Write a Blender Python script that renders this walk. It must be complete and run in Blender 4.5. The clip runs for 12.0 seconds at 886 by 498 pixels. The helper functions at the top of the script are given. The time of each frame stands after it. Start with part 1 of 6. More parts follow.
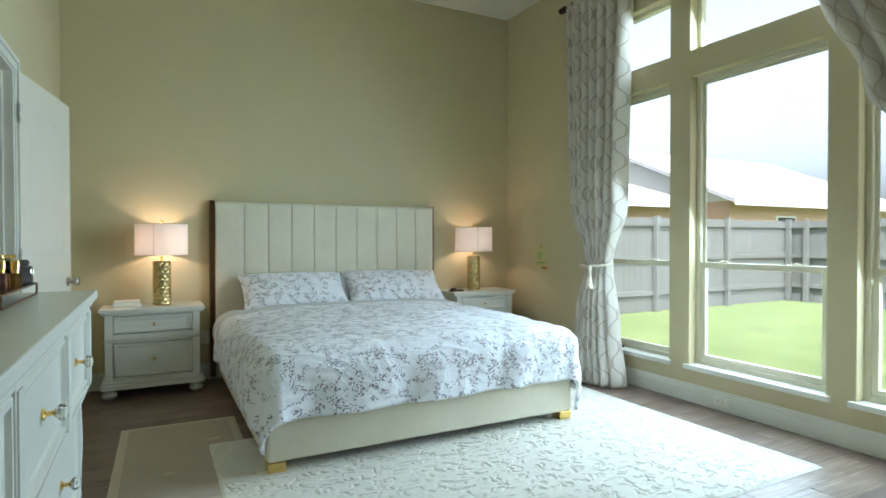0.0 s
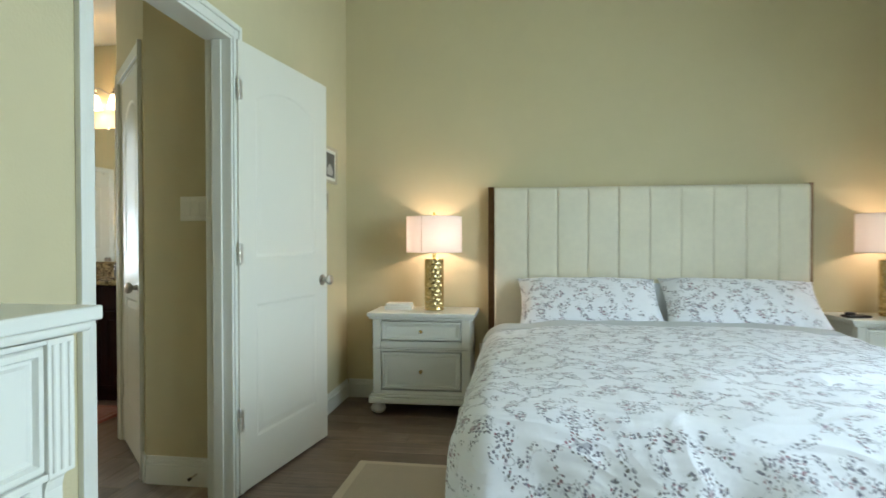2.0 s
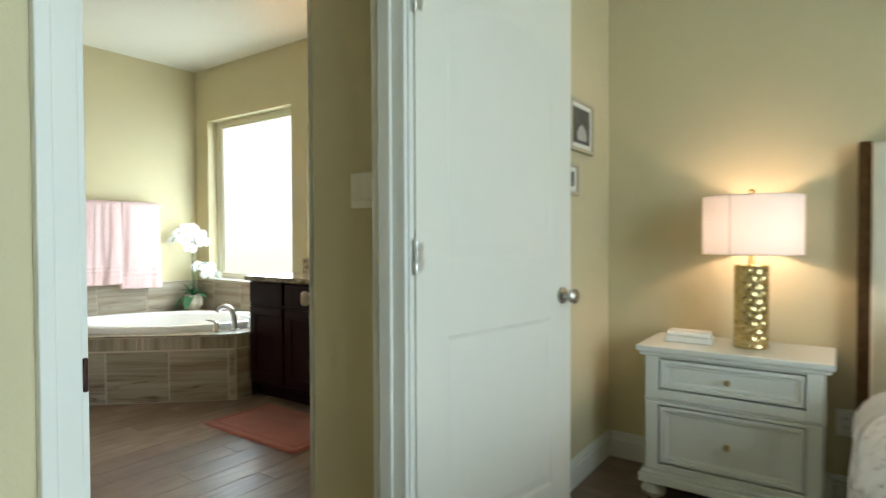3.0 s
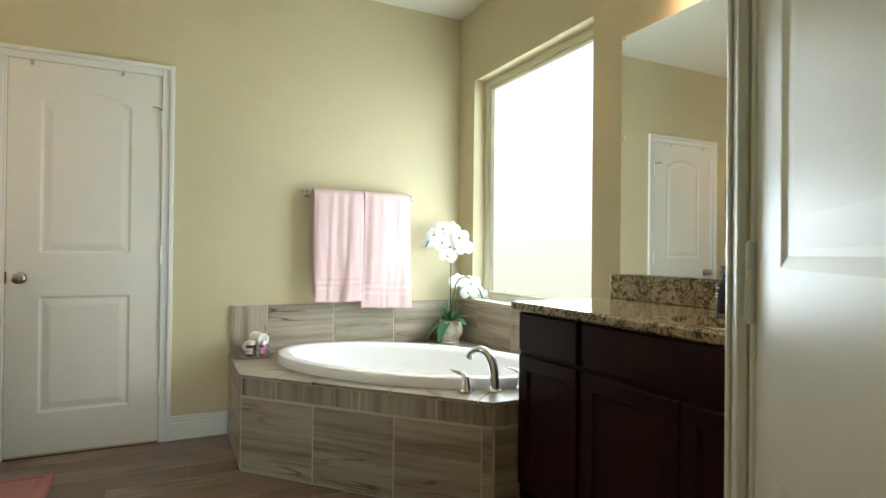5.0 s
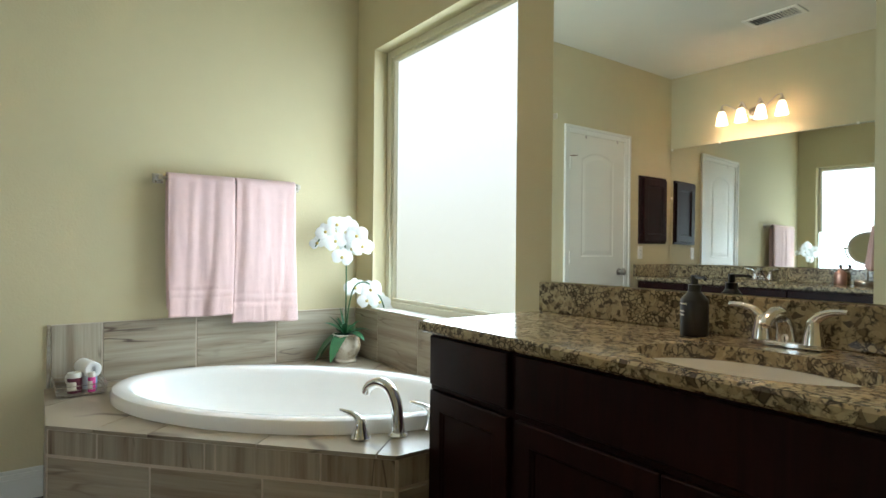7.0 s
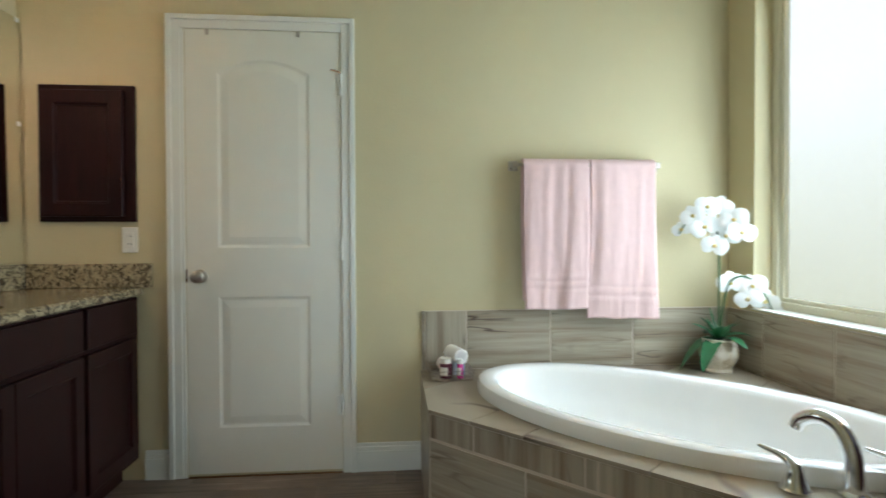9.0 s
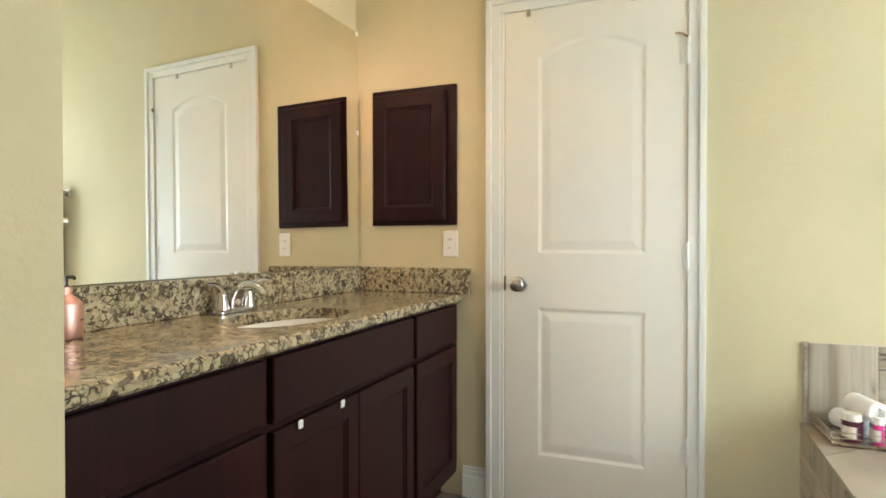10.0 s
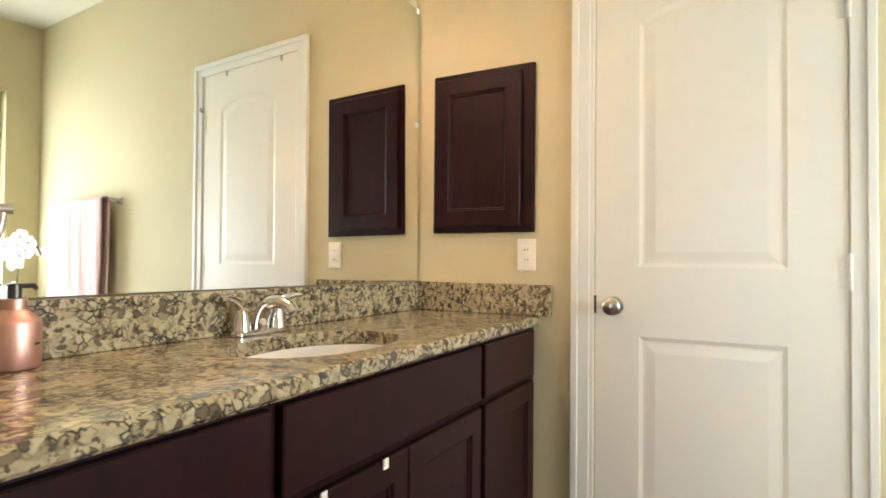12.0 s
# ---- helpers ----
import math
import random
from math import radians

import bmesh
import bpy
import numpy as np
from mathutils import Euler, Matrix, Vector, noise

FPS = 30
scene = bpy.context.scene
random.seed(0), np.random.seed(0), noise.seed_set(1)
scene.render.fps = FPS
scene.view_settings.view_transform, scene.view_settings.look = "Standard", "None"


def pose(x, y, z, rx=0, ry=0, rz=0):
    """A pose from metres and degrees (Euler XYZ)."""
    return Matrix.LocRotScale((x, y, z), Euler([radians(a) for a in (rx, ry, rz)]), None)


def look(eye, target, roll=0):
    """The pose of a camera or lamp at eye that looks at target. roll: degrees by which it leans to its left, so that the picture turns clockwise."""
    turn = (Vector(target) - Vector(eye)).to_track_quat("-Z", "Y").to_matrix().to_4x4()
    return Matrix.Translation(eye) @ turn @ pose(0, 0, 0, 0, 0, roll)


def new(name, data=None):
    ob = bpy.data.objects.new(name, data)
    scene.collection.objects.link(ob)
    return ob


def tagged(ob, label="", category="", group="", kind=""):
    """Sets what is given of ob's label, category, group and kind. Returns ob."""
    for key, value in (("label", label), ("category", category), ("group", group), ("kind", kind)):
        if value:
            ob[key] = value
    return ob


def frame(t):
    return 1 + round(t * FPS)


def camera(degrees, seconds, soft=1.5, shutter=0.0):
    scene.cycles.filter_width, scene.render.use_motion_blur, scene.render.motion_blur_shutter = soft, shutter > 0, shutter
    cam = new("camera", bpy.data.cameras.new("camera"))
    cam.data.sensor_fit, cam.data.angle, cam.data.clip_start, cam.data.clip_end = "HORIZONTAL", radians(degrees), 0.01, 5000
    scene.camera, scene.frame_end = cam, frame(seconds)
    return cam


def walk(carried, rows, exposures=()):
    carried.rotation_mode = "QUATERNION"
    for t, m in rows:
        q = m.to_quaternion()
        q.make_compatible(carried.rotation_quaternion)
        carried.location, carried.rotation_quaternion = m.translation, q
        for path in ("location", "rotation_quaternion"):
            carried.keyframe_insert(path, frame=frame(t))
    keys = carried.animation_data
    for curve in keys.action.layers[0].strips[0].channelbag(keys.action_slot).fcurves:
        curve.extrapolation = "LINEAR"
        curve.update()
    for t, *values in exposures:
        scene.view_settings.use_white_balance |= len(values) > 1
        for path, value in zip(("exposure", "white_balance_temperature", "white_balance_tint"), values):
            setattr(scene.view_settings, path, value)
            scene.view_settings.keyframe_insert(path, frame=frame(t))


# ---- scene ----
cam = camera(76.6, 12.0, shutter=0.2)
PATH = [
    (0, (0.027, -0.179, 1.179), (0.949, 1.596, 1.15), -0.1),
    (0.5, (0.236, -0.137, 1.195), (0.852, 1.766, 1.169), -0.2),
    (1, (0.438, -0.044, 1.178), (0.823, 1.919, 1.162), -0.2),
    (1.5, (0.595, 0.418, 1.159), (0.697, 2.415, 1.132), 0.0),
    (2, (0.665, 0.988, 1.14), (0.402, 2.97, 1.116), -0.1),
    (2.5, (0.601, 1.578, 1.133), (-0.089, 3.455, 1.102), -0.1),
    (3, (0.409, 2.107, 1.146), (-0.75, 3.737, 1.105), -0.2),
    (3.5, (0.059, 2.474, 1.12), (-1.516, 3.707, 1.097), 0.7),
    (5.5, (-1.368, 3.428, 1.074), (-3.166, 4.303, 1.088), 0.6),
    (6, (-1.472, 3.517, 1.103), (-3.158, 4.594, 1.105), 0.6),
    (6.5, (-1.546, 3.618, 1.103), (-3.161, 4.798, 1.105), 0.5),
    (8.5, (-1.855, 3.382, 1.111), (-3.724, 4.091, 1.063), 0.4),
    (9, (-2.004, 3.486, 1.084), (-3.996, 3.662, 1.053), -0.2),
    (9.5, (-2.188, 3.335, 1.085), (-4.149, 2.94, 1.054), -0.2),
    (10, (-2.375, 3.185, 1.092), (-4.23, 2.437, 1.072), 0.0),
    (10.5, (-2.557, 3.095, 1.094), (-4.329, 2.167, 1.097), 0.1),
    (11, (-2.644, 2.979, 1.087), (-4.365, 1.962, 1.14), 0.2),
    (11.5, (-2.681, 2.926, 1.081), (-4.394, 1.896, 1.146), 0.4),
    (12, (-2.743, 3.002, 1.064), (-4.498, 2.045, 1.108), 0.6),
]
EXPOSURE = [
    (0.0, 1.65, 5550, 10), (0.5, 1.75, 5550, 10), (1.0, 1.85, 5600, 10), (1.5, 1.88, 5650, 10), (2.5, 1.98, 5850, 12), (3.0, 1.92, 5900, 12), (3.5, 1.7, 5950, 13), (5.5, 1.8, 5900, 14),
    (6.5, 1.56, 5750, 13), (8.5, 1.46, 5650, 11), (9.0, 1.44, 5650, 12), (9.5, 1.95, 5900, 15), (10.0, 2.43, 6100, 18), (10.5, 2.5, 6200, 20), (12.0, 2.6, 6300, 21),
]
walk(cam, [(t, look(eye, target, roll)) for t, eye, target, roll in PATH], EXPOSURE)

# ---- light ----
world = bpy.data.worlds.new("sky")
scene.world = world
world.use_nodes = True
wn = world.node_tree
sky = wn.nodes.new("ShaderNodeTexSky")
sky.sky_type, sky.sun_disc = "NISHITA", False
sky.sun_elevation, sky.sun_rotation = radians(55), radians(200)
sky.air_density, sky.dust_density, sky.ozone_density = 1.0, 6.0, 0.5
haze = wn.nodes.new("ShaderNodeHueSaturation")
haze.inputs["Saturation"].default_value = 0.35
wn.links.new(sky.outputs[0], haze.inputs["Color"])
wn.links.new(haze.outputs[0], wn.nodes["Background"].inputs[0])
wn.nodes["Background"].inputs[1].default_value = 0.15
sun = new("sun", bpy.data.lights.new("sun", "SUN"))
sun.data.energy, sun.data.angle, sun.data.color = 3.3, radians(3), (1.0, 0.95, 0.86)
sun.matrix_world = look((0, 0, 20), (7, 6, 0))


def window_light(eye, target, w, h, power, col, spread=180):
    ob = new("window_daylight", bpy.data.lights.new("window_daylight", "AREA"))
    ob.data.shape, ob.data.size, ob.data.size_y = "RECTANGLE", w, h
    ob.data.energy, ob.data.color, ob.data.spread = power, col, radians(spread)
    ob.matrix_world = look(eye, target)
    return ob


DAY = (0.82, 0.99, 1.02)
window_light((3.60, 2.16, 1.33), (1.2, 2.16, 0.0), 0.85, 2.0, 14, DAY, 165)
window_light((3.60, 2.97, 1.33), (1.2, 2.97, 0.0), 0.28, 2.0, 4, DAY, 165)
window_light((3.60, 1.20, 0.95), (1.2, 1.20, -0.3), 0.60, 1.2, 6, DAY, 165)
window_light((3.60, 2.16, 2.79), (1.0, 2.16, 1.0), 0.85, 0.42, 4.5, DAY, 165)
window_light((3.60, 2.97, 2.79), (1.0, 2.97, 1.0), 0.28, 0.42, 1.2, DAY, 165)
window_light((-3.855, 5.218, 1.50), (-3.855, 4.0, 1.46), 1.08, 1.38, 4.2, (0.87, 1.0, 0.98))
window_light((-3.855, 5.15, 1.10), (-3.855, 4.0, 1.06), 1.10, 0.60, 4.4, (0.87, 1.0, 0.98))


def bulb(p, power, col=(1.0, 0.72, 0.48), r=0.03):
    ob = new("bulb_light", bpy.data.lights.new("bulb_light", "POINT"))
    ob.data.energy, ob.data.color, ob.data.shadow_soft_size = power, col, r
    ob.location = p


bulb((0.098, 4.8, 1.17), 1.5, (1.0, 0.69, 0.48))
bulb((2.968, 4.8, 1.17), 1.05, (1.0, 0.69, 0.48))
for k in range(4):
    bulb((-2.40 + (k - 1.5) * 0.165, 5.036, 2.225), 1.1, (1.0, 0.63, 0.41), 0.018)
    bulb((-3.88 + (k - 1.5) * 0.16, 1.915, 2.225), 1.1, (1.0, 0.63, 0.41), 0.018)

# ---- materials ----
def srgb(r, g, b):
    return tuple(((c / 255) / 12.92 if c < 11 else ((c / 255 + 0.055) / 1.055) ** 2.4) for c in (r, g, b))


class Mat:
    """A node material with a Principled shader and object-space coordinates."""

    def __init__(self, name, color, rough=0.5, metal=0.0, spec=0.5):
        self.m = bpy.data.materials.new(name)
        self.m.use_nodes = True
        self.t = self.m.node_tree
        self.b = self.t.nodes["Principled BSDF"]
        self.b.inputs["Base Color"].default_value = (*color, 1)
        self.b.inputs["Roughness"].default_value = rough
        self.b.inputs["Metallic"].default_value = metal
        self.b.inputs["Specular IOR Level"].default_value = spec
        self.co = self.t.nodes.new("ShaderNodeTexCoord").outputs["Object"]

    def n(self, kind, ins=None, **props):
        node = self.t.nodes.new(kind)
        if "operation" in props:
            node.operation = props.pop("operation")
        if "data_type" in props:
            node.data_type = props.pop("data_type")
        if "blend_type" in props:
            node.blend_type = props.pop("blend_type")
        for k, v in (ins or {}).items():
            if isinstance(v, bpy.types.NodeSocket):
                self.t.links.new(v, node.inputs[k])
            else:
                node.inputs[k].default_value = v
        return node

    def noise(self, scale, detail=4.0, rough=0.55, vec=None, dist=0.0):
        return self.n("ShaderNodeTexNoise", {"Vector": vec or self.co, "Scale": scale, "Detail": detail, "Roughness": rough, "Distortion": dist}).outputs["Fac"]

    def scaled(self, s, rot=(0, 0, 0), vec=None):
        return self.n("ShaderNodeMapping", {"Vector": vec or self.co, "Scale": s, "Rotation": rot}).outputs[0]

    def ramp(self, fac, stops):
        node = self.n("ShaderNodeValToRGB", {"Fac": fac})
        e = node.color_ramp.elements
        while len(e) < len(stops):
            e.new(0.5)
        for el, (p, c) in zip(e, stops):
            el.position, el.color = p, ((*c, 1) if isinstance(c, tuple) else (c, c, c, 1))
        return node.outputs["Color"]

    def mix(self, fac, a, b, how="MIX"):
        node = self.n("ShaderNodeMix", data_type="RGBA", blend_type=how)
        for i, v in ((0, fac), (6, a), (7, b)):
            if isinstance(v, bpy.types.NodeSocket):
                self.t.links.new(v, node.inputs[i])
            elif i == 0:
                node.inputs[i].default_value = v
            else:
                node.inputs[i].default_value = (*v, 1)
        return node.outputs[2]

    def math(self, op, a, b=0.0, c=0.0):
        return self.n("ShaderNodeMath", {0: a, 1: b, 2: c}, operation=op).outputs[0]

    def vary(self, color, amount, scale, detail=4.0):
        """Colour wandering a little at two scales."""
        f = self.noise(scale, detail)
        g = self.noise(scale * 7, 3.0)
        lo = tuple(c * (1 - amount) for c in color)
        hi = tuple(min(1, c * (1 + amount)) for c in color)
        h = self.math("MULTIPLY_ADD", f, 0.65, self.math("MULTIPLY", g, 0.35))
        return self.ramp(h, ((0.3, lo), (0.7, hi)))

    def color(self, sock):
        self.t.links.new(sock, self.b.inputs["Base Color"])
        return self

    def rough(self, fac, lo, hi):
        self.t.links.new(self.math("MULTIPLY_ADD", fac, hi - lo, lo), self.b.inputs["Roughness"])
        return self

    def bump(self, height, strength=0.3, dist=0.002):
        node = self.n("ShaderNodeBump", {"Height": height, "Strength": strength, "Distance": dist})
        self.t.links.new(node.outputs[0], self.b.inputs["Normal"])
        return self

    def rand(self):
        return self.n("ShaderNodeObjectInfo").outputs["Random"]


def paint(name, color, rough, orange=0.25, amount=0.03, scale=170.0):
    m = Mat(name, color, rough)
    m.color(m.vary(color, amount, 1.3))
    m.bump(m.noise(scale, 2.0, 0.5), orange, 0.0015)
    m.rough(m.noise(3.0), rough - 0.06, rough + 0.06)
    return m.m


WALL = paint("wall_paint_beige", srgb(204, 193, 155), 0.75, 0.45, 0.03, 110.0)
CEIL = paint("ceiling_paint", srgb(226, 222, 205), 0.85, 0.35, 0.02, 120.0)
TRIM = paint("trim_white_paint", srgb(228, 228, 218), 0.35, 0.05, 0.015, 60.0)
DOOR = Mat("door_white_paint", srgb(230, 227, 213), 0.38)
DOOR.color(DOOR.vary(srgb(230, 227, 213), 0.015, 1.5))
DOOR.bump(DOOR.noise(1.0, 4.0, 0.6, DOOR.scaled((90.0, 90.0, 5.0))), 0.12, 0.001)
DOOR = DOOR.m
FURN = paint("furniture_white_paint", srgb(226, 226, 216), 0.30, 0.012, 0.025, 45.0)
VINYL = paint("window_vinyl", srgb(222, 217, 192), 0.45, 0.03, 0.02, 40.0)


def wood_tile():
    m = Mat("wood_look_tile", (0.2, 0.16, 0.13), 0.35)
    v = m.n("ShaderNodeVectorMath", {0: m.co, 1: m.n("ShaderNodeCombineXYZ", {0: m.math("MULTIPLY", m.rand(), 37.0), 1: m.math("MULTIPLY", m.rand(), 19.0)}).outputs[0]}, operation="ADD").outputs[0]
    grain = m.noise(1.0, 6.0, 0.65, m.scaled((2.2, 42.0, 3.0), vec=v), 1.4)
    blot = m.noise(3.5, 3.0, 0.5, v)
    f = m.math("MULTIPLY_ADD", grain, 0.6, m.math("MULTIPLY", blot, 0.4))
    c = m.ramp(f, ((0.33, srgb(78, 63, 53)), (0.46, srgb(114, 97, 84)), (0.55, srgb(136, 119, 103)), (0.68, srgb(166, 149, 131))))
    c = m.mix(m.math("MULTIPLY", m.rand(), 0.6), c, srgb(92, 74, 63))
    m.color(c)
    m.rough(grain, 0.25, 0.5)
    m.bump(grain, 0.25, 0.0015)
    return m.m


PLANK = wood_tile()
GROUT = paint("grout", srgb(142, 130, 116), 0.85, 0.3, 0.06, 200.0)
LIGHTGROUT = paint("grout_light", srgb(206, 194, 176), 0.85, 0.3, 0.05, 200.0)


def stone_tile():
    m = Mat("veined_travertine_tile", (0.4, 0.34, 0.28), 0.3)
    v = m.n("ShaderNodeVectorMath", {0: m.co, 1: m.n("ShaderNodeCombineXYZ", {0: m.math("MULTIPLY", m.rand(), 31.0), 1: m.math("MULTIPLY", m.rand(), 17.0), 2: m.math("MULTIPLY", m.rand(), 11.0)}).outputs[0]}, operation="ADD").outputs[0]
    warp = m.noise(1.0, 4.0, 0.55, m.scaled((0.8, 0.8, 17.0), vec=v), 0.4)
    fine = m.noise(1.0, 5.0, 0.65, m.scaled((2.6, 2.6, 70.0), vec=v), 0.3)
    f = m.math("MULTIPLY_ADD", warp, 0.7, m.math("MULTIPLY", fine, 0.3))
    c = m.ramp(f, ((0.33, srgb(110, 93, 77)), (0.41, srgb(145, 131, 111)), (0.5, srgb(165, 155, 135)), (0.64, srgb(188, 179, 159))))
    c = m.mix(m.math("MULTIPLY", m.rand(), 0.2), c, srgb(128, 109, 90))
    vein = m.ramp(m.math("ABSOLUTE", m.math("SUBTRACT", m.noise(1.0, 3.0, 0.5, m.scaled((1.3, 1.3, 10.0), vec=v), 0.25), 0.5)), ((0.004, 0.9), (0.022, 0.0)))
    c = m.mix(m.math("MULTIPLY", vein, m.ramp(m.noise(3.0, 2.0, 0.5, v), ((0.46, 0.0), (0.62, 1.0)))), c, srgb(80, 62, 52))
    m.color(c)
    m.rough(fine, 0.2, 0.42)
    m.bump(fine, 0.12, 0.001)
    return m.m


STONE = stone_tile()


def granite():
    m = Mat("polished_granite", (0.4, 0.36, 0.26), 0.12)
    v = m.n("ShaderNodeVectorMath", {0: m.co, 1: m.n("ShaderNodeTexNoise", {"Vector": m.co, "Scale": 22.0, "Detail": 3.0}).outputs["Color"]}, operation="ADD").outputs[0]
    v = m.n("ShaderNodeVectorMath", {0: m.co, 1: m.n("ShaderNodeVectorMath", {0: v, "Scale": 0.040}, operation="SCALE").outputs[0]}, operation="ADD").outputs[0]
    cell = m.n("ShaderNodeTexVoronoi", {"Vector": m.scaled((1.0, 1.35, 1.0), vec=v), "Scale": 60.0, "Randomness": 1.0})
    edge = m.n("ShaderNodeTexVoronoi", {"Vector": m.scaled((1.0, 1.35, 1.0), vec=v), "Scale": 60.0})
    edge.feature = "DISTANCE_TO_EDGE"
    val = m.n("ShaderNodeSeparateColor", {0: cell.outputs["Color"]}).outputs[0]
    base = m.ramp(val, ((0.0, srgb(76, 68, 58)), (0.10, srgb(120, 106, 84)), (0.16, srgb(178, 162, 126)), (0.6, srgb(202, 188, 152)), (1.0, srgb(160, 144, 112))))
    dark = m.ramp(m.noise(62.0, 5.0, 0.65), ((0.405, 1.0), (0.455, 0.0)))
    rim = m.ramp(edge.outputs["Distance"], ((0.03, 1.0), (0.16, 0.0)))
    f = m.math("MAXIMUM", m.math("MULTIPLY", rim, m.ramp(m.noise(22.0, 3.0), ((0.44, 0.0), (0.56, 1.0)))), m.math("MULTIPLY", dark, 0.85))
    c = m.mix(f, base, srgb(38, 33, 32))
    c = m.mix(m.math("MULTIPLY", m.noise(160.0, 2.0), 0.35), c, srgb(120, 108, 84))
    m.color(c)
    m.rough(m.noise(60.0), 0.08, 0.2)
    return m.m


GRANITE = granite()


def dark_wood():
    m = Mat("espresso_stained_wood", (0.03, 0.015, 0.012), 0.42, 0.0, 0.16)
    grain = m.noise(1.0, 5.0, 0.6, m.scaled((55.0, 55.0, 4.0)), 0.4)
    blot = m.noise(5.0, 3.0)
    f = m.math("MULTIPLY_ADD", grain, 0.6, m.math("MULTIPLY", blot, 0.4))
    m.color(m.ramp(f, ((0.3, srgb(25, 9, 9)), (0.7, srgb(45, 18, 17)))))
    m.rough(grain, 0.36, 0.5)
    m.bump(grain, 0.08, 0.0008)
    return m.m


ESPRESSO = dark_wood()


def fabric(name, color, rough=0.9, weave=900.0, amount=0.06, strength=0.25, sheen=0.2):
    m = Mat(name, color, rough)
    m.color(m.vary(color, amount, 4.0))
    wv = m.noise(weave, 2.0)
    m.bump(m.math("ADD", wv, m.math("MULTIPLY", m.noise(25.0), 0.6)), strength, 0.002)
    m.b.inputs["Sheen Weight"].default_value = sheen
    return m.m


CREAM = fabric("cream_upholstery", srgb(226, 220, 198))
PINK = fabric("pink_terry", srgb(222, 190, 186), 0.95, 420.0, 0.07, 1.0, 0.3)
MATPINK = fabric("dusty_pink_bath_mat", srgb(152, 88, 80), 0.95, 300.0, 0.08, 0.9, 0.3)
BEIGERUG = fabric("flat_beige_rug", srgb(176, 163, 142), 0.95, 500.0, 0.06, 0.6)
BEIGEBORDER = fabric("rug_border", srgb(198, 186, 163), 0.95, 500.0, 0.05, 0.6)
SHAG = fabric("cream_pile", srgb(224, 221, 208), 0.97, 350.0, 0.05, 1.0, 0.3)
GREYSHEET = fabric("pale_grey_sheet", srgb(196, 199, 200), 0.9, 700.0, 0.04, 0.3)
SHADE = fabric("lamp_shade_linen", srgb(238, 232, 222), 0.85, 600.0, 0.03, 0.2)
_sh = SHADE.node_tree
_tr = _sh.nodes.new("ShaderNodeBsdfTranslucent")
_tr.inputs[0].default_value = (0.95, 0.93, 0.95, 1)
_mx = _sh.nodes.new("ShaderNodeMixShader")
_mx.inputs[0].default_value = 0.36
_sh.links.new(_sh.nodes["Principled BSDF"].outputs[0], _mx.inputs[1])
_sh.links.new(_tr.outputs[0], _mx.inputs[2])
_sh.links.new(_mx.outputs[0], _sh.nodes["Material Output"].inputs[0])


def metal(name, color, rough=0.2, amount=0.05):
    m = Mat(name, color, rough, 1.0)
    m.color(m.vary(color, amount, 30.0))
    m.rough(m.noise(40.0), max(0.02, rough - 0.05), rough + 0.07)
    return m.m


CHROME = metal("chrome", (0.78, 0.78, 0.78), 0.08)
NICKEL = metal("brushed_nickel", (0.5, 0.46, 0.4), 0.28)
SATIN = metal("satin_hinge_metal", (0.78, 0.77, 0.72), 0.42)
GOLD = metal("polished_gold", (0.85, 0.62, 0.22), 0.2)
BRONZE = metal("bronze_metal", (0.16, 0.09, 0.045), 0.35, 0.3)
ROSE = metal("rose_gold", (0.80, 0.50, 0.42), 0.46)
DARKROD = metal("dark_bronze_rod", (0.06, 0.03, 0.025), 0.4)


def hammered():
    m = Mat("hammered_gold", (0.6, 0.46, 0.2), 0.22, 1.0)
    m.color(m.vary((0.62, 0.48, 0.22), 0.15, 20.0))
    return m.m


HAMMER = hammered()


def plain(name, color, rough=0.5, amount=0.04, metallic=0.0):
    m = Mat(name, color, rough, metallic)
    m.color(m.vary(color, amount, 12.0))
    return m.m


CERAMIC = plain("white_ceramic", srgb(244, 243, 238), 0.12, 0.01)
ACRYLIC = plain("white_tub_acrylic", srgb(246, 246, 243), 0.14, 0.01)
BLACK = plain("black_plastic", (0.012, 0.012, 0.014), 0.3)
WHITEPLASTIC = plain("white_plastic", srgb(236, 233, 222), 0.4)


def glass(name, color, rough=0.0, frosted=False):
    m = Mat(name, color, rough)
    m.b.inputs["Transmission Weight"].default_value = 1.0
    m.b.inputs["IOR"].default_value = 1.45
    return m.m


GLASS = glass("clear_glass", (0.95, 0.97, 0.95))


def pane_material():
    m = Mat("window_pane", (1, 1, 1), 0.0)
    tr = m.n("ShaderNodeBsdfTransparent", {0: (0.97, 0.98, 0.97, 1)})
    gl = m.n("ShaderNodeBsdfGlossy", {"Roughness": 0.02, "Color": (1, 1, 1, 1)})
    fr = m.n("ShaderNodeLayerWeight", {"Blend": 0.5}).outputs["Facing"]
    fr = m.math("MULTIPLY_ADD", m.math("POWER", fr, 5.0), 0.5, 0.02)
    mx = m.n("ShaderNodeMixShader", {0: fr, 1: tr.outputs[0], 2: gl.outputs[0]})
    m.t.links.new(mx.outputs[0], m.t.nodes["Material Output"].inputs[0])
    return m.m


PANE = pane_material()


def mirror_material():
    m = Mat("silvered_mirror", (0.9, 0.92, 0.9), 0.015, 1.0)
    m.rough(m.noise(2.0), 0.008, 0.02)
    return m.m


MIRROR = mirror_material()


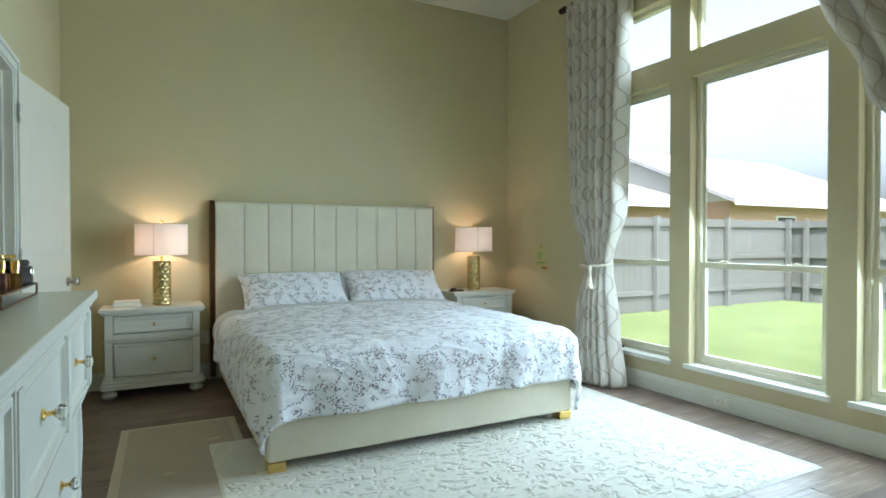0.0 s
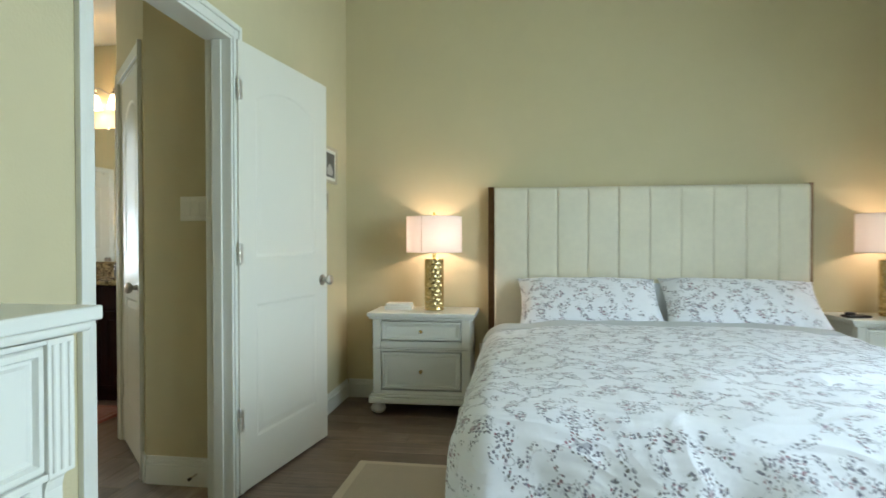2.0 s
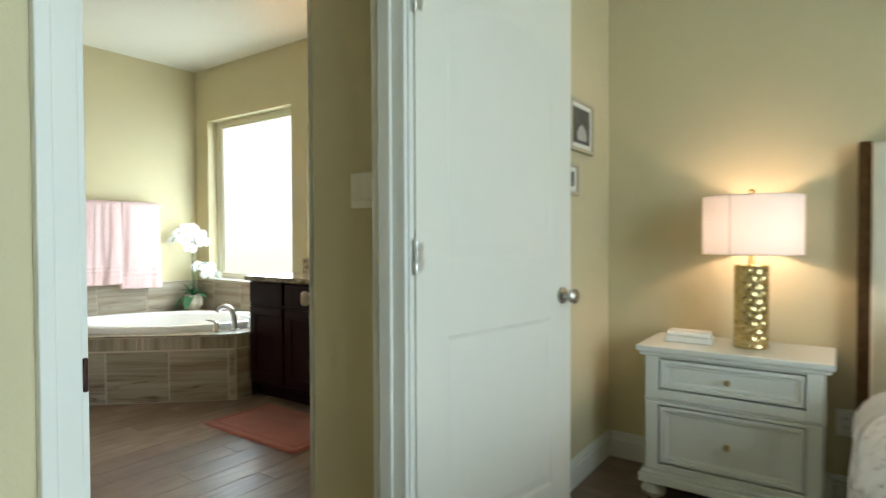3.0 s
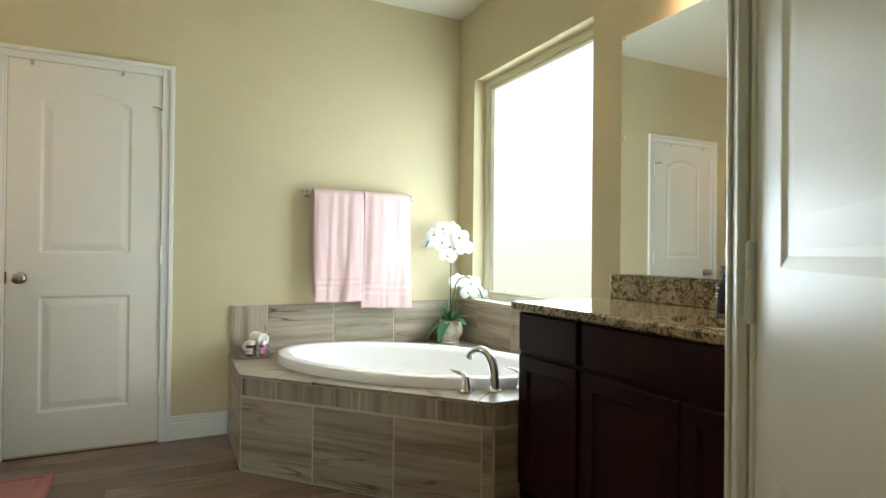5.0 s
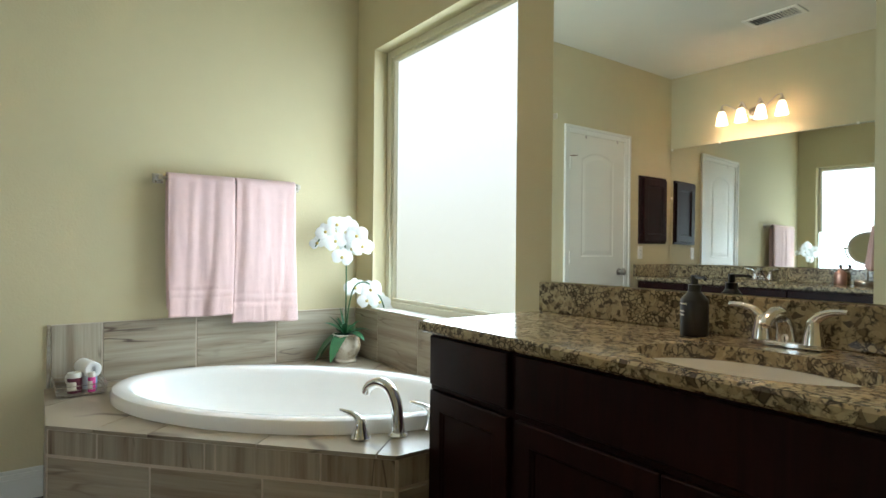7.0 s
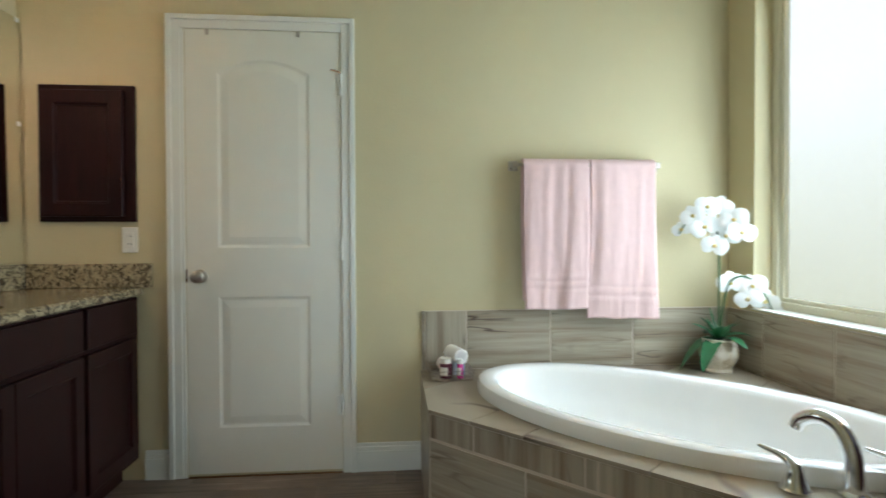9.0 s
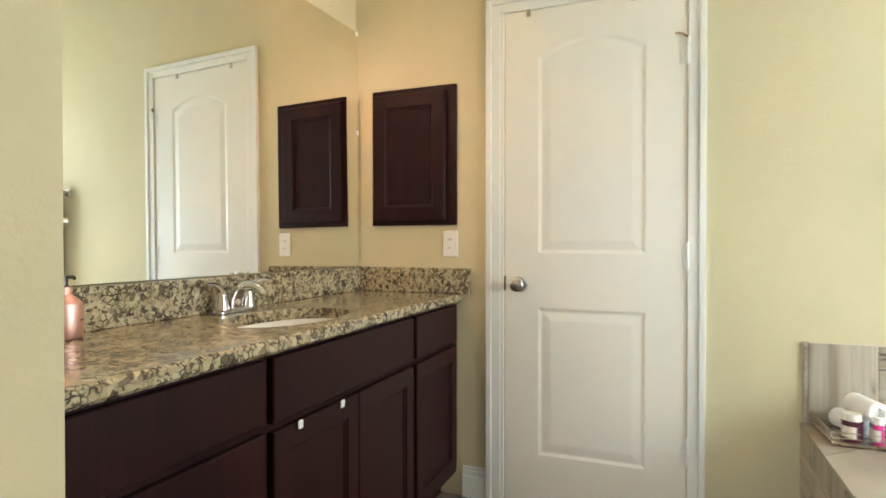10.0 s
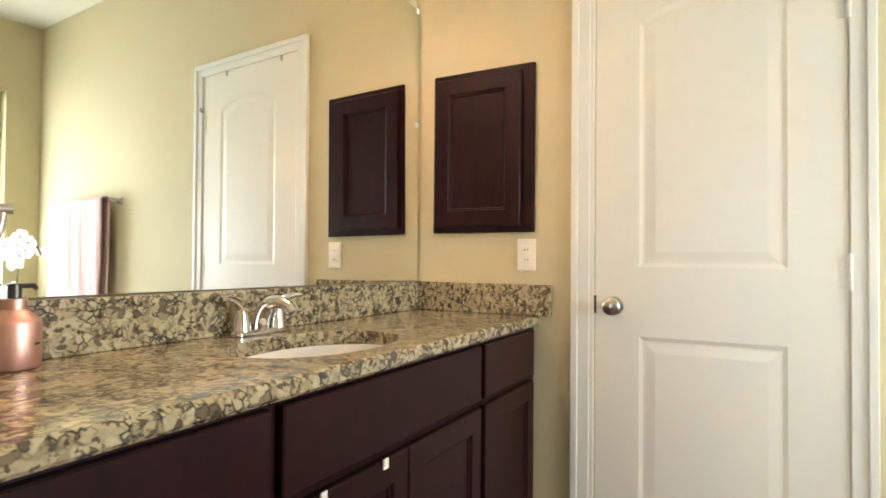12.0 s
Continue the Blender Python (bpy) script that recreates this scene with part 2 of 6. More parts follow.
def frosted_pane():
    # obscured glass: mostly transparent, bright from the glowing board set outside
    m = Mat("obscured_glass", (0.92, 0.95, 0.9), 0.4)
    tr = m.n("ShaderNodeBsdfTransparent", {0: (0.97, 0.98, 0.95, 1)})
    mx = m.n("ShaderNodeMixShader", {0: 0.88, 1: m.b.outputs[0], 2: tr.outputs[0]})
    m.bump(m.noise(140.0, 2.0), 0.3, 0.002)
    m.t.links.new(mx.outputs[0], m.t.nodes["Material Output"].inputs[0])
    return m.m


FROST = frosted_pane()


# ---- building helpers ----
def obj(name, bm, mat, parent=None, label="", smooth=False, at=None):
    me = bpy.data.meshes.new(name)
    bmesh.ops.recalc_face_normals(bm, faces=bm.faces)
    bm.to_mesh(me)
    bm.free()
    for m in (mat if isinstance(mat, (list, tuple)) else [mat]):
        me.materials.append(m)
    if smooth:
        for p in me.polygons:
            p.use_smooth = True
        me.set_sharp_from_angle(angle=radians(40))
    ob = new(name, me)
    if parent:
        ob.parent = parent
    if at is not None:
        ob.matrix_basis = at
    if label:
        ob["label"] = label
    return ob


def part(name, bm, mat, parent, label="", smooth=False, at=None):
    return obj(name, bm, mat, parent, label, smooth, at)


def thing(name, label, category, at=None, group="", kind=""):
    ob = new(name)
    ob.empty_display_size = 0.1
    if at is not None:
        ob.matrix_basis = at
    return tagged(ob, label, category, group, kind)


def addbox(bm, x0, x1, y0, y1, z0, z1, bevel=0.0, seg=2):
    r = bmesh.ops.create_cube(bm, size=1.0)
    vs = r["verts"]
    for v in vs:
        v.co = Vector((x0 + (v.co.x + 0.5) * (x1 - x0), y0 + (v.co.y + 0.5) * (y1 - y0), z0 + (v.co.z + 0.5) * (z1 - z0)))
    if bevel:
        es = list({e for v in vs for e in v.link_edges})
        bmesh.ops.bevel(bm, geom=es, offset=bevel, segments=seg, profile=0.5, affect="EDGES")


def B(x0, x1, y0, y1, z0, z1, bevel=0.0, seg=2):
    bm = bmesh.new()
    addbox(bm, min(x0, x1), max(x0, x1), min(y0, y1), max(y0, y1), min(z0, z1), max(z0, z1), bevel, seg)
    return bm


def lathe(profile, seg=32, bm=None, center=(0, 0, 0)):
    """Rings (r, z) turned about z; r = 0 closes an end."""
    bm = bm or bmesh.new()
    rings = []
    for r, z in profile:
        if r < 1e-6:
            rings.append([bm.verts.new((center[0], center[1], center[2] + z))])
        else:
            rings.append([bm.verts.new((center[0] + r * math.cos(2 * math.pi * i / seg), center[1] + r * math.sin(2 * math.pi * i / seg), center[2] + z)) for i in range(seg)])
    for a, b in zip(rings, rings[1:]):
        for i in range(seg):
            j = (i + 1) % seg
            if len(a) == 1 and len(b) > 1:
                bm.faces.new((a[0], b[i], b[j]))
            elif len(b) == 1 and len(a) > 1:
                bm.faces.new((a[i], a[j], b[0]))
            elif len(a) > 1:
                bm.faces.new((a[i], a[j], b[j], b[i]))
    return bm


def tube(points, radius, seg=12, bm=None, closed=False):
    """A round bar along points; radius a number or one for each point."""
    bm = bm or bmesh.new()
    pts = [Vector(p) for p in points]
    n = len(pts)
    rs = radius if isinstance(radius, (list, tuple)) else [radius] * n
    rings = []
    up = Vector((0, 0, 1))
    side = None
    for i, p in enumerate(pts):
        a, b = (pts[(i - 1) % n], pts[(i + 1) % n]) if closed else (pts[max(i - 1, 0)], pts[min(i + 1, n - 1)])
        d = (b - a).normalized()
        if side is None:
            side = d.cross(up)
            if side.length < 1e-3:
                side = d.cross(Vector((1, 0, 0)))
        side = (side - d * side.dot(d)).normalized()
        w = d.cross(side)
        rings.append([bm.verts.new(p + rs[i] * (math.cos(2 * math.pi * k / seg) * side + math.sin(2 * math.pi * k / seg) * w)) for k in range(seg)])
    for i in range(n if closed else n - 1):
        a, b = rings[i], rings[(i + 1) % n]
        for k in range(seg):
            bm.faces.new((a[k], a[(k + 1) % seg], b[(k + 1) % seg], b[k]))
    if not closed:
        bm.faces.new(rings[0])
        bm.faces.new(list(reversed(rings[-1])))
    return bm


def bent(points, radii, seg=16, steps=5, bm=None):
    """A smoothly bent round bar through points, its radius changing from point to point."""
    p = [Vector(q) for q in points]
    out, rs = [], []
    for i in range(len(p) - 1):
        a, b, c, d = p[max(i - 1, 0)], p[i], p[i + 1], p[min(i + 2, len(p) - 1)]
        for k in range(steps):
            t = k / steps
            out.append(0.5 * (2 * b + (c - a) * t + (2 * a - 5 * b + 4 * c - d) * t * t + (3 * b - a - 3 * c + d) * t ** 3))
            rs.append(radii[i] + (radii[i + 1] - radii[i]) * t)
    return tube(out + [p[-1]], rs + [radii[-1]], seg, bm)


def prism(poly, z0, z1, bm=None):
    bm = bm or bmesh.new()
    lo = [bm.verts.new((x, y, z0)) for x, y in poly]
    hi = [bm.verts.new((x, y, z1)) for x, y in poly]
    bm.faces.new(lo[::-1])
    bm.faces.new(hi)
    n = len(poly)
    for i in range(n):
        bm.faces.new((lo[i], lo[(i + 1) % n], hi[(i + 1) % n], hi[i]))
    return bm


def grid(fn, nu, nv, bm=None, wrap=False):
    bm = bm or bmesh.new()
    vs = [[bm.verts.new(fn(i / nu, j / nv)) for j in range(nv + 1)] for i in range(nu + (0 if wrap else 1))]
    for i in range(nu):
        a, b = vs[i], vs[(i + 1) % len(vs)]
        for j in range(nv):
            bm.faces.new((a[j], b[j], b[j + 1], a[j + 1]))
    return bm


def wall(name, axis, p0, p1, u0, u1, z0, z1, holes, mat, label):
    """A wall between the planes p0 and p1 of axis, from u0 to u1 along the other, with holes (u0, u1, z0, z1) going through."""
    us = sorted({u0, u1, *[h[0] for h in holes], *[h[1] for h in holes]})
    zs = sorted({z0, z1, *[h[2] for h in holes], *[h[3] for h in holes]})
    full = {}
    for i in range(len(us) - 1):
        for j in range(len(zs) - 1):
            cu, cz = (us[i] + us[i + 1]) / 2, (zs[j] + zs[j + 1]) / 2
            full[i, j] = not any(h[0] < cu < h[1] and h[2] < cz < h[3] for h in holes)
    bm = bmesh.new()
    cache = {}

    def v(p, u, z):
        k = (p, u, z)
        if k not in cache:
            cache[k] = bm.verts.new((p, u, z) if axis == "x" else (u, p, z))
        return cache[k]

    for (i, j), on in full.items():
        if not on:
            continue
        a, b, c, d = us[i], us[i + 1], zs[j], zs[j + 1]
        bm.faces.new((v(p0, a, c), v(p0, b, c), v(p0, b, d), v(p0, a, d)))
        bm.faces.new((v(p1, a, c), v(p1, b, c), v(p1, b, d), v(p1, a, d)))
        if not full.get((i - 1, j)):
            bm.faces.new((v(p0, a, c), v(p0, a, d), v(p1, a, d), v(p1, a, c)))
        if not full.get((i + 1, j)):
            bm.faces.new((v(p0, b, c), v(p0, b, d), v(p1, b, d), v(p1, b, c)))
        if not full.get((i, j - 1)):
            bm.faces.new((v(p0, a, c), v(p0, b, c), v(p1, b, c), v(p1, a, c)))
        if not full.get((i, j + 1)):
            bm.faces.new((v(p0, a, d), v(p0, b, d), v(p1, b, d), v(p1, a, d)))
    return tagged(obj(name, bm, mat), label, "wall", kind="structure")


# ---- plan ----
XW, XE, YN, YS, HB = -0.585, 3.52, 5.0, -1.7, 3.6          # bedroom faces and height
BW, BN, BS, HH = -4.65, 5.137, 1.847, 2.73                  # bathroom faces and height
XH = -0.70                                                  # hall side of the bedroom door wall
DOORY = (2.495, 3.332)                                      # bedroom door opening
WINY = ((0.60, 1.53), (1.69, 2.632), (2.81, 3.74))
WINZ, TRZ = (0.27, 2.375), (2.56, 3.03)

wall("wall_north", "y", YN, YN + 0.13, XW - 0.115, XE + 0.15, 0, HB, (), WALL, "beige painted bedroom wall with light orange-peel texture")
wall("wall_east", "x", XE, XE + 0.15, YS, YN, 0, HB, [(a, b, *z) for a, b in WINY for z in (WINZ, TRZ)], WALL, "beige painted wall pierced by tall windows and transoms")
wall("wall_south", "y", YS - 0.13, YS, XW - 0.115, XE + 0.15, 0, HB, (), WALL, "plain beige painted bedroom wall")
wall("wall_west", "x", XH, XW, YS, YN, 0, HB, [(*DOORY, 0, 2.05)], WALL, "beige painted wall with an open doorway to the bathroom")
wall("wall_bath_west", "x", BW - 0.12, BW, BS - 0.14, BN + 0.14, 0, HH, (), WALL, "beige painted bathroom wall behind the tub")
wall("wall_bath_north", "y", BN, BN + 0.14, BW, XH, 0, HH, [(-4.445, -3.262, 0.762, 2.24)], WALL, "beige painted bathroom wall with a large obscured window")
ws = wall("wall_bath_south", "y", BS - 0.12, BS, BW, -2.75, 0, HH, (), WALL, "beige painted bathroom wall behind the vanity mirror")
SKEW = 0.0314                                               # this wall runs slightly out of square
for v in ws.data.vertices:
    v.co.y -= 0.016 + SKEW * (v.co.x - BW)
wall("wall_hall_south", "y", 2.33, 2.45, -2.87, XH, 0, HH, (), WALL, "beige painted wall beside the bathroom entry")
wall("wall_vanity_end", "x", -2.87, -2.75, BS - 0.075, 2.33, 0, HH, (), WALL, "short beige wall at the end of the vanity")
wall("wall_hall_north", "y", 3.43, 3.55, -1.08, XH, 0, HH, (), WALL, "beige painted wall with light switches")
wall("wall_toilet_room", "x", -1.69, -1.57, 4.12, BN, 0, HH, (), WALL, "beige painted wall at the end of the vanity")
obj("ceiling_bedroom", B(XW - 0.115, XE + 0.15, YS - 0.13, YN + 0.13, HB, HB + 0.1), CEIL)
tagged(bpy.data.objects["ceiling_bedroom"], "off-white painted high bedroom ceiling", "ceiling", kind="structure")
tagged(obj("ceiling_bath", B(BW - 0.12, XH, BS - 0.20, BN + 0.14, HH, HH + 0.1), CEIL), "off-white painted bathroom ceiling", "ceiling", kind="structure")
FLOOR = tagged(obj("floor", B(BW - 0.12, XE + 0.15, YS - 0.13, BN + 0.14, -0.12, -0.0010), GROUT), "grey-brown wood-look tile floor with narrow grout joints", "floor", kind="structure")

# diagonal wall with the closed door of the toilet room
DIAG = pose(-1.08, 3.43, 0, 0, 0, 135)      # local x runs along the wall, local -y... faces the bathroom
DL = 0.863
_bm = bmesh.new()
addbox(_bm, 0, 0.1, -0.12, 0, 0, HH)
addbox(_bm, 0.735, DL, -0.12, 0, 0, HH)
addbox(_bm, 0.1, 0.735, -0.12, 0, 2.05, HH)
tagged(obj("wall_diagonal", _bm, WALL, at=DIAG), "short diagonal beige wall holding a narrow door", "wall", kind="structure")


# ---- doors, casings, windows, baseboards ----
def board(parent, name, x0, x1, y0, y1, z0, z1, mat=None, bevel=0.003, label=""):
    return part(name, B(x0, x1, y0, y1, z0, z1, bevel), mat or TRIM, parent, label)


def leaf(parent, w, h, panels, th=0.035, mat=None):
    """A moulded two-panel door leaf, x from 0 to w, y from 0 to th. panels: (x0, x1, z0, z1, rise)."""
    mat = mat or DOOR
    x0, x1 = panels[0][0], panels[0][1]
    low, top = sorted(panels, key=lambda p: p[2])
    bm = bmesh.new()
    addbox(bm, 0, x0, 0, th, 0, h)
    addbox(bm, x1, w, 0, th, 0, h)
    addbox(bm, x0, x1, 0, th, 0, low[2])
    addbox(bm, x0, x1, 0, th, low[3], top[2])
    n = 20
    arc = [(x0 + (x1 - x0) * i / n, top[3] + top[4] * (1 - (2 * i / n - 1) ** 2)) for i in range(n + 1)]
    va = [[bm.verts.new((x, y, z)) for x, z in arc] for y in (0, th)]
    vb = [[bm.verts.new((x, y, h)) for x, z in arc] for y in (0, th)]
    for i in range(n):
        bm.faces.new((va[0][i], va[0][i + 1], vb[0][i + 1], vb[0][i]))
        bm.faces.new((va[1][i], va[1][i + 1], vb[1][i + 1], vb[1][i]))
        bm.faces.new((va[0][i], va[0][i + 1], va[1][i + 1], va[1][i]))
        bm.faces.new((vb[0][i], vb[0][i + 1], vb[1][i + 1], vb[1][i]))
    body = part("leaf", bm, mat, parent)
    for p0, p1, z0, z1, rise in panels:
        bm = bmesh.new()
        for side in (-1, 1):
            face = th / 2 + side * th / 2
            levels = ((0.0, 0.0), (0.006, -0.0018), (0.013, -0.0037), (0.020, -0.0037), (0.050, -0.0005))
            rings = []
            for inset, depth in levels:
                pts = []
                m = 18
                for i in range(m + 1):
                    s = i / m
                    pts.append((p0 + inset + (p1 - p0 - 2 * inset) * s, z1 - inset + rise * (1 - (2 * s - 1) ** 2)))
                pts.append((p1 - inset, z0 + inset))
                pts.append((p0 + inset, z0 + inset))
                rings.append([bm.verts.new((x, face + side * depth, z)) for x, z in pts])
            for a, b in zip(rings, rings[1:]):
                for i in range(len(a)):
                    j = (i + 1) % len(a)
                    bm.faces.new((a[i], a[j], b[j], b[i]))
            bm.faces.new(rings[-1])
        part("panel", bm, mat, body, smooth=False)
    return body


def knob(parent, x, z, y, out, mat=None):
    """A round door knob with its rose, out of the plane y in the direction out (+1 or -1)."""
    k = part("knob", lathe(((0.0, 0.0), (0.031, 0.0), (0.031, 0.006), (0.014, 0.010), (0.011, 0.030), (0.020, 0.036), (0.028, 0.046), (0.028, 0.056), (0.020, 0.064), (0.0, 0.066)), 28), mat or NICKEL, parent, "round satin nickel knob", True,
             pose(x, y, z, -90 * out))
    return k


def hinge(parent, x, y, z, m=None):
    h = part("hinge", lathe(((0.0, -0.05), (0.004, -0.052), (0.0065, -0.046), (0.0065, -0.016), (0.0058, -0.015), (0.0065, -0.014), (0.0065, 0.014), (0.0058, 0.015), (0.0065, 0.016), (0.0065, 0.046), (0.004, 0.052), (0.0, 0.05)), 12), m or NICKEL, parent, "satin nickel hinge" if m is SATIN else "white painted hinge", True, pose(x, y, z))
    return h


def casing(parent, axis_face, out, u0, u1, top, along, w=0.062):
    """Moulded boards round an opening u0 to u1 on the plane axis_face, proud towards out."""
    def bd(name, a0, a1, z0, z1):
        t0, t1 = axis_face, axis_face + out * 0.012
        s0, s1 = axis_face, axis_face + out * 0.019
        bm = bmesh.new()
        for (p, q, lo, hi, zl, zh) in name[1]:
            pq = (min(p, q), max(p, q))
            if along == "y":
                addbox(bm, *pq, lo, hi, zl, zh, 0.003)
            else:
                addbox(bm, lo, hi, *pq, zl, zh, 0.003)
        part("casing", bm, TRIM, parent)
    f = axis_face
    a, b = f, f + out * 0.012
    c = f + out * 0.020
    ww = w * 0.62
    bd(("l", [(a, b, u0 - ww, u0, 0, top + ww), (a, c, u0 - w, u0 - ww, 0, top + w)]), 0, 0, 0, 0)
    bd(("r", [(a, b, u1, u1 + ww, 0, top + ww), (a, c, u1 + ww, u1 + w, 0, top + w)]), 0, 0, 0, 0)
    bd(("t", [(a, b, u0, u1, top, top + ww), (a, c, u0 - ww, u1 + ww, top + ww, top + w)]), 0, 0, 0, 0)


# bedroom door, swung back against the wall
d1 = thing("door_1", "white moulded two-panel door standing wide open", "door", kind="structure")
for y0, y1 in ((DOORY[0], DOORY[0] + 0.016), (DOORY[1] - 0.016, DOORY[1])):
    board(d1, "jamb", XH - 0.004, XW + 0.004, y0, y1, 0, 2.05)
board(d1, "jamb", XH - 0.004, XW + 0.004, DOORY[0] + 0.016, DOORY[1] - 0.016, 2.034, 2.05)
for y0, y1 in ((DOORY[0] + 0.016, DOORY[0] + 0.027), (DOORY[1] - 0.027, DOORY[1] - 0.016)):
    board(d1, "door_stop", XH + 0.03, XW - 0.04, y0, y1, 0, 2.034)
board(d1, "strike_plate", XW - 0.033, XW - 0.006, DOORY[0] + 0.0155, DOORY[0] + 0.0175, 0.89, 0.95, NICKEL, 0.0005, "nickel strike plate")
board(d1, "strike_lip", XW + 0.0045, XW + 0.011, DOORY[0] + 0.0055, DOORY[0] + 0.0125, 0.90, 0.955, DARKROD, 0.002, "dark worn strike plate lip")
casing(d1, XW, 1, DOORY[0] + 0.004, DOORY[1] - 0.004, 2.046, "y")
casing(d1, XH, -1, DOORY[0] + 0.004, DOORY[1] - 0.004, 2.046, "y", 0.04)
swing = thing("door_leaf", "", "", pose(XW + 0.022, 3.345, 0.012, 0, 0, 81))
swing.parent = d1
lf = leaf(swing, 0.806, 2.032, ((0.125, 0.68, 1.06, 1.80, 0.075), (0.125, 0.68, 0.22, 0.84, 0.0)))
knob(swing, 0.745, 0.915, 0.0, -1)
knob(swing, 0.745, 0.915, 0.035, 1)
board(swing, "latch_plate", 0.805, 0.807, 0.006, 0.029, 0.885, 0.945, NICKEL, 0.0005)
for hz in (1.814, 1.08, 0.333):
    hinge(swing, -0.004, -0.004, hz, SATIN)
    board(swing, "hinge_leaf", 0.0, 0.028, -0.0015, 0.0005, hz - 0.045, hz + 0.045, SATIN, 0.0004)

# closet door, shut
d2 = thing("door_2", "white moulded two-panel closet door, closed", "door", kind="structure")
swing2 = thing("door_leaf", "", "", pose(BW + 0.004, 2.549, 0.016, 0, 0, 90))
swing2.parent = d2
leaf(swing2, 0.696, 2.028, ((0.14, 0.552, 1.036, 1.835, 0.06), (0.14, 0.552, 0.21, 0.812, 0.0)), 0.03)
knob(swing2, 0.062, 0.908, 0.0, -1)
board(swing2, "latch_plate", -0.008, 0.004, -0.002, 0.001, 0.88, 0.94, BRONZE, 0.0004)
for hz in (1.79, 1.03, 0.30):
    hinge(swing2, 0.699, -0.006, hz, TRIM)
    board(swing2, "hinge_leaf", 0.672, 0.694, -0.002, 0.0005, hz - 0.045, hz + 0.045, TRIM, 0.0004)
# the two small hooks over the leaf and the stop on its top hinge
for hx in (0.10, 0.505):
    part("over_door_hook", B(hx - 0.008, hx + 0.008, -0.006, -0.001, 2.004, 2.03, 0.001), NICKEL, swing2, "small metal over-door hook")
hs = tube(((0.699, -0.006, 1.84), (0.68, -0.03, 1.845), (0.655, -0.045, 1.845)), 0.004, 8)
part("hinge_stop", hs, BRONZE, swing2, "hinge-pin door stop", True)
board(d2, "jamb", BW, BW + 0.009, 2.526, 2.545, 0, 2.046)
board(d2, "jamb", BW, BW + 0.009, 3.249, 3.270, 0, 2.046)
board(d2, "jamb", BW, BW + 0.009, 2.549, 3.249, 2.047, 2.06)
board(d2, "threshold", BW + 0.0005, BW + 0.012, 2.549, 3.249, -0.002, 0.006, BRONZE)
casing(d2, BW, 1, 2.530, 3.246 + 0.002, 2.046, "y")

# toilet-room door in the diagonal wall, shut
d3 = thing("door_3", "narrow white moulded door, closed", "door", DIAG, kind="structure")
swing3 = thing("door_leaf", "", "", pose(0.12, -0.04, 0.012))
swing3.parent = d3
leaf(swing3, 0.595, 2.03, ((0.12, 0.475, 1.05, 1.82, 0.06), (0.12, 0.475, 0.22, 0.83, 0.0)), 0.035)
knob(swing3, 0.06, 0.905, 0.035, 1)
for a, b, c, d in ((0.1, 0.118, 0, 2.05), (0.717, 0.735, 0, 2.05), (0.118, 0.717, 2.044, 2.05)):
    board(d3, "jamb", a, b, -0.118, -0.001, c, d)
for bds in ([(0.045, 0.1, 0, 0.014), (0.045, 0.06, 0.014, 0.02)], [(0.735, 0.785, 0, 0.014), (0.77, 0.785, 0.014, 0.02)]):
    bm = bmesh.new()
    for a, b, c, d in bds:
        addbox(bm, a, b, c, d, 0, 2.11, 0.003)
    part("casing", bm, TRIM, d3)
part("casing", B(0.1, 0.735, 0, 0.014, 2.05, 2.11, 0.003), TRIM, d3)
for hz in (1.79, 1.03, 0.30):
    hinge(swing3, 0.600, 0.04, hz, TRIM)


def baseboard(pts, h=0.135):
    """Moulded baseboards along straight runs ((x0, y0, x1, y1, nx, ny)): a body and a thinner cap."""
    for x0, y0, x1, y1, nx, ny in pts:
        bm = bmesh.new()
        for t, z0, z1 in ((0.013, 0.0, h * 0.72), (0.010, h * 0.72, h * 0.87), (0.006, h * 0.87, h)):
            addbox(bm, min(x0, x1, x0 + nx * t, x1 + nx * t), max(x0, x1, x0 + nx * t, x1 + nx * t), min(y0, y1, y0 + ny * t, y1 + ny * t), max(y0, y1, y0 + ny * t, y1 + ny * t), z0, z1, 0.0025, 1)
        tagged(obj("baseboard", bm, TRIM), "white moulded baseboard along the wall", "baseboard", kind="structure")


baseboard(((XW, DOORY[1] + 0.06, XW, YN, 1, 0), (XW, YS, XW, DOORY[0] - 0.06, 1, 0), (XW + 0.014, YN, XE - 0.014, YN, 0, -1), (XE, YS, XE, YN, -1, 0), (XW, YS, XE, YS, 0, 1),
           (BW, 3.309, BW, 3.612, 1, 0), (BW, 2.36, BW, 2.466, 1, 0), (-1.075, 3.43, -0.745, 3.43, 0, -1), (-2.87, 2.45, -0.745, 2.45, 0, 1)))
bm = B(0, 0.043, 0, 0.013, 0, 0.135, 0.002)
tagged(obj("baseboard", bm, TRIM, at=DIAG), "white moulded baseboard along the wall", "baseboard", kind="structure")


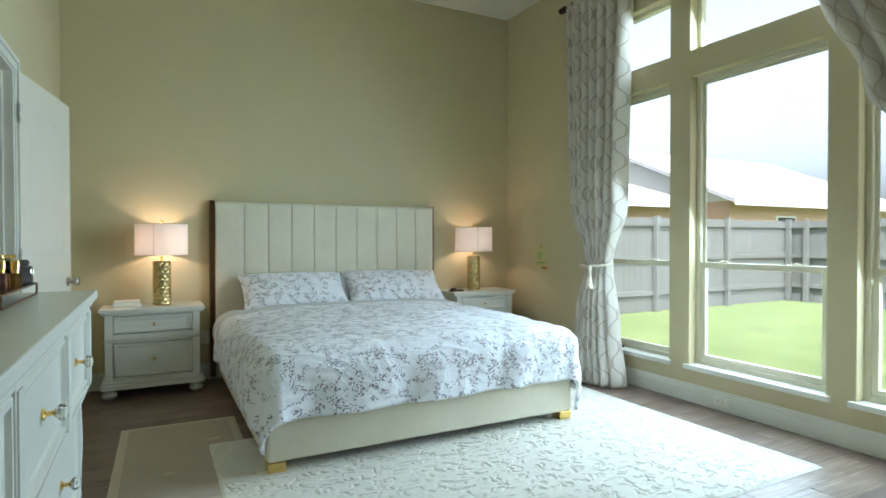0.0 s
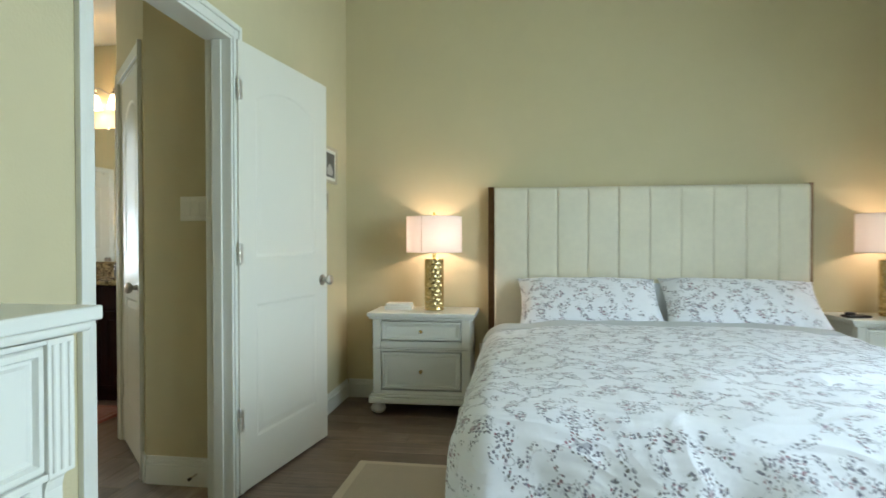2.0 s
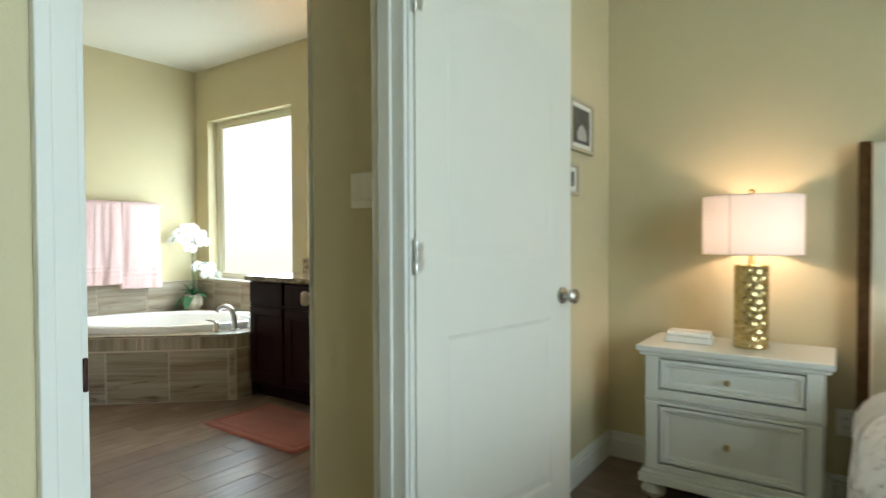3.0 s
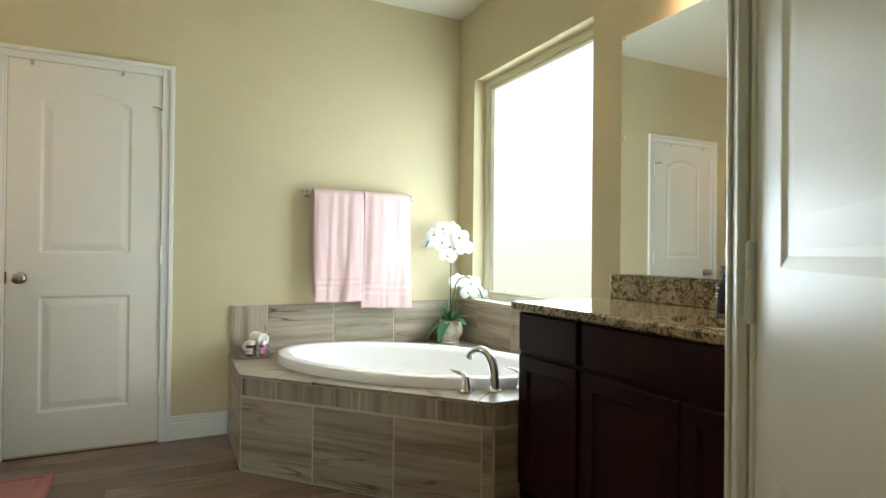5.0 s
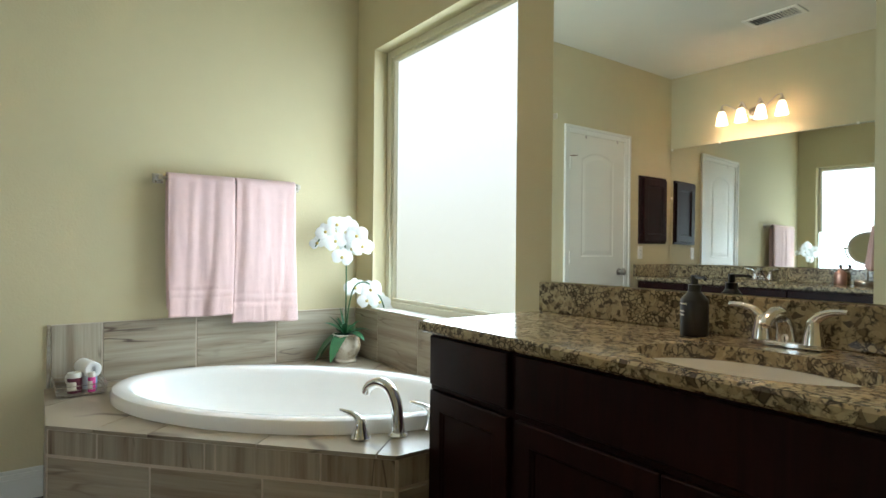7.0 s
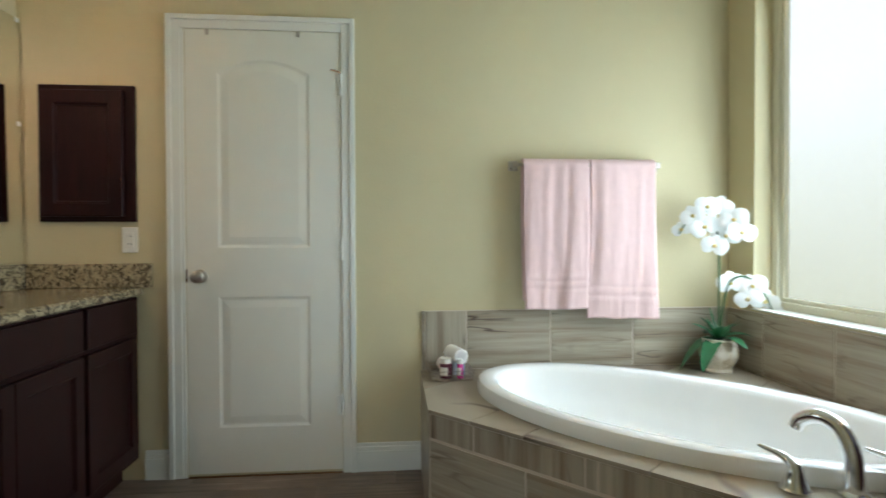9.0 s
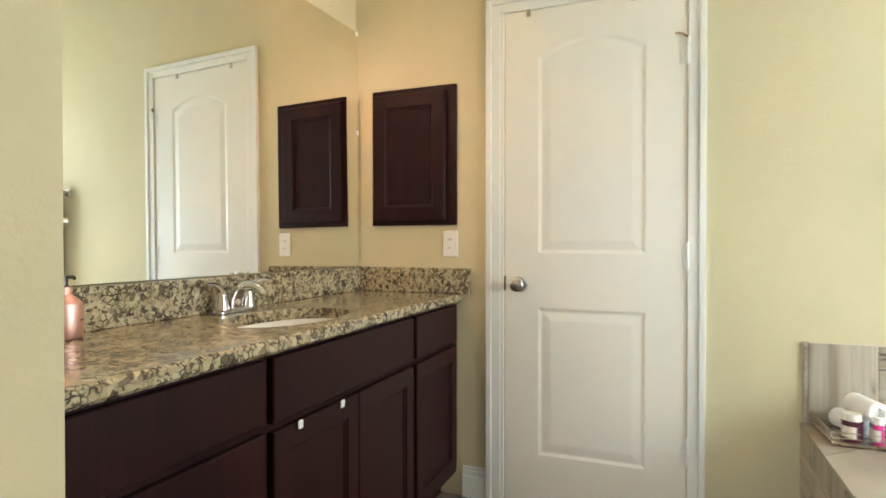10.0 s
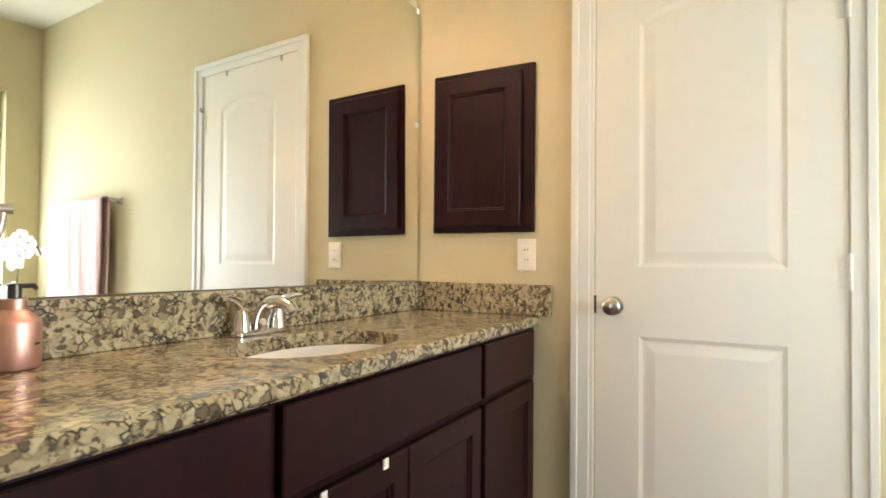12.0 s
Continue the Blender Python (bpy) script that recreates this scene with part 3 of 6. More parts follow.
def bedroom_window(n, y0, y1):
    w = thing("window_%d" % n, "tall single-hung window with a transom above, cream vinyl frames", "window", kind="structure")
    xf0, xf1 = XE + 0.075, XE + 0.13
    for (z0, z1), sash in ((WINZ, True), (TRZ, False)):
        for nm, a, b, c, d in (("frame", y0, y0 + 0.035, z0, z1), ("frame", y1 - 0.035, y1, z0, z1), ("frame", y0 + 0.035, y1 - 0.035, z0, z0 + 0.035), ("frame", y0 + 0.035, y1 - 0.035, z1 - 0.035, z1)):
            board(w, "window_frame", xf0, xf1, a, b, c, d, VINYL, 0.004)
        if sash:
            zm = 1.0
            for a, b, c, d, dx in ((y0 + 0.035, y0 + 0.07, z0 + 0.035, zm + 0.02, 0.0), (y1 - 0.07, y1 - 0.035, z0 + 0.035, zm + 0.02, 0.0), (y0 + 0.07, y1 - 0.07, z0 + 0.035, z0 + 0.075, 0.0), (y0 + 0.07, y1 - 0.07, zm - 0.022, zm + 0.02, 0.0),
                                   (y0 + 0.035, y0 + 0.058, zm + 0.02, z1 - 0.035, 0.02), (y1 - 0.058, y1 - 0.035, zm + 0.02, z1 - 0.035, 0.02), (y0 + 0.058, y1 - 0.058, z1 - 0.06, z1 - 0.035, 0.02)):
                board(w, "sash", xf0 + 0.008 + dx, xf1 - 0.018, a, b, c, d, VINYL, 0.003)
            for yy in (y0 + 0.22, y1 - 0.22):
                part("sash_lock", tube(((xf0 + 0.012, yy - 0.03, zm + 0.024), (xf0 + 0.006, yy, zm + 0.03), (xf0 + 0.012, yy + 0.03, zm + 0.024)), 0.006, 8), VINYL, w, "sash latch")
            panes = ((z0 + 0.075, zm - 0.022, 0.025), (zm + 0.02, z1 - 0.06, 0.04))
        else:
            panes = ((z0 + 0.035, z1 - 0.035, 0.03),)
        for c, d, dx in panes:
            p = part("pane", B(xf0 + dx, xf0 + dx + 0.004, y0 + 0.045, y1 - 0.045, c, d), PANE, w, "clear glass pane")
            p.visible_shadow = False
    part("window_sill", B(XE - 0.035, XE - 0.001, y0 - 0.03, y1 + 0.03, WINZ[0] - 0.03, WINZ[0] + 0.004, 0.004), TRIM, w, "white painted sill")
    part("window_sill", B(XE - 0.001, XE + 0.0745, y0 + 0.001, y1 - 0.001, WINZ[0], WINZ[0] + 0.004, 0.001), TRIM, w, "white painted sill")


for k, (a, b) in enumerate(WINY):
    bedroom_window(k + 1, a, b)

ws_ = thing("window_stop", "small black plastic stop lying on the window sill", "window stop", pose(XE + 0.03, 3.35, WINZ[0] + 0.0042))
part("body", B(-0.02, 0.02, -0.035, 0.035, 0, 0.026, 0.005), BLACK, ws_)
part("tab", B(-0.012, 0.012, 0.036, 0.058, 0, 0.012, 0.003), BLACK, ws_)

# obscured bathroom window
bwin = thing("window_4", "large obscured-glass picture window over the tub", "window", kind="structure")
bx0, bx1, bz0, bz1 = -4.445, -3.262, 0.762, 2.24
for a, b, c, d in ((bx0, bx0 + 0.04, bz0, bz1), (bx1 - 0.04, bx1, bz0, bz1), (bx0 + 0.04, bx1 - 0.04, bz0, bz0 + 0.04), (bx0 + 0.04, bx1 - 0.04, bz1 - 0.04, bz1)):
    board(bwin, "window_frame", a, b, BN + 0.085, BN + 0.135, c, d, VINYL, 0.004)
for a, b, c, d in ((bx0 + 0.04, bx0 + 0.058, bz0 + 0.04, bz1 - 0.04), (bx1 - 0.058, bx1 - 0.04, bz0 + 0.04, bz1 - 0.04), (bx0 + 0.058, bx1 - 0.058, bz0 + 0.04, bz0 + 0.058), (bx0 + 0.058, bx1 - 0.058, bz1 - 0.058, bz1 - 0.04)):
    board(bwin, "glazing_bead", a, b, BN + 0.098, BN + 0.128, c, d, VINYL, 0.003)
fp = part("pane", B(bx0 + 0.05, bx1 - 0.05, BN + 0.115, BN + 0.12, bz0 + 0.05, bz1 - 0.05), FROST, bwin, "obscured glass pane")
fp.visible_shadow = False
part("window_sill", B(bx0 + 0.001, bx1 - 0.001, BN - 0.014, BN + 0.084, bz0 - 0.001, bz0 + 0.006, 0.002), TRIM, bwin, "white window sill")


# ---- bedroom furniture ----
def printed_cotton():
    m = Mat("floral_printed_cotton", srgb(238, 240, 242), 0.85)
    w = m.n("ShaderNodeVectorMath", {0: m.n("ShaderNodeTexNoise", {"Vector": m.co, "Scale": 14.0, "Detail": 2.0}).outputs["Color"], "Scale": 0.035}, operation="SCALE").outputs[0]
    v = m.n("ShaderNodeVectorMath", {0: m.co, 1: w}, operation="ADD").outputs[0]
    leafs = m.n("ShaderNodeTexVoronoi", {"Vector": m.scaled((1.0, 2.1, 1.0), (0.3, 0.5, 0.7), v), "Scale": 80.0})
    blob = m.ramp(leafs.outputs["Distance"], ((0.38, 1.0), (0.47, 0.0)))
    sprig = m.n("ShaderNodeTexVoronoi", {"Vector": m.n("ShaderNodeVectorMath", {0: v, 1: m.n("ShaderNodeVectorMath", {0: m.n("ShaderNodeTexNoise", {"Vector": m.co, "Scale": 24.0, "Detail": 2.0}).outputs["Color"], "Scale": 0.075}, operation="SCALE").outputs[0]}, operation="ADD").outputs[0], "Scale": 13.0, "Randomness": 0.85})
    clump = m.ramp(sprig.outputs["Distance"], ((0.33, 1.0), (0.41, 0.0)))
    band = m.math("ABSOLUTE", m.math("SUBTRACT", m.noise(9.0, 1.5, 0.5, v), 0.5))
    live = m.ramp(m.noise(7.0, 2.0, 0.5, m.scaled((1.0, 1.0, 1.0), (0.4, 1.1, 0.2))), ((0.42, 0.0), (0.47, 1.0)))
    lace = m.math("MULTIPLY", blob, m.math("MULTIPLY", live, m.ramp(band, ((0.044, 1.0), (0.056, 0.0)))))
    stem = m.math("MULTIPLY", live, m.ramp(band, ((0.003, 0.55), (0.008, 0.0))))
    f = m.math("MAXIMUM", m.math("MULTIPLY", blob, clump), m.math("MAXIMUM", lace, stem))
    key = m.n("ShaderNodeSeparateColor", {0: leafs.outputs["Color"]}).outputs[1]
    tone = m.ramp(key, ((0.15, srgb(88, 86, 104)), (0.5, srgb(128, 126, 142)), (0.8, srgb(104, 104, 98)), (0.92, srgb(148, 98, 112))))
    heart = m.math("MULTIPLY", m.ramp(sprig.outputs["Distance"], ((0.13, 0.6), (0.20, 0.0))), m.ramp(m.noise(80.0, 2.0), ((0.4, 0.3), (0.6, 1.0))))
    c = m.mix(m.math("MULTIPLY", f, 0.92), m.vary(srgb(240, 241, 245), 0.02, 5.0), tone)
    c = m.mix(heart, c, srgb(146, 104, 124))
    m.color(c)
    crease = m.ramp(m.math("ABSOLUTE", m.math("SUBTRACT", m.noise(1.0, 2.0, 0.5, m.scaled((3.0, 5.0, 5.0), (0.2, 0.3, 0.6)), 0.6), 0.5)), ((0.0, 1.0), (0.12, 0.0)))
    m.bump(m.math("ADD", m.math("MULTIPLY_ADD", crease, 0.5, m.noise(9.0, 3.0, 0.55)), m.math("MULTIPLY", m.noise(900.0, 1.0), 0.06)), 0.55, 0.022)
    m.b.inputs["Sheen Weight"].default_value = 0.15
    return m.m


PRINT = printed_cotton()
BX0, BX1, BY0, BY1 = 0.53, 2.47, 2.69, 4.93

bed = thing("bed", "cream upholstered king bed with channel-tufted headboard and gold feet", "bed", pose(0, 0, 0))
part("frame", B(BX0, BX1, BY0, BY0 + 0.06, 0.064, 0.36, 0.02, 4), CREAM, bed, "cream upholstered foot rail", True)
part("side_rail", B(BX0, BX0 + 0.06, BY0 + 0.06, BY1, 0.064, 0.36, 0.012, 3), CREAM, bed, "", True)
part("side_rail", B(BX1 - 0.06, BX1, BY0 + 0.06, BY1, 0.064, 0.36, 0.012, 3), CREAM, bed, "", True)
for fx in (BX0 + 0.004, BX1 - 0.094):
    for fy in (BY0 + 0.004, BY1 - 0.2):
        bm = bmesh.new()
        addbox(bm, fx, fx + 0.09, fy, fy + 0.09, 0.012, 0.064, 0.003)
        part("foot", bm, GOLD, bed, "polished gold block foot")
HX0, HX1, HZ = 0.505, 2.553, 1.52
part("headboard_core", B(HX0 + 0.003, HX1 - 0.003, 4.955, 4.995, 0.05, HZ - 0.004, 0.004), CREAM, bed)
edges = [HX0, 0.735] + [0.735 + (2.36 - 0.735) * i / 8 for i in range(1, 9)] + [HX1]
for a, b in zip(edges, edges[1:]):
    def chan(u, v, a=a, b=b):
        s = min(1.0, min(u, 1 - u) * (b - a) / 0.010)
        e = min(1.0, (1 - v) * 1.25 / 0.03)
        bulge = (0.034 + 0.013 * (1 - (1 - s) ** 2) ** 0.5) * (0.3 + 0.7 * (1 - (1 - e) ** 2) ** 0.5) + 0.003 * math.sin(math.pi * u)
        return (a + (b - a) * u, 4.956 - bulge, 0.28 + (HZ - 0.28) * v)
    us = 18
    bm = bmesh.new()
    cols = [0, 0.008, 0.018, 0.03, 0.05, 0.2, 0.35, 0.5, 0.65, 0.8, 0.95, 0.97, 0.982, 0.992, 1]
    rows = [0, 0.3, 0.6, 0.9, 0.97, 0.98, 0.99, 0.996, 1]
    vs = [[bm.verts.new(chan(u, v)) for v in rows] for u in cols]
    for i in range(len(cols) - 1):
        for j in range(len(rows) - 1):
            bm.faces.new((vs[i][j], vs[i + 1][j], vs[i + 1][j + 1], vs[i][j + 1]))
    part("channel", bm, CREAM, bed, "", True)
for a, b in ((0.462, HX0), (HX1, 2.578)):
    part("side_trim", B(a, b, 4.93, 4.998, 0.03, HZ + 0.006, 0.003), BRONZE, bed, "dark bronze metal side trim")
part("mattress", B(BX0 + 0.065, BX1 - 0.065, BY0 + 0.065, BY1 - 0.01, 0.2, 0.575, 0.06, 4), GREYSHEET, bed, "mattress under a pale sheet", True)


def duvet_surface(x0, x1, y0, y1, ztop, left, right, foot, seed):
    def fn(u, v):
        px = x0 - left + (x1 - x0 + left + right) * u
        py = y0 - foot + (y1 - y0 + foot) * v
        dx = max(x0 - px, px - x1, 0.0)
        dy = max(y0 - py, 0.0)
        d = math.hypot(dx, dy)
        wob = noise.noise(Vector((px * 2.2, py * 2.2, seed)))
        r = 0.125
        if d < 1e-6:
            off, drop = 0.0, 0.0
        elif d < r * math.pi / 2:
            off, drop = r * math.sin(d / r), r * (1 - math.cos(d / r))
        else:
            off, drop = r + 0.012 * (d - r * 1.57) , r + d - r * math.pi / 2
        ex = (dx / d if d else 0.0) * (-1 if px < x0 else 1)
        ey = -(dy / d) if d else 0.0
        qx, qy = min(max(px, x0), x1), max(py, y0)
        fold = 0.0
        if drop > 0.06:
            s = px if dy > dx else py
            fold = 0.016 * math.sin(s * 11 + 3.5 * drop + seed + 4.0 * wob) * min(1.0, (drop - 0.06) / 0.2) + 0.012 * noise.noise(Vector((s * 7, drop * 3, seed + 5)))
        crown = 0.030 * max(0.0, 1 - ((qx - (x0 + x1) / 2) / ((x1 - x0) / 2)) ** 4) * min(1.0, (qy - y0) / 0.5)
        z = ztop - drop + (crown + 0.014 * wob + 0.010 * noise.noise(Vector((px * 5, py * 7, seed))) + 0.005 * abs(noise.noise(Vector((px * 11, py * 8, seed + 2))))) * (1 if drop < 0.1 else 0.3)
        return Vector((qx + ex * (off + fold), qy + ey * (off + fold), max(z, 0.03)))
    return fn


bm = grid(duvet_surface(0.60, 2.395, 2.76, 4.36, 0.605, 0.40, 0.47, 0.385, 3.0), 150, 130)
duvet = tagged(obj("duvet", bm, PRINT, smooth=True), "white cotton duvet printed with mauve floral sprays, spread over the bed", "duvet")
_so = duvet.modifiers.new("thickness", "SOLIDIFY")
_so.thickness, _so.offset = 0.022, 1.0
bm = grid(duvet_surface(0.605, 2.375, 4.25, 4.52, 0.612, 0.27, 0.22, 0.0, 8.0), 90, 24)
fold = tagged(obj("folded_sheet", bm, GREYSHEET, smooth=True), "pale grey striped underside of the duvet folded back below the pillows", "sheet")
_so = fold.modifiers.new("thickness", "SOLIDIFY")
_so.thickness, _so.offset = 0.03, 1.0


def pillow(w, h, t, at, label):
    def fn(side):
        def f(u, v):
            a, b = u * 2 - 1, v * 2 - 1
            prof = max(0.0, (1 - abs(a) ** 3.2) * (1 - abs(b) ** 3.0)) ** 0.55
            pinch = 1 - 0.05 * (1 - abs(b) ** 2) * abs(a) ** 4
            pin2 = 1 - 0.08 * (1 - abs(a) ** 2) * abs(b) ** 4
            wob = 0.010 * noise.noise(Vector((a * 2.4, b * 2.4, side * 3.1)))
            return Vector((a * w / 2 * pinch, side * (t / 2 * prof + wob * prof), b * h / 2 * pin2))
        return f
    bm = grid(fn(-1), 36, 24)
    grid(fn(1), 36, 24, bm)
    bmesh.ops.remove_doubles(bm, verts=bm.verts, dist=0.0006)
    return tagged(obj("pillow", bm, PRINT, smooth=True, at=at), label, "pillow", "bed pillows")


pillow(0.90, 0.45, 0.18, pose(1.12, 4.68, 0.748, -50, 0, 1.5), "plump pillow in floral printed cotton leaning on the headboard")
pillow(0.94, 0.45, 0.18, pose(2.045, 4.68, 0.746, -50, 1.0, -2), "plump pillow in floral printed cotton leaning on the headboard")
pillow(0.66, 0.38, 0.13, pose(1.52, 4.80, 0.715, -36), "flat pillow in floral cotton behind the front pair").data.materials[0] = GREYSHEET


def drawer_front(parent, x0, x1, z0, z1, y, mat, deep=0.006, name="drawer"):
    """A drawer front with a moulded frame and a sunk field, facing -y at y."""
    bm = bmesh.new()
    rings = []
    for inset, dy in ((0.0, 0.020), (0.0, -0.006), (0.004, -0.010), (0.014, -0.010), (0.019, -0.001), (0.024, -0.003), (0.034, 0.001)):
        rings.append([bm.verts.new((x, y + dy, z)) for x, z in ((x0 + inset, z0 + inset), (x1 - inset, z0 + inset), (x1 - inset, z1 - inset), (x0 + inset, z1 - inset))])
    for a, b in zip(rings, rings[1:]):
        for i in range(4):
            bm.faces.new((a[i], a[(i + 1) % 4], b[(i + 1) % 4], b[i]))
    bm.faces.new(rings[-1])
    bm.faces.new(rings[0][::-1])
    return part(name, bm, mat, parent)


def glass_knob(parent, x, y, z, s=1.0):
    st = part("knob", lathe(((0.0, 0.0), (0.011, 0.0), (0.011, 0.003), (0.005, 0.006), (0.0045, 0.016), (0.008, 0.020), (0.0, 0.021)), 16), GOLD, parent, "brass and cut-glass knob", True, pose(x, y, z, 90) @ Matrix.Scale(s, 4))
    part("knob_glass", lathe(((0.0, 0.019), (0.009, 0.020), (0.0155, 0.027), (0.0155, 0.032), (0.010, 0.039), (0.0, 0.040)), 10), GLASS, st, "faceted clear glass")


def nightstand(at, label):
    n = thing("nightstand", label, "nightstand", at, "nightstands beside the bed")
    w, d = 0.359, 0.40     # half width of the top, depth; local y from 0 (front) to d
    bm = B(-w, w, 0, d, 0.650, 0.675, 0.004)
    addbox(bm, -w + 0.012, w - 0.012, 0.010, d, 0.632, 0.650, 0.006, 3)
    part("top", bm, FURN, n)
    bw = 0.325
    part("body", B(-bw, bw, 0.060, d - 0.005, 0.10, 0.632, 0.003), FURN, n)
    part("waist", B(-bw - 0.006, bw + 0.006, 0.028, d - 0.008, 0.435, 0.447, 0.004), FURN, n)
    bm = B(-bw - 0.025, bw + 0.025, 0.006, d - 0.002, 0.075, 0.115, 0.006, 3)
    addbox(bm, -bw - 0.014, bw + 0.014, 0.018, d - 0.004, 0.115, 0.135, 0.005, 2)
    part("plinth", bm, FURN, n)
    for sx in (-1, 1):
        part("stile", B(sx * bw - sx * 0.002, sx * 0.2695, 0.020, 0.0598, 0.448, 0.632, 0.003), FURN, n)
        part("stile", B(sx * bw - sx * 0.002, sx * 0.2695, 0.022, 0.0598, 0.136, 0.434, 0.003), FURN, n)
    for za, zb in ((0.6235, 0.632), (0.448, 0.4865), (0.4215, 0.434), (0.136, 0.1615)):
        part("rail", B(-0.2693, 0.2693, 0.0215, 0.0598, za, zb, 0.002), FURN, n)
    drawer_front(n, -0.264, 0.264, 0.494, 0.616, 0.034, FURN)
    drawer_front(n, -0.264, 0.264, 0.169, 0.414, 0.034, FURN)
    glass_knob(n, 0, 0.034, 0.553, 0.8)
    glass_knob(n, 0, 0.034, 0.29, 0.8)
    for sx in (-1, 1):
        for fy in (0.06, d - 0.06):
            part("bun_foot", lathe(((0.0, 0.0), (0.024, 0.0), (0.045, 0.015), (0.052, 0.033), (0.045, 0.050), (0.030, 0.060), (0.026, 0.066), (0.034, 0.076), (0.0, 0.076)), 24), FURN, n, "", True, pose(sx * (bw - 0.03), fy, 0))
    return n


nightstand(pose(0.036, 4.59, 0), "white painted two-drawer nightstand with bun feet beside the bed")
nightstand(pose(2.992, 4.59, 0), "white painted two-drawer nightstand with bun feet near the window wall")


def table_lamp(at, label):
    l = thing("table_lamp", label, "lamp", at, "bedside lamps")
    # hammered relief in staggered rows
    def body(u, v):
        a = 2 * math.pi * u
        z = 0.006 + 0.34 * v
        row = v * 11
        k = u * 16 + 0.5 * (int(row) % 2)
        d = math.hypot((k % 1.0) - 0.5, (row % 1.0) - 0.5)
        r = 0.066 - 0.0042 * max(0.0, 1 - (d / 0.52) ** 2)
        return (r * math.cos(a), r * math.sin(a), z)
    bm = grid(body, 128, 88, wrap=True)
    part("body", bm, HAMMER, l, "hammered gold metal cylinder", True)
    part("base", lathe(((0.0, 0.0), (0.066, 0.0), (0.067, 0.006), (0.05, 0.008), (0.0, 0.008)), 40), HAMMER, l, "", True)
    part("cap", lathe(((0.0, 0.344), (0.066, 0.344), (0.066, 0.349), (0.02, 0.352), (0.011, 0.356), (0.009, 0.40), (0.0, 0.40)), 40), GOLD, l, "", True)
    bm = bmesh.new()
    n = 64
    R = 0.19
    rings = [[bm.verts.new((r * math.cos(2 * math.pi * i / n), r * math.sin(2 * math.pi * i / n), z)) for i in range(n)] for r, z in ((R, 0.395), (R, 0.637), (R - 0.003, 0.637), (R - 0.003, 0.395))]
    for a, b in zip(rings, rings[1:] + rings[:1]):
        for i in range(n):
            bm.faces.new((a[i], a[(i + 1) % n], b[(i + 1) % n], b[i]))
    sh = part("shade", bm, SHADE, l, "white linen drum shade, lit from within", True)
    part("seam", grid(lambda u, v: ((R + 0.0012) * math.cos(radians(252 + 1.2 * u)), (R + 0.0012) * math.sin(radians(252 + 1.2 * u)), 0.395 + 0.242 * v), 2, 1), fabric("shade_seam", srgb(190, 176, 160)), sh)
    for zz in (0.396, 0.636):
        part("rim", tube([(R * math.cos(2 * math.pi * i / 48), R * math.sin(2 * math.pi * i / 48), zz) for i in range(48)], 0.0025, 6, closed=True), SHADE, sh, "", True)
    part("harp", tube([(0.05 * math.cos(a), 0, 0.49 + 0.14 * math.sin(a)) for a in [math.pi * i / 16 for i in range(17)]], 0.002, 6), GOLD, l)
    part("finial", lathe(((0.0, 0.628), (0.006, 0.63), (0.004, 0.645), (0.010, 0.652), (0.012, 0.660), (0.008, 0.668), (0.0, 0.670)), 20), GOLD, l, "gold ball finial", True)
    return l


table_lamp(pose(0.098, 4.80, 0.677), "bedside lamp with hammered gold base and white drum shade, lit")
table_lamp(pose(2.968, 4.80, 0.677), "bedside lamp with hammered gold base and white drum shade, lit")

# box of tissues / slim white boxes on the first nightstand, a phone dock on the other
bx = thing("white_box", "flat white box lying on the nightstand", "box", pose(-0.145, 4.80, 0.6765, 0, 0, 3))
part("box", B(-0.095, 0.095, -0.06, 0.06, 0, 0.026, 0.004), WHITEPLASTIC, bx)
part("lid", B(-0.088, 0.088, -0.054, 0.054, 0.0265, 0.046, 0.005), WHITEPLASTIC, bx)
rem = thing("clock_radio", "small black gadget lying on the nightstand", "gadget", pose(2.72, 4.72, 0.6765, 0, 0, 8))
part("body", B(-0.07, 0.07, -0.04, 0.04, 0, 0.014, 0.005), BLACK, rem)
part("puck", lathe(((0, 0.014), (0.03, 0.014), (0.03, 0.026), (0.024, 0.032), (0, 0.033)), 24), BLACK, rem, "", True, pose(-0.035, 0, 0))


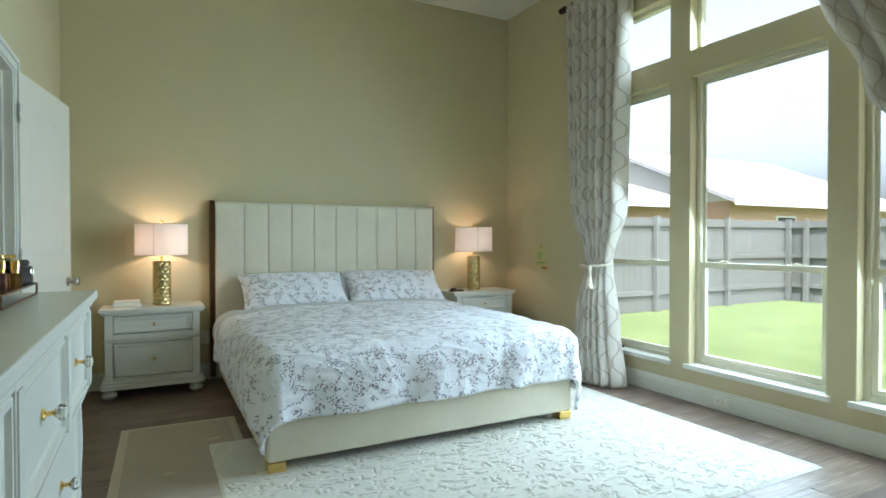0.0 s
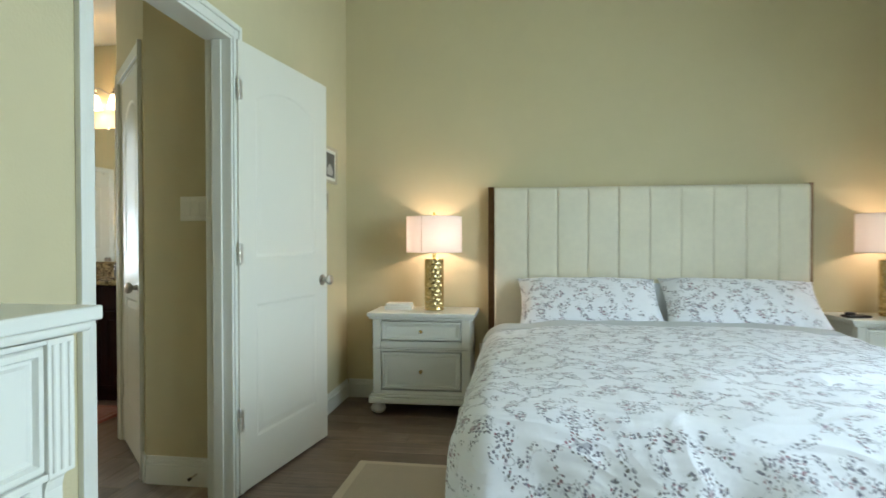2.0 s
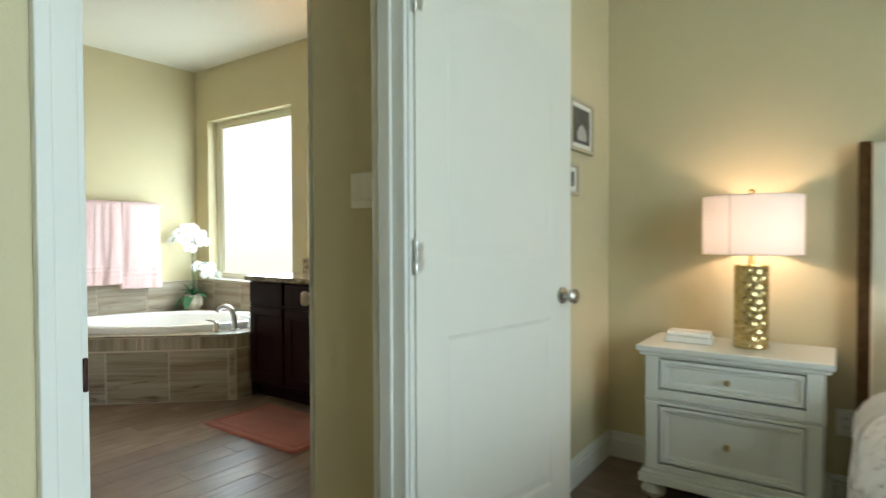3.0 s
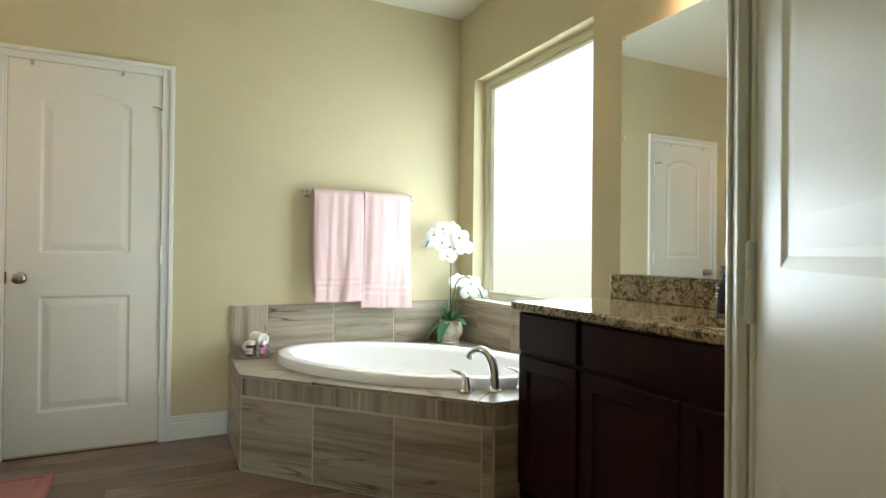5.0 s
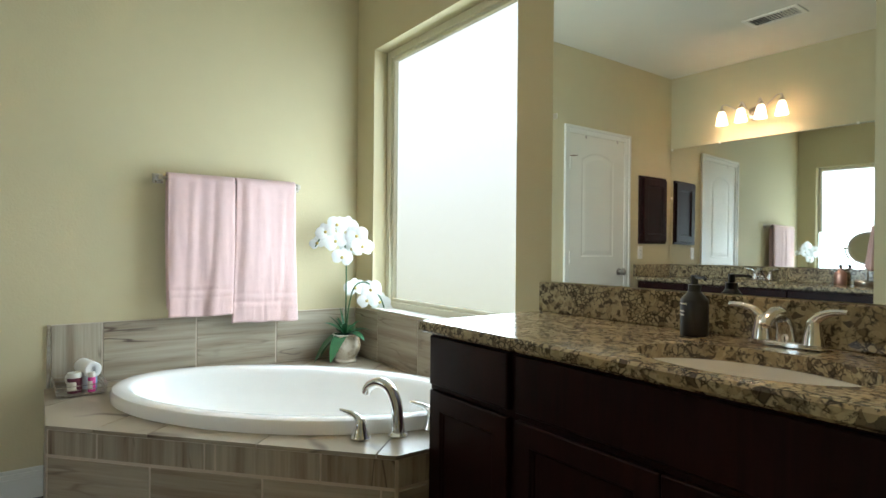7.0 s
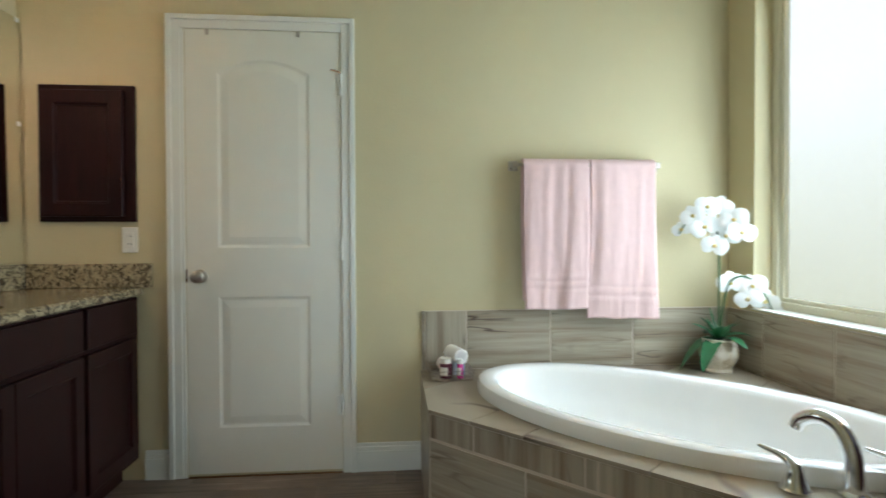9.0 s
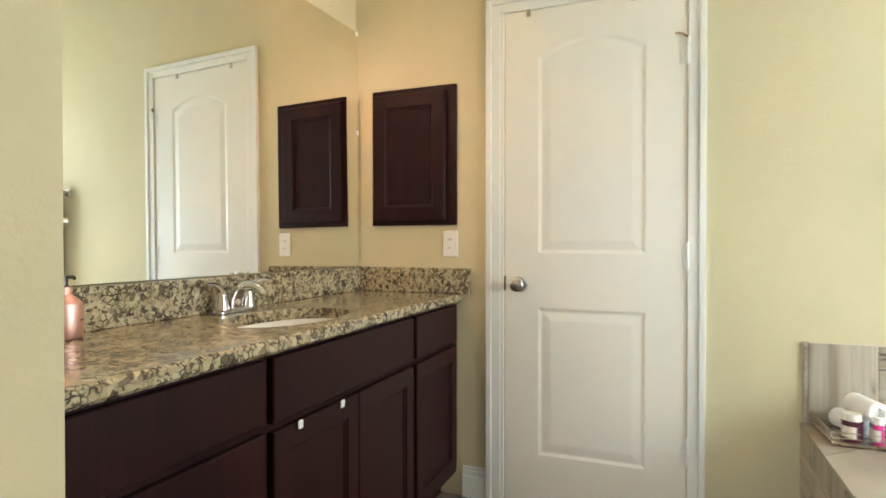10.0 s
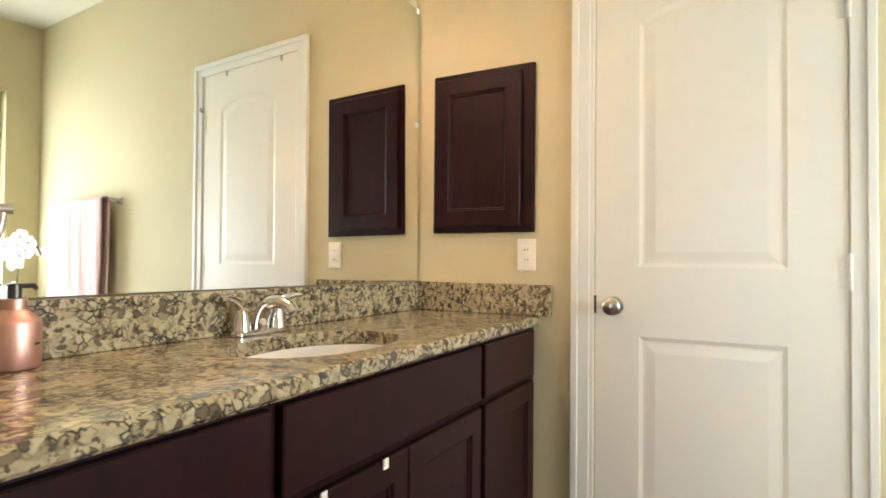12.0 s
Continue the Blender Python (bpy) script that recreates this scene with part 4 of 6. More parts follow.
def dresser():
    d = thing("dresser", "white painted wide dresser with moulded drawers and glass knobs", "dresser", pose(-0.15, 1.98, 0, 0, 0, 90))
    # local x runs along the wall (0 at the far end, negative towards the near end), local y 0 front to 0.43 back
    L, D = 1.72, 0.425
    bm = B(-L, 0.0, -0.018, D, 0.992, 1.02, 0.004)
    addbox(bm, -L + 0.012, -0.012, -0.006, D, 0.972, 0.992, 0.008, 3)
    part("top", bm, FURN, d)
    x0, x1 = -L + 0.05, -0.05
    part("upper_case", B(x0, x1, 0.012, D - 0.005, 0.72, 0.972, 0.004), FURN, d)
    part("lower_case", B(x0 + 0.004, x1 - 0.004, 0.030, D - 0.006, 0.11, 0.72, 0.004), FURN, d)
    for x in (x0 + 0.004, x1 - 0.044):
        bm = bmesh.new()
        prof = [(0.008, 0.74), (0.008, 0.735), (0.012, 0.722), (0.022, 0.708), (0.026, 0.69), (0.022, 0.55), (0.028, 0.40), (0.028, 0.135)]
        lo = [[bm.verts.new((xx, y, z)) for y, z in prof] for xx in (x, x + 0.04)]
        bk = [[bm.verts.new((xx, 0.035, z)) for y, z in prof] for xx in (x, x + 0.04)]
        for i in range(len(prof) - 1):
            bm.faces.new((lo[0][i], lo[1][i], lo[1][i + 1], lo[0][i + 1]))
            bm.faces.new((lo[0][i], lo[0][i + 1], bk[0][i + 1], bk[0][i]))
            bm.faces.new((lo[1][i], lo[1][i + 1], bk[1][i + 1], bk[1][i]))
        part("pilaster", bm, FURN, d)
    bm = B(x0 - 0.02, x1 + 0.02, 0.0, D - 0.004, 0.075, 0.118, 0.006, 3)
    addbox(bm, x0 - 0.01, x1 + 0.01, 0.012, D - 0.005, 0.118, 0.138, 0.005, 2)
    part("plinth", bm, FURN, d)
    ups = [(-0.555, -0.115), (-1.105, -0.605), (-1.60, -1.155)]
    for a, b in ups:
        dr = drawer_front(d, a, b, 0.738, 0.958, 0.012, FURN)
        glass_knob(d, (a + b) / 2, 0.012, 0.848, 1.08)
    for z0, z1 in ((0.435, 0.705), (0.15, 0.42)):
        for a, b in ((-0.845, -0.125), (-1.60, -0.875)):
            drawer_front(d, a, b, z0, z1, 0.030, FURN)
            glass_knob(d, (a + b) / 2, 0.030, (z0 + z1) / 2, 1.08)
    for za, zb in ((0.7385, 0.958),):
        for xa, xb in ((x0 + 0.046, -1.6035), (-1.1515, -1.1085), (-0.6015, -0.5585), (-0.1115, x1 - 0.002)):
            part("stile", B(xa, xb, 0.0, 0.0118, 0.722, 0.97, 0.002), FURN, d)
            for bx_ in (0.2, 0.5, 0.8):
                xm = xa + (xb - xa) * bx_
                part("bead", tube(((xm, 0.0005, 0.732), (xm, 0.0005, 0.960)), 0.0048, 8), FURN, d, "", True)
    for xa, xb in ((-1.6033, -1.1517), (-1.1083, -0.6017), (-0.5583, -0.1117)):
        part("rail", B(xa, xb, 0.0005, 0.0118, 0.9615, 0.97, 0.002), FURN, d)
        part("rail", B(xa, xb, 0.0005, 0.0118, 0.722, 0.7345, 0.002), FURN, d)
    for x in (x0 + 0.03, x1 - 0.03):
        for y in (0.05, D - 0.06):
            part("bun_foot", lathe(((0.0, 0.0), (0.024, 0.0), (0.045, 0.015), (0.052, 0.033), (0.045, 0.050), (0.030, 0.060), (0.026, 0.066), (0.034, 0.076), (0.0, 0.076)), 24), FURN, d, "", True, pose(x, y, 0))
    return d


dresser()

# rugs
def pile(x, y):
    n = noise.noise(Vector((x * 19 + 1.6 * noise.noise(Vector((x * 9, y * 9, 1))), y * 27, 7)))
    k = noise.noise(Vector((x * 13, y * 19, 2.0)))
    cut = math.exp(-(n / 0.15) ** 2) * min(1.0, max(0.0, (k + 0.10) * 6))
    return 1.0 - 0.8 * cut + 0.18 * k


RX0, RX1, RY0, RY1 = 0.30, 3.10, 1.48, 3.30
def rugtop(u, v):
    x, y = RX0 + (RX1 - RX0) * u, RY0 + (RY1 - RY0) * v
    e = min(1.0, min(u * (RX1 - RX0), (1 - u) * (RX1 - RX0), v * (RY1 - RY0), (1 - v) * (RY1 - RY0)) / 0.02)
    return (x + 0.004 * noise.noise(Vector((y * 3, 0, 5))), y, 0.001 + e * (0.003 + 0.010 * pile(x, y)))


tagged(obj("area_rug", grid(rugtop, 640, 440), SHAG, smooth=True), "cream carved-pile area rug lying under the foot of the bed", "rug")
rg = thing("bedside_rug", "flat beige bordered rug beside the bed", "rug", pose(0.17, 3.18, 0, 0, 0, -1))
part("border", grid(lambda u, v: (-0.33 + 0.66 * u, -0.64 + 1.28 * v, 0.001 + 0.004 * min(1, min(u, 1 - u) * 60, min(v, 1 - v) * 100)), 40, 60), BEIGEBORDER, rg, "pale woven border", True)
part("field", grid(lambda u, v: (-0.285 + 0.57 * u, -0.595 + 1.19 * v, 0.0055 + 0.0008 * noise.noise(Vector((u * 4, v * 8, 1)))), 30, 50), BEIGERUG, rg, "beige woven field", True)


# curtains
def curtain_fabric():
    m = Mat("trellis_curtain_fabric", srgb(214, 210, 198), 0.85)
    uv = m.n("ShaderNodeTexCoord").outputs["UV"]
    sp = m.n("ShaderNodeSeparateXYZ", {0: uv})
    u, v = sp.outputs[0], sp.outputs[1]
    wave = m.math("MULTIPLY_ADD", m.math("SINE", m.math("MULTIPLY", v, 2 * math.pi)), 0.225, m.math("MULTIPLY", m.math("SINE", m.math("MULTIPLY", v, 6 * math.pi)), 0.03))
    a = m.math("ABSOLUTE", m.math("SUBTRACT", m.math("FRACT", m.math("SUBTRACT", u, wave)), 0.25))
    b = m.math("ABSOLUTE", m.math("SUBTRACT", m.math("FRACT", m.math("ADD", u, wave)), 0.75))
    line = m.ramp(m.math("MINIMUM", a, b), ((0.030, 0.75), (0.055, 0.0)))
    c = m.mix(line, m.vary(srgb(218, 212, 200), 0.03, 5.0), srgb(166, 150, 132))
    m.color(c)
    m.bump(m.noise(700.0, 2.0), 0.2, 0.001)
    tr = m.n("ShaderNodeBsdfTranslucent")
    m.t.links.new(c, tr.inputs[0])
    mx = m.n("ShaderNodeMixShader", {0: 0.12, 1: m.b.outputs[0], 2: tr.outputs[0]})
    m.t.links.new(mx.outputs[0], m.t.nodes["Material Output"].inputs[0])
    return m.m


CURTAIN = curtain_fabric()


def smooth_between(stops, s):
    for (a, va), (b, vb) in zip(stops, stops[1:]):
        if s <= b:
            k = min(1.0, max(0.0, (s - a) / (b - a)))
            k = k * k * (3 - 2 * k)
            return va + (vb - va) * k
    return stops[-1][1]


def curtain(label, ylo, yhi, depth, xc, ztop, seed, tie_z):
    """ylo, yhi, depth, xc: stops (z, value) of the edges, the pleat depth and the middle distance, from low to high z."""
    c = thing("curtain", label, "curtain", group="bedroom curtains")
    nu, nv, folds = 260, 120, 8.5
    bm = bmesh.new()
    uvl = bm.loops.layers.uv.new("UVMap")
    pos = []
    for i in range(nu + 1):
        u = i / nu
        col = []
        for j in range(nv + 1):
            z = 0.012 + (ztop - 0.012) * j / nv
            a, b = smooth_between(ylo, z), smooth_between(yhi, z)
            dp = smooth_between(depth, z)
            ph = u * folds * 2 * math.pi + seed + 0.9 * noise.noise(Vector((u * 5, z * 0.7, seed)))
            x = smooth_between(xc, z) + dp * math.sin(ph) * (0.75 + 0.35 * noise.noise(Vector((u * 9, z * 0.5, seed + 3)))) - dp * 1.2 * math.sin(math.pi * u)
            y = a + (b - a) * u + 0.25 * dp * math.cos(ph)
            if z > ztop - 0.06:
                x = smooth_between(xc, z) + (x - smooth_between(xc, z)) * 0.6 - 0.02
            if z < 0.05:
                x -= 0.02 * noise.noise(Vector((u * 12, 0, seed)))
            col.append(bm.verts.new((x, y, z)))
        pos.append(col)
    for i in range(nu):
        for j in range(nv):
            f = bm.faces.new((pos[i][j], pos[i + 1][j], pos[i + 1][j + 1], pos[i][j + 1]))
            for lp, (p, q) in zip(f.loops, ((i, j), (i + 1, j), (i + 1, j + 1), (i, j + 1))):
                lp[uvl].uv = (p / nu * 2.3 / 0.145, q / nv * ztop / 0.25)
    ob = part("drape", bm, CURTAIN, c, "", True)
    so = ob.modifiers.new("thickness", "SOLIDIFY")
    so.thickness = 0.002
    a, b = smooth_between(ylo, tie_z), smooth_between(yhi, tie_z)
    xm, dp = smooth_between(xc, tie_z), smooth_between(depth, tie_z)
    ring = []
    for i in range(40):
        t = 2 * math.pi * i / 40
        ring.append((xm - dp * 0.6 + (dp * 2.2 + 0.012) * math.cos(t), (a + b) / 2 + ((b - a) / 2 + 0.012) * math.sin(t), tie_z + 0.018 * math.cos(t)))
    part("tieback", tube(ring, 0.011, 8, closed=True), CREAM, c, "corded tieback", True)
    part("tassel", lathe(((0.0, 0.0), (0.012, 0.0), (0.02, -0.03), (0.014, -0.05), (0.026, -0.16), (0.03, -0.19), (0.0, -0.19)), 18), CREAM, c, "cream tassel", True, pose(xm - dp * 3.0 - 0.02, (a + b) / 2 - 0.06, tie_z - 0.01))
    return c


curtain("grey-white trellis patterned curtain gathered with a tasselled tieback", ((0.0, 3.10), (0.5, 3.22), (0.98, 3.33), (1.5, 3.18), (3.3, 3.12)), ((0.0, 3.62), (0.5, 3.66), (0.98, 3.60), (1.5, 3.78), (3.3, 3.86)),
        ((0.0, 0.085), (0.6, 0.07), (0.98, 0.045), (1.6, 0.08), (3.3, 0.07)), ((0.0, 3.33), (0.6, 3.38), (0.98, 3.42), (3.3, 3.42)), 3.285, 1.0, 0.98)
curtain("grey-white trellis patterned curtain drawn back beside the windows", ((0.0, 0.42), (0.98, 0.55), (1.6, 0.45), (3.3, 0.36)), ((0.0, 0.95), (0.98, 0.80), (1.6, 1.16), (2.0, 1.46), (2.6, 1.70), (3.3, 1.86)),
        ((0.0, 0.085), (0.6, 0.06), (0.98, 0.032), (1.6, 0.045), (3.3, 0.04)), ((0.0, 3.36), (0.98, 3.42), (3.3, 3.42)), 3.285, 4.0, 0.98)
rod = thing("curtain_rod", "dark bronze curtain rod above the windows", "curtain rod", pose(3.42, 2.1, 3.305))
part("pole", tube(((0, -1.82, 0), (0, 1.80, 0)), 0.019, 16), DARKROD, rod, "", True)
for s in (-1, 1):
    part("finial", lathe(((0, 0), (0.026, 0.0), (0.03, 0.012), (0.022, 0.03), (0.03, 0.05), (0.024, 0.075), (0.0, 0.085)), 20), DARKROD, rod, "turned finial", True, pose(0, s * 1.80, 0, -90 * s))
for yy in (-1.6, 0.0, 1.6):
    part("bracket", B(-0.012, 0.099, yy - 0.012, yy + 0.012, -0.03, -0.012, 0.003), DARKROD, rod)
for k in range(16):
    yy = 1.03 + 0.8 * k / 15 if k < 8 else -1.7 + 1.4 * (k - 8) / 7
    part("ring", tube([(0.027 * math.cos(2 * math.pi * i / 20), yy if k >= 8 else 1.02 + 0.78 * k / 7, -0.006 + 0.027 * math.sin(2 * math.pi * i / 20)) for i in range(20)], 0.003, 6, closed=True), DARKROD, rod, "", True)


# ---- bathroom: tub ----
DECK = 0.47
P0, P1, P2, P3 = Vector((BW + 0.001, 3.62)), Vector((-4.03, 3.62)), Vector((-3.088, 4.482)), Vector((-3.088, 4.606))
EC, EA, EB = Vector((-3.885, 4.445)), 0.785, 0.435
ED = (P2 - P1).normalized()
EN = Vector((-ED.y, ED.x))


def oval(s, t, grow=0.0):
    p = EC + ED * (EA + grow) * s * math.cos(t) + EN * (EB + grow) * s * math.sin(t)
    return p


tub = thing("bathtub", "white oval drop-in bathtub set in a tiled corner deck", "bathtub")
bm = bmesh.new()
prof = [(0.0, DECK + 0.001), (0.002, DECK + 0.030), (-0.006, DECK + 0.047), (-0.020, DECK + 0.053), (-0.060, DECK + 0.050), (-0.074, DECK + 0.043), (-0.084, DECK + 0.025), (-0.105, DECK - 0.06), (-0.135, DECK - 0.20), (-0.175, DECK - 0.31), (-0.25, DECK - 0.345)]
ns = 96
rings = []
for g, z in prof:
    rings.append([bm.verts.new((*oval(1.0, 2 * math.pi * i / ns, g), z)) for i in range(ns)])
for a, b in zip(rings, rings[1:]):
    for i in range(ns):
        bm.faces.new((a[i], a[(i + 1) % ns], b[(i + 1) % ns], b[i]))
bm.faces.new(rings[-1])
part("basin", bm, ACRYLIC, tub, "", True)
part("drain", lathe(((0, 0), (0.03, 0), (0.034, 0.004), (0.0, 0.008)), 24), CHROME, tub, "", True, pose(EC.x - 0.1, EC.y - 0.1, DECK - 0.3445))

surround = thing("tub_surround", "taupe veined stone-look tile deck, apron and splash around the tub", "tile surround", kind="structure")
# mortar bed behind the tiles
bm = bmesh.new()
for a, b in ((P0, P1), (P1, P2), (P2, P3)):
    d = (b - a).normalized()
    n = Vector((-d.y, d.x))
    q = [a - n * 0.0065, b - n * 0.0065, b + n * 0.05, a + n * 0.05]
    prism([(p.x, p.y) for p in q], -0.002, DECK - 0.012, bm)
part("mortar_bed", bm, LIGHTGROUT, surround)


def tile_between(a, b, z0, z1, out, th=0.009, gap=0.0036, mat=None, rot=False):
    """A tile on a vertical plane from a to b, proud by th towards out."""
    d = (b - a).normalized()
    a2, b2 = a + d * gap, b - d * gap
    n = out.normalized()
    L = (b2 - a2).length
    ang = math.degrees(math.atan2(d.y, d.x))
    sgn = 1 if Vector((-d.y, d.x)).dot(n) > 0 else -1
    bm = B(-L / 2, L / 2, 0, sgn * th, (z0 - z1) / 2 + gap, (z1 - z0) / 2 - gap, 0.0012, 1)
    mid = (a2 + b2) / 2
    if rot:
        for v in bm.verts:
            v.co = Vector((v.co.z, v.co.y, v.co.x))
        return part("tile", bm, mat or STONE, surround, at=pose(mid.x, mid.y, (z0 + z1) / 2, 0, 0, ang) @ pose(0, 0, 0, 0, 90, 0))
    return part("tile", bm, mat or STONE, surround, at=pose(mid.x, mid.y, (z0 + z1) / 2, 0, 0, ang))


def tile_run(a, b, cuts, z0, z1, out, rot=False):
    d = (b - a).normalized()
    L = (b - a).length
    ss = [0.0] + [c for c in cuts if 0.01 < c < L - 0.01] + [L]
    for s0, s1 in zip(ss, ss[1:]):
        tile_between(a + d * s0, a + d * s1, z0, z1, out, rot=rot)


OUT1, OUT2, OUT3 = Vector((0, -1)), Vector((ED.y, -ED.x)), Vector((1, 0))
tile_run(P0, P1, (0.21,), 0.0, 0.362, OUT1)
tile_run(P0, P1, (0.20, 0.41), 0.366, DECK - 0.012, OUT1, True)
tile_run(P1, P2, (0.415, 0.83, 1.23), 0.0, 0.362, OUT2)
tile_run(P1, P2, (0.205, 0.62, 0.66, 1.03), 0.366, DECK - 0.012, OUT2, True)
tile_run(P2, P3, (), 0.0, 0.362, OUT3)
tile_run(P2, P3, (), 0.366, DECK - 0.012, OUT3, True)
# splash against the walls
tile_run(Vector((BW, 3.632)), Vector((BW, 3.83)), (), DECK, 0.752, Vector((1, 0)), True)
tile_run(Vector((BW, 3.83)), Vector((BW, BN - 0.01)), (0.408, 0.818, 1.226), DECK, 0.752, Vector((1, 0)))
tile_run(Vector((BW + 0.010, BN)), Vector((-3.10, BN)), (0.27, 0.68, 1.09, 1.50), DECK, 0.752, Vector((0, -1)))
part("mortar_bed", B(BW, BW + 0.006, 3.634, BN, DECK, 0.7515), LIGHTGROUT, surround)
part("mortar_bed", B(BW + 0.0062, -3.10, BN - 0.006, BN, DECK, 0.7515), LIGHTGROUT, surround)
part("splash_edge", B(BW, BW + 0.011, 3.618, 3.632, DECK, 0.752, 0.002), STONE, surround)

# deck tiles: the deck outline less the oval, sawn across into tiles
outline = [(BW + 0.011, 3.609), (P1.x + 0.004, 3.609), (P2.x + 0.010, P2.y - 0.008), (P3.x + 0.010, P3.y), (-3.10, 4.606), (-3.10, BN - 0.011), (BW + 0.011, BN - 0.011)]


def deck_piece(s0, s1):
    bm = bmesh.new()
    o = [bm.verts.new((x, y, 0)) for x, y in outline]
    e = [bm.verts.new((*oval(1.0, -2 * math.pi * i / 72, -0.02), 0)) for i in range(72)]
    ed = [bm.edges.new((o[i], o[(i + 1) % len(o)])) for i in range(len(o))] + [bm.edges.new((e[i], e[(i + 1) % 72])) for i in range(72)]
    bmesh.ops.triangle_fill(bm, use_beauty=True, use_dissolve=False, edges=ed)
    for s, sg in ((s0, -1), (s1, 1)):
        c = P1 + ED * s
        bmesh.ops.bisect_plane(bm, geom=bm.verts[:] + bm.edges[:] + bm.faces[:], plane_co=(c.x, c.y, 0), plane_no=(sg * ED.x, sg * ED.y, 0), clear_outer=True)
    if not bm.faces:
        bm.free()
        return
    r = bmesh.ops.extrude_face_region(bm, geom=bm.faces[:])
    for v in r["geom"]:
        if isinstance(v, bmesh.types.BMVert):
            v.co.z = 0.012
    part("tile", bm, STONE, surround, at=pose(0, 0, DECK - 0.0118))


cuts = [-0.62, -0.215, 0.19, 0.215 + 0.19, 0.81, 1.215, 1.9]
for a, b in zip(cuts, cuts[1:]):
    deck_piece(a + 0.002, b - 0.002)


def lever(parent, at, s=1.0):
    k = part("handle", lathe(((0, 0), (0.034, 0), (0.035, 0.006), (0.031, 0.012), (0.025, 0.026), (0.020, 0.044), (0.017, 0.058), (0.010, 0.068), (0, 0.070)), 28), CHROME, parent, "chrome lever handle", True, at)
    part("lever", bent(((0, 0, 0.040), (-0.006, 0, 0.060), (-0.030, 0, 0.074), (-0.066, 0, 0.078), (-0.096, 0, 0.080)), (0.017, 0.015, 0.010, 0.0075, 0.005), 14), CHROME, k, "", True)
    return k


tf = thing("tub_faucet", "chrome three-piece roman tub faucet with a curved spout", "faucet", pose(-3.238, 4.578, DECK))
ang = math.degrees(math.atan2(EN.y, EN.x))
sp = part("spout", bent([(0, 0, 0.0), (-0.002, -0.001, 0.05), (-0.010, -0.004, 0.11), (-0.036, -0.016, 0.158), (-0.075, -0.034, 0.17), (-0.112, -0.05, 0.152), (-0.126, -0.056, 0.128)], (0.026, 0.022, 0.0205, 0.020, 0.019, 0.0175, 0.017), 20), CHROME, tf, "curved chrome spout", True)
part("flange", lathe(((0, 0), (0.034, 0), (0.035, 0.006), (0.026, 0.014), (0, 0.014)), 28), CHROME, tf, "", True)
lever(tf, pose(-0.045, -0.118, 0, 0, 0, 20))
lever(tf, pose(0.008, 0.135, 0, 0, 0, 20))


# ---- vanities ----
def slab_with_hole(x0, x1, y0, y1, z0, z1, ex, ey, rx, ry, bevel=0.004):
    bm = bmesh.new()
    n = 64
    layers = []
    for z, ins in ((z1, bevel), (z0, bevel)):
        o = [bm.verts.new((x, y, z)) for x, y in ((x0 + ins, y0 + ins), (x1 - ins, y0 + ins), (x1 - ins, y1 - ins), (x0 + ins, y1 - ins))]
        e = [bm.verts.new((ex + rx * math.cos(2 * math.pi * i / n), ey + ry * math.sin(2 * math.pi * i / n), z)) for i in range(n)]
        ed = [bm.edges.new((o[i], o[(i + 1) % 4])) for i in range(4)] + [bm.edges.new((e[i], e[(i + 1) % n])) for i in range(n)]
        bmesh.ops.triangle_fill(bm, use_beauty=True, use_dissolve=False, edges=ed)
        layers.append((o, e))
    mids = []
    for z in (z1 - bevel, z0 + bevel):
        mids.append([bm.verts.new((x, y, z)) for x, y in ((x0, y0), (x1, y0), (x1, y1), (x0, y1))])
    chain = [layers[0][0], mids[0], mids[1], layers[1][0]]
    for a, b in zip(chain, chain[1:]):
        for i in range(4):
            bm.faces.new((a[i], a[(i + 1) % 4], b[(i + 1) % 4], b[i]))
    a, b = layers[0][1], layers[1][1]
    for i in range(n):
        bm.faces.new((a[i], a[(i + 1) % n], b[(i + 1) % n], b[i]))
    return bm


def shaker(parent, x0, x1, z0, z1, y, out, name="door", flat=False):
    """A cabinet front on the plane y, proud towards out; unless flat, with a sunk centre panel."""
    bm = bmesh.new()
    r = 0.058
    steps = [(0.0, 0.0), (0.0, 0.016), (0.003, 0.019)] + ([] if flat else [(r - 0.002, 0.019), (r, 0.017), (r + 0.002, 0.0135), (r + 0.008, 0.0125), (r + 0.010, 0.008)])
    rings = [[bm.verts.new((x, y + out * d, z)) for x, z in ((x0 + i, z0 + i), (x1 - i, z0 + i), (x1 - i, z1 - i), (x0 + i, z1 - i))] for i, d in steps]
    for a, b in zip(rings, rings[1:]):
        for i in range(4):
            bm.faces.new((a[i], a[(i + 1) % 4], b[(i + 1) % 4], b[i]))
    bm.faces.new(rings[0][::-1])
    if flat:
        bm.faces.new(rings[-1])
    p = part(name, bm, ESPRESSO, parent)
    if not flat:
        k = r + 0.009
        part("panel", B(x0 + k, x1 - k, y + out * 0.002, y + out * 0.0085, z0 + k, z1 - k), ESPRESSO, p)
    return p


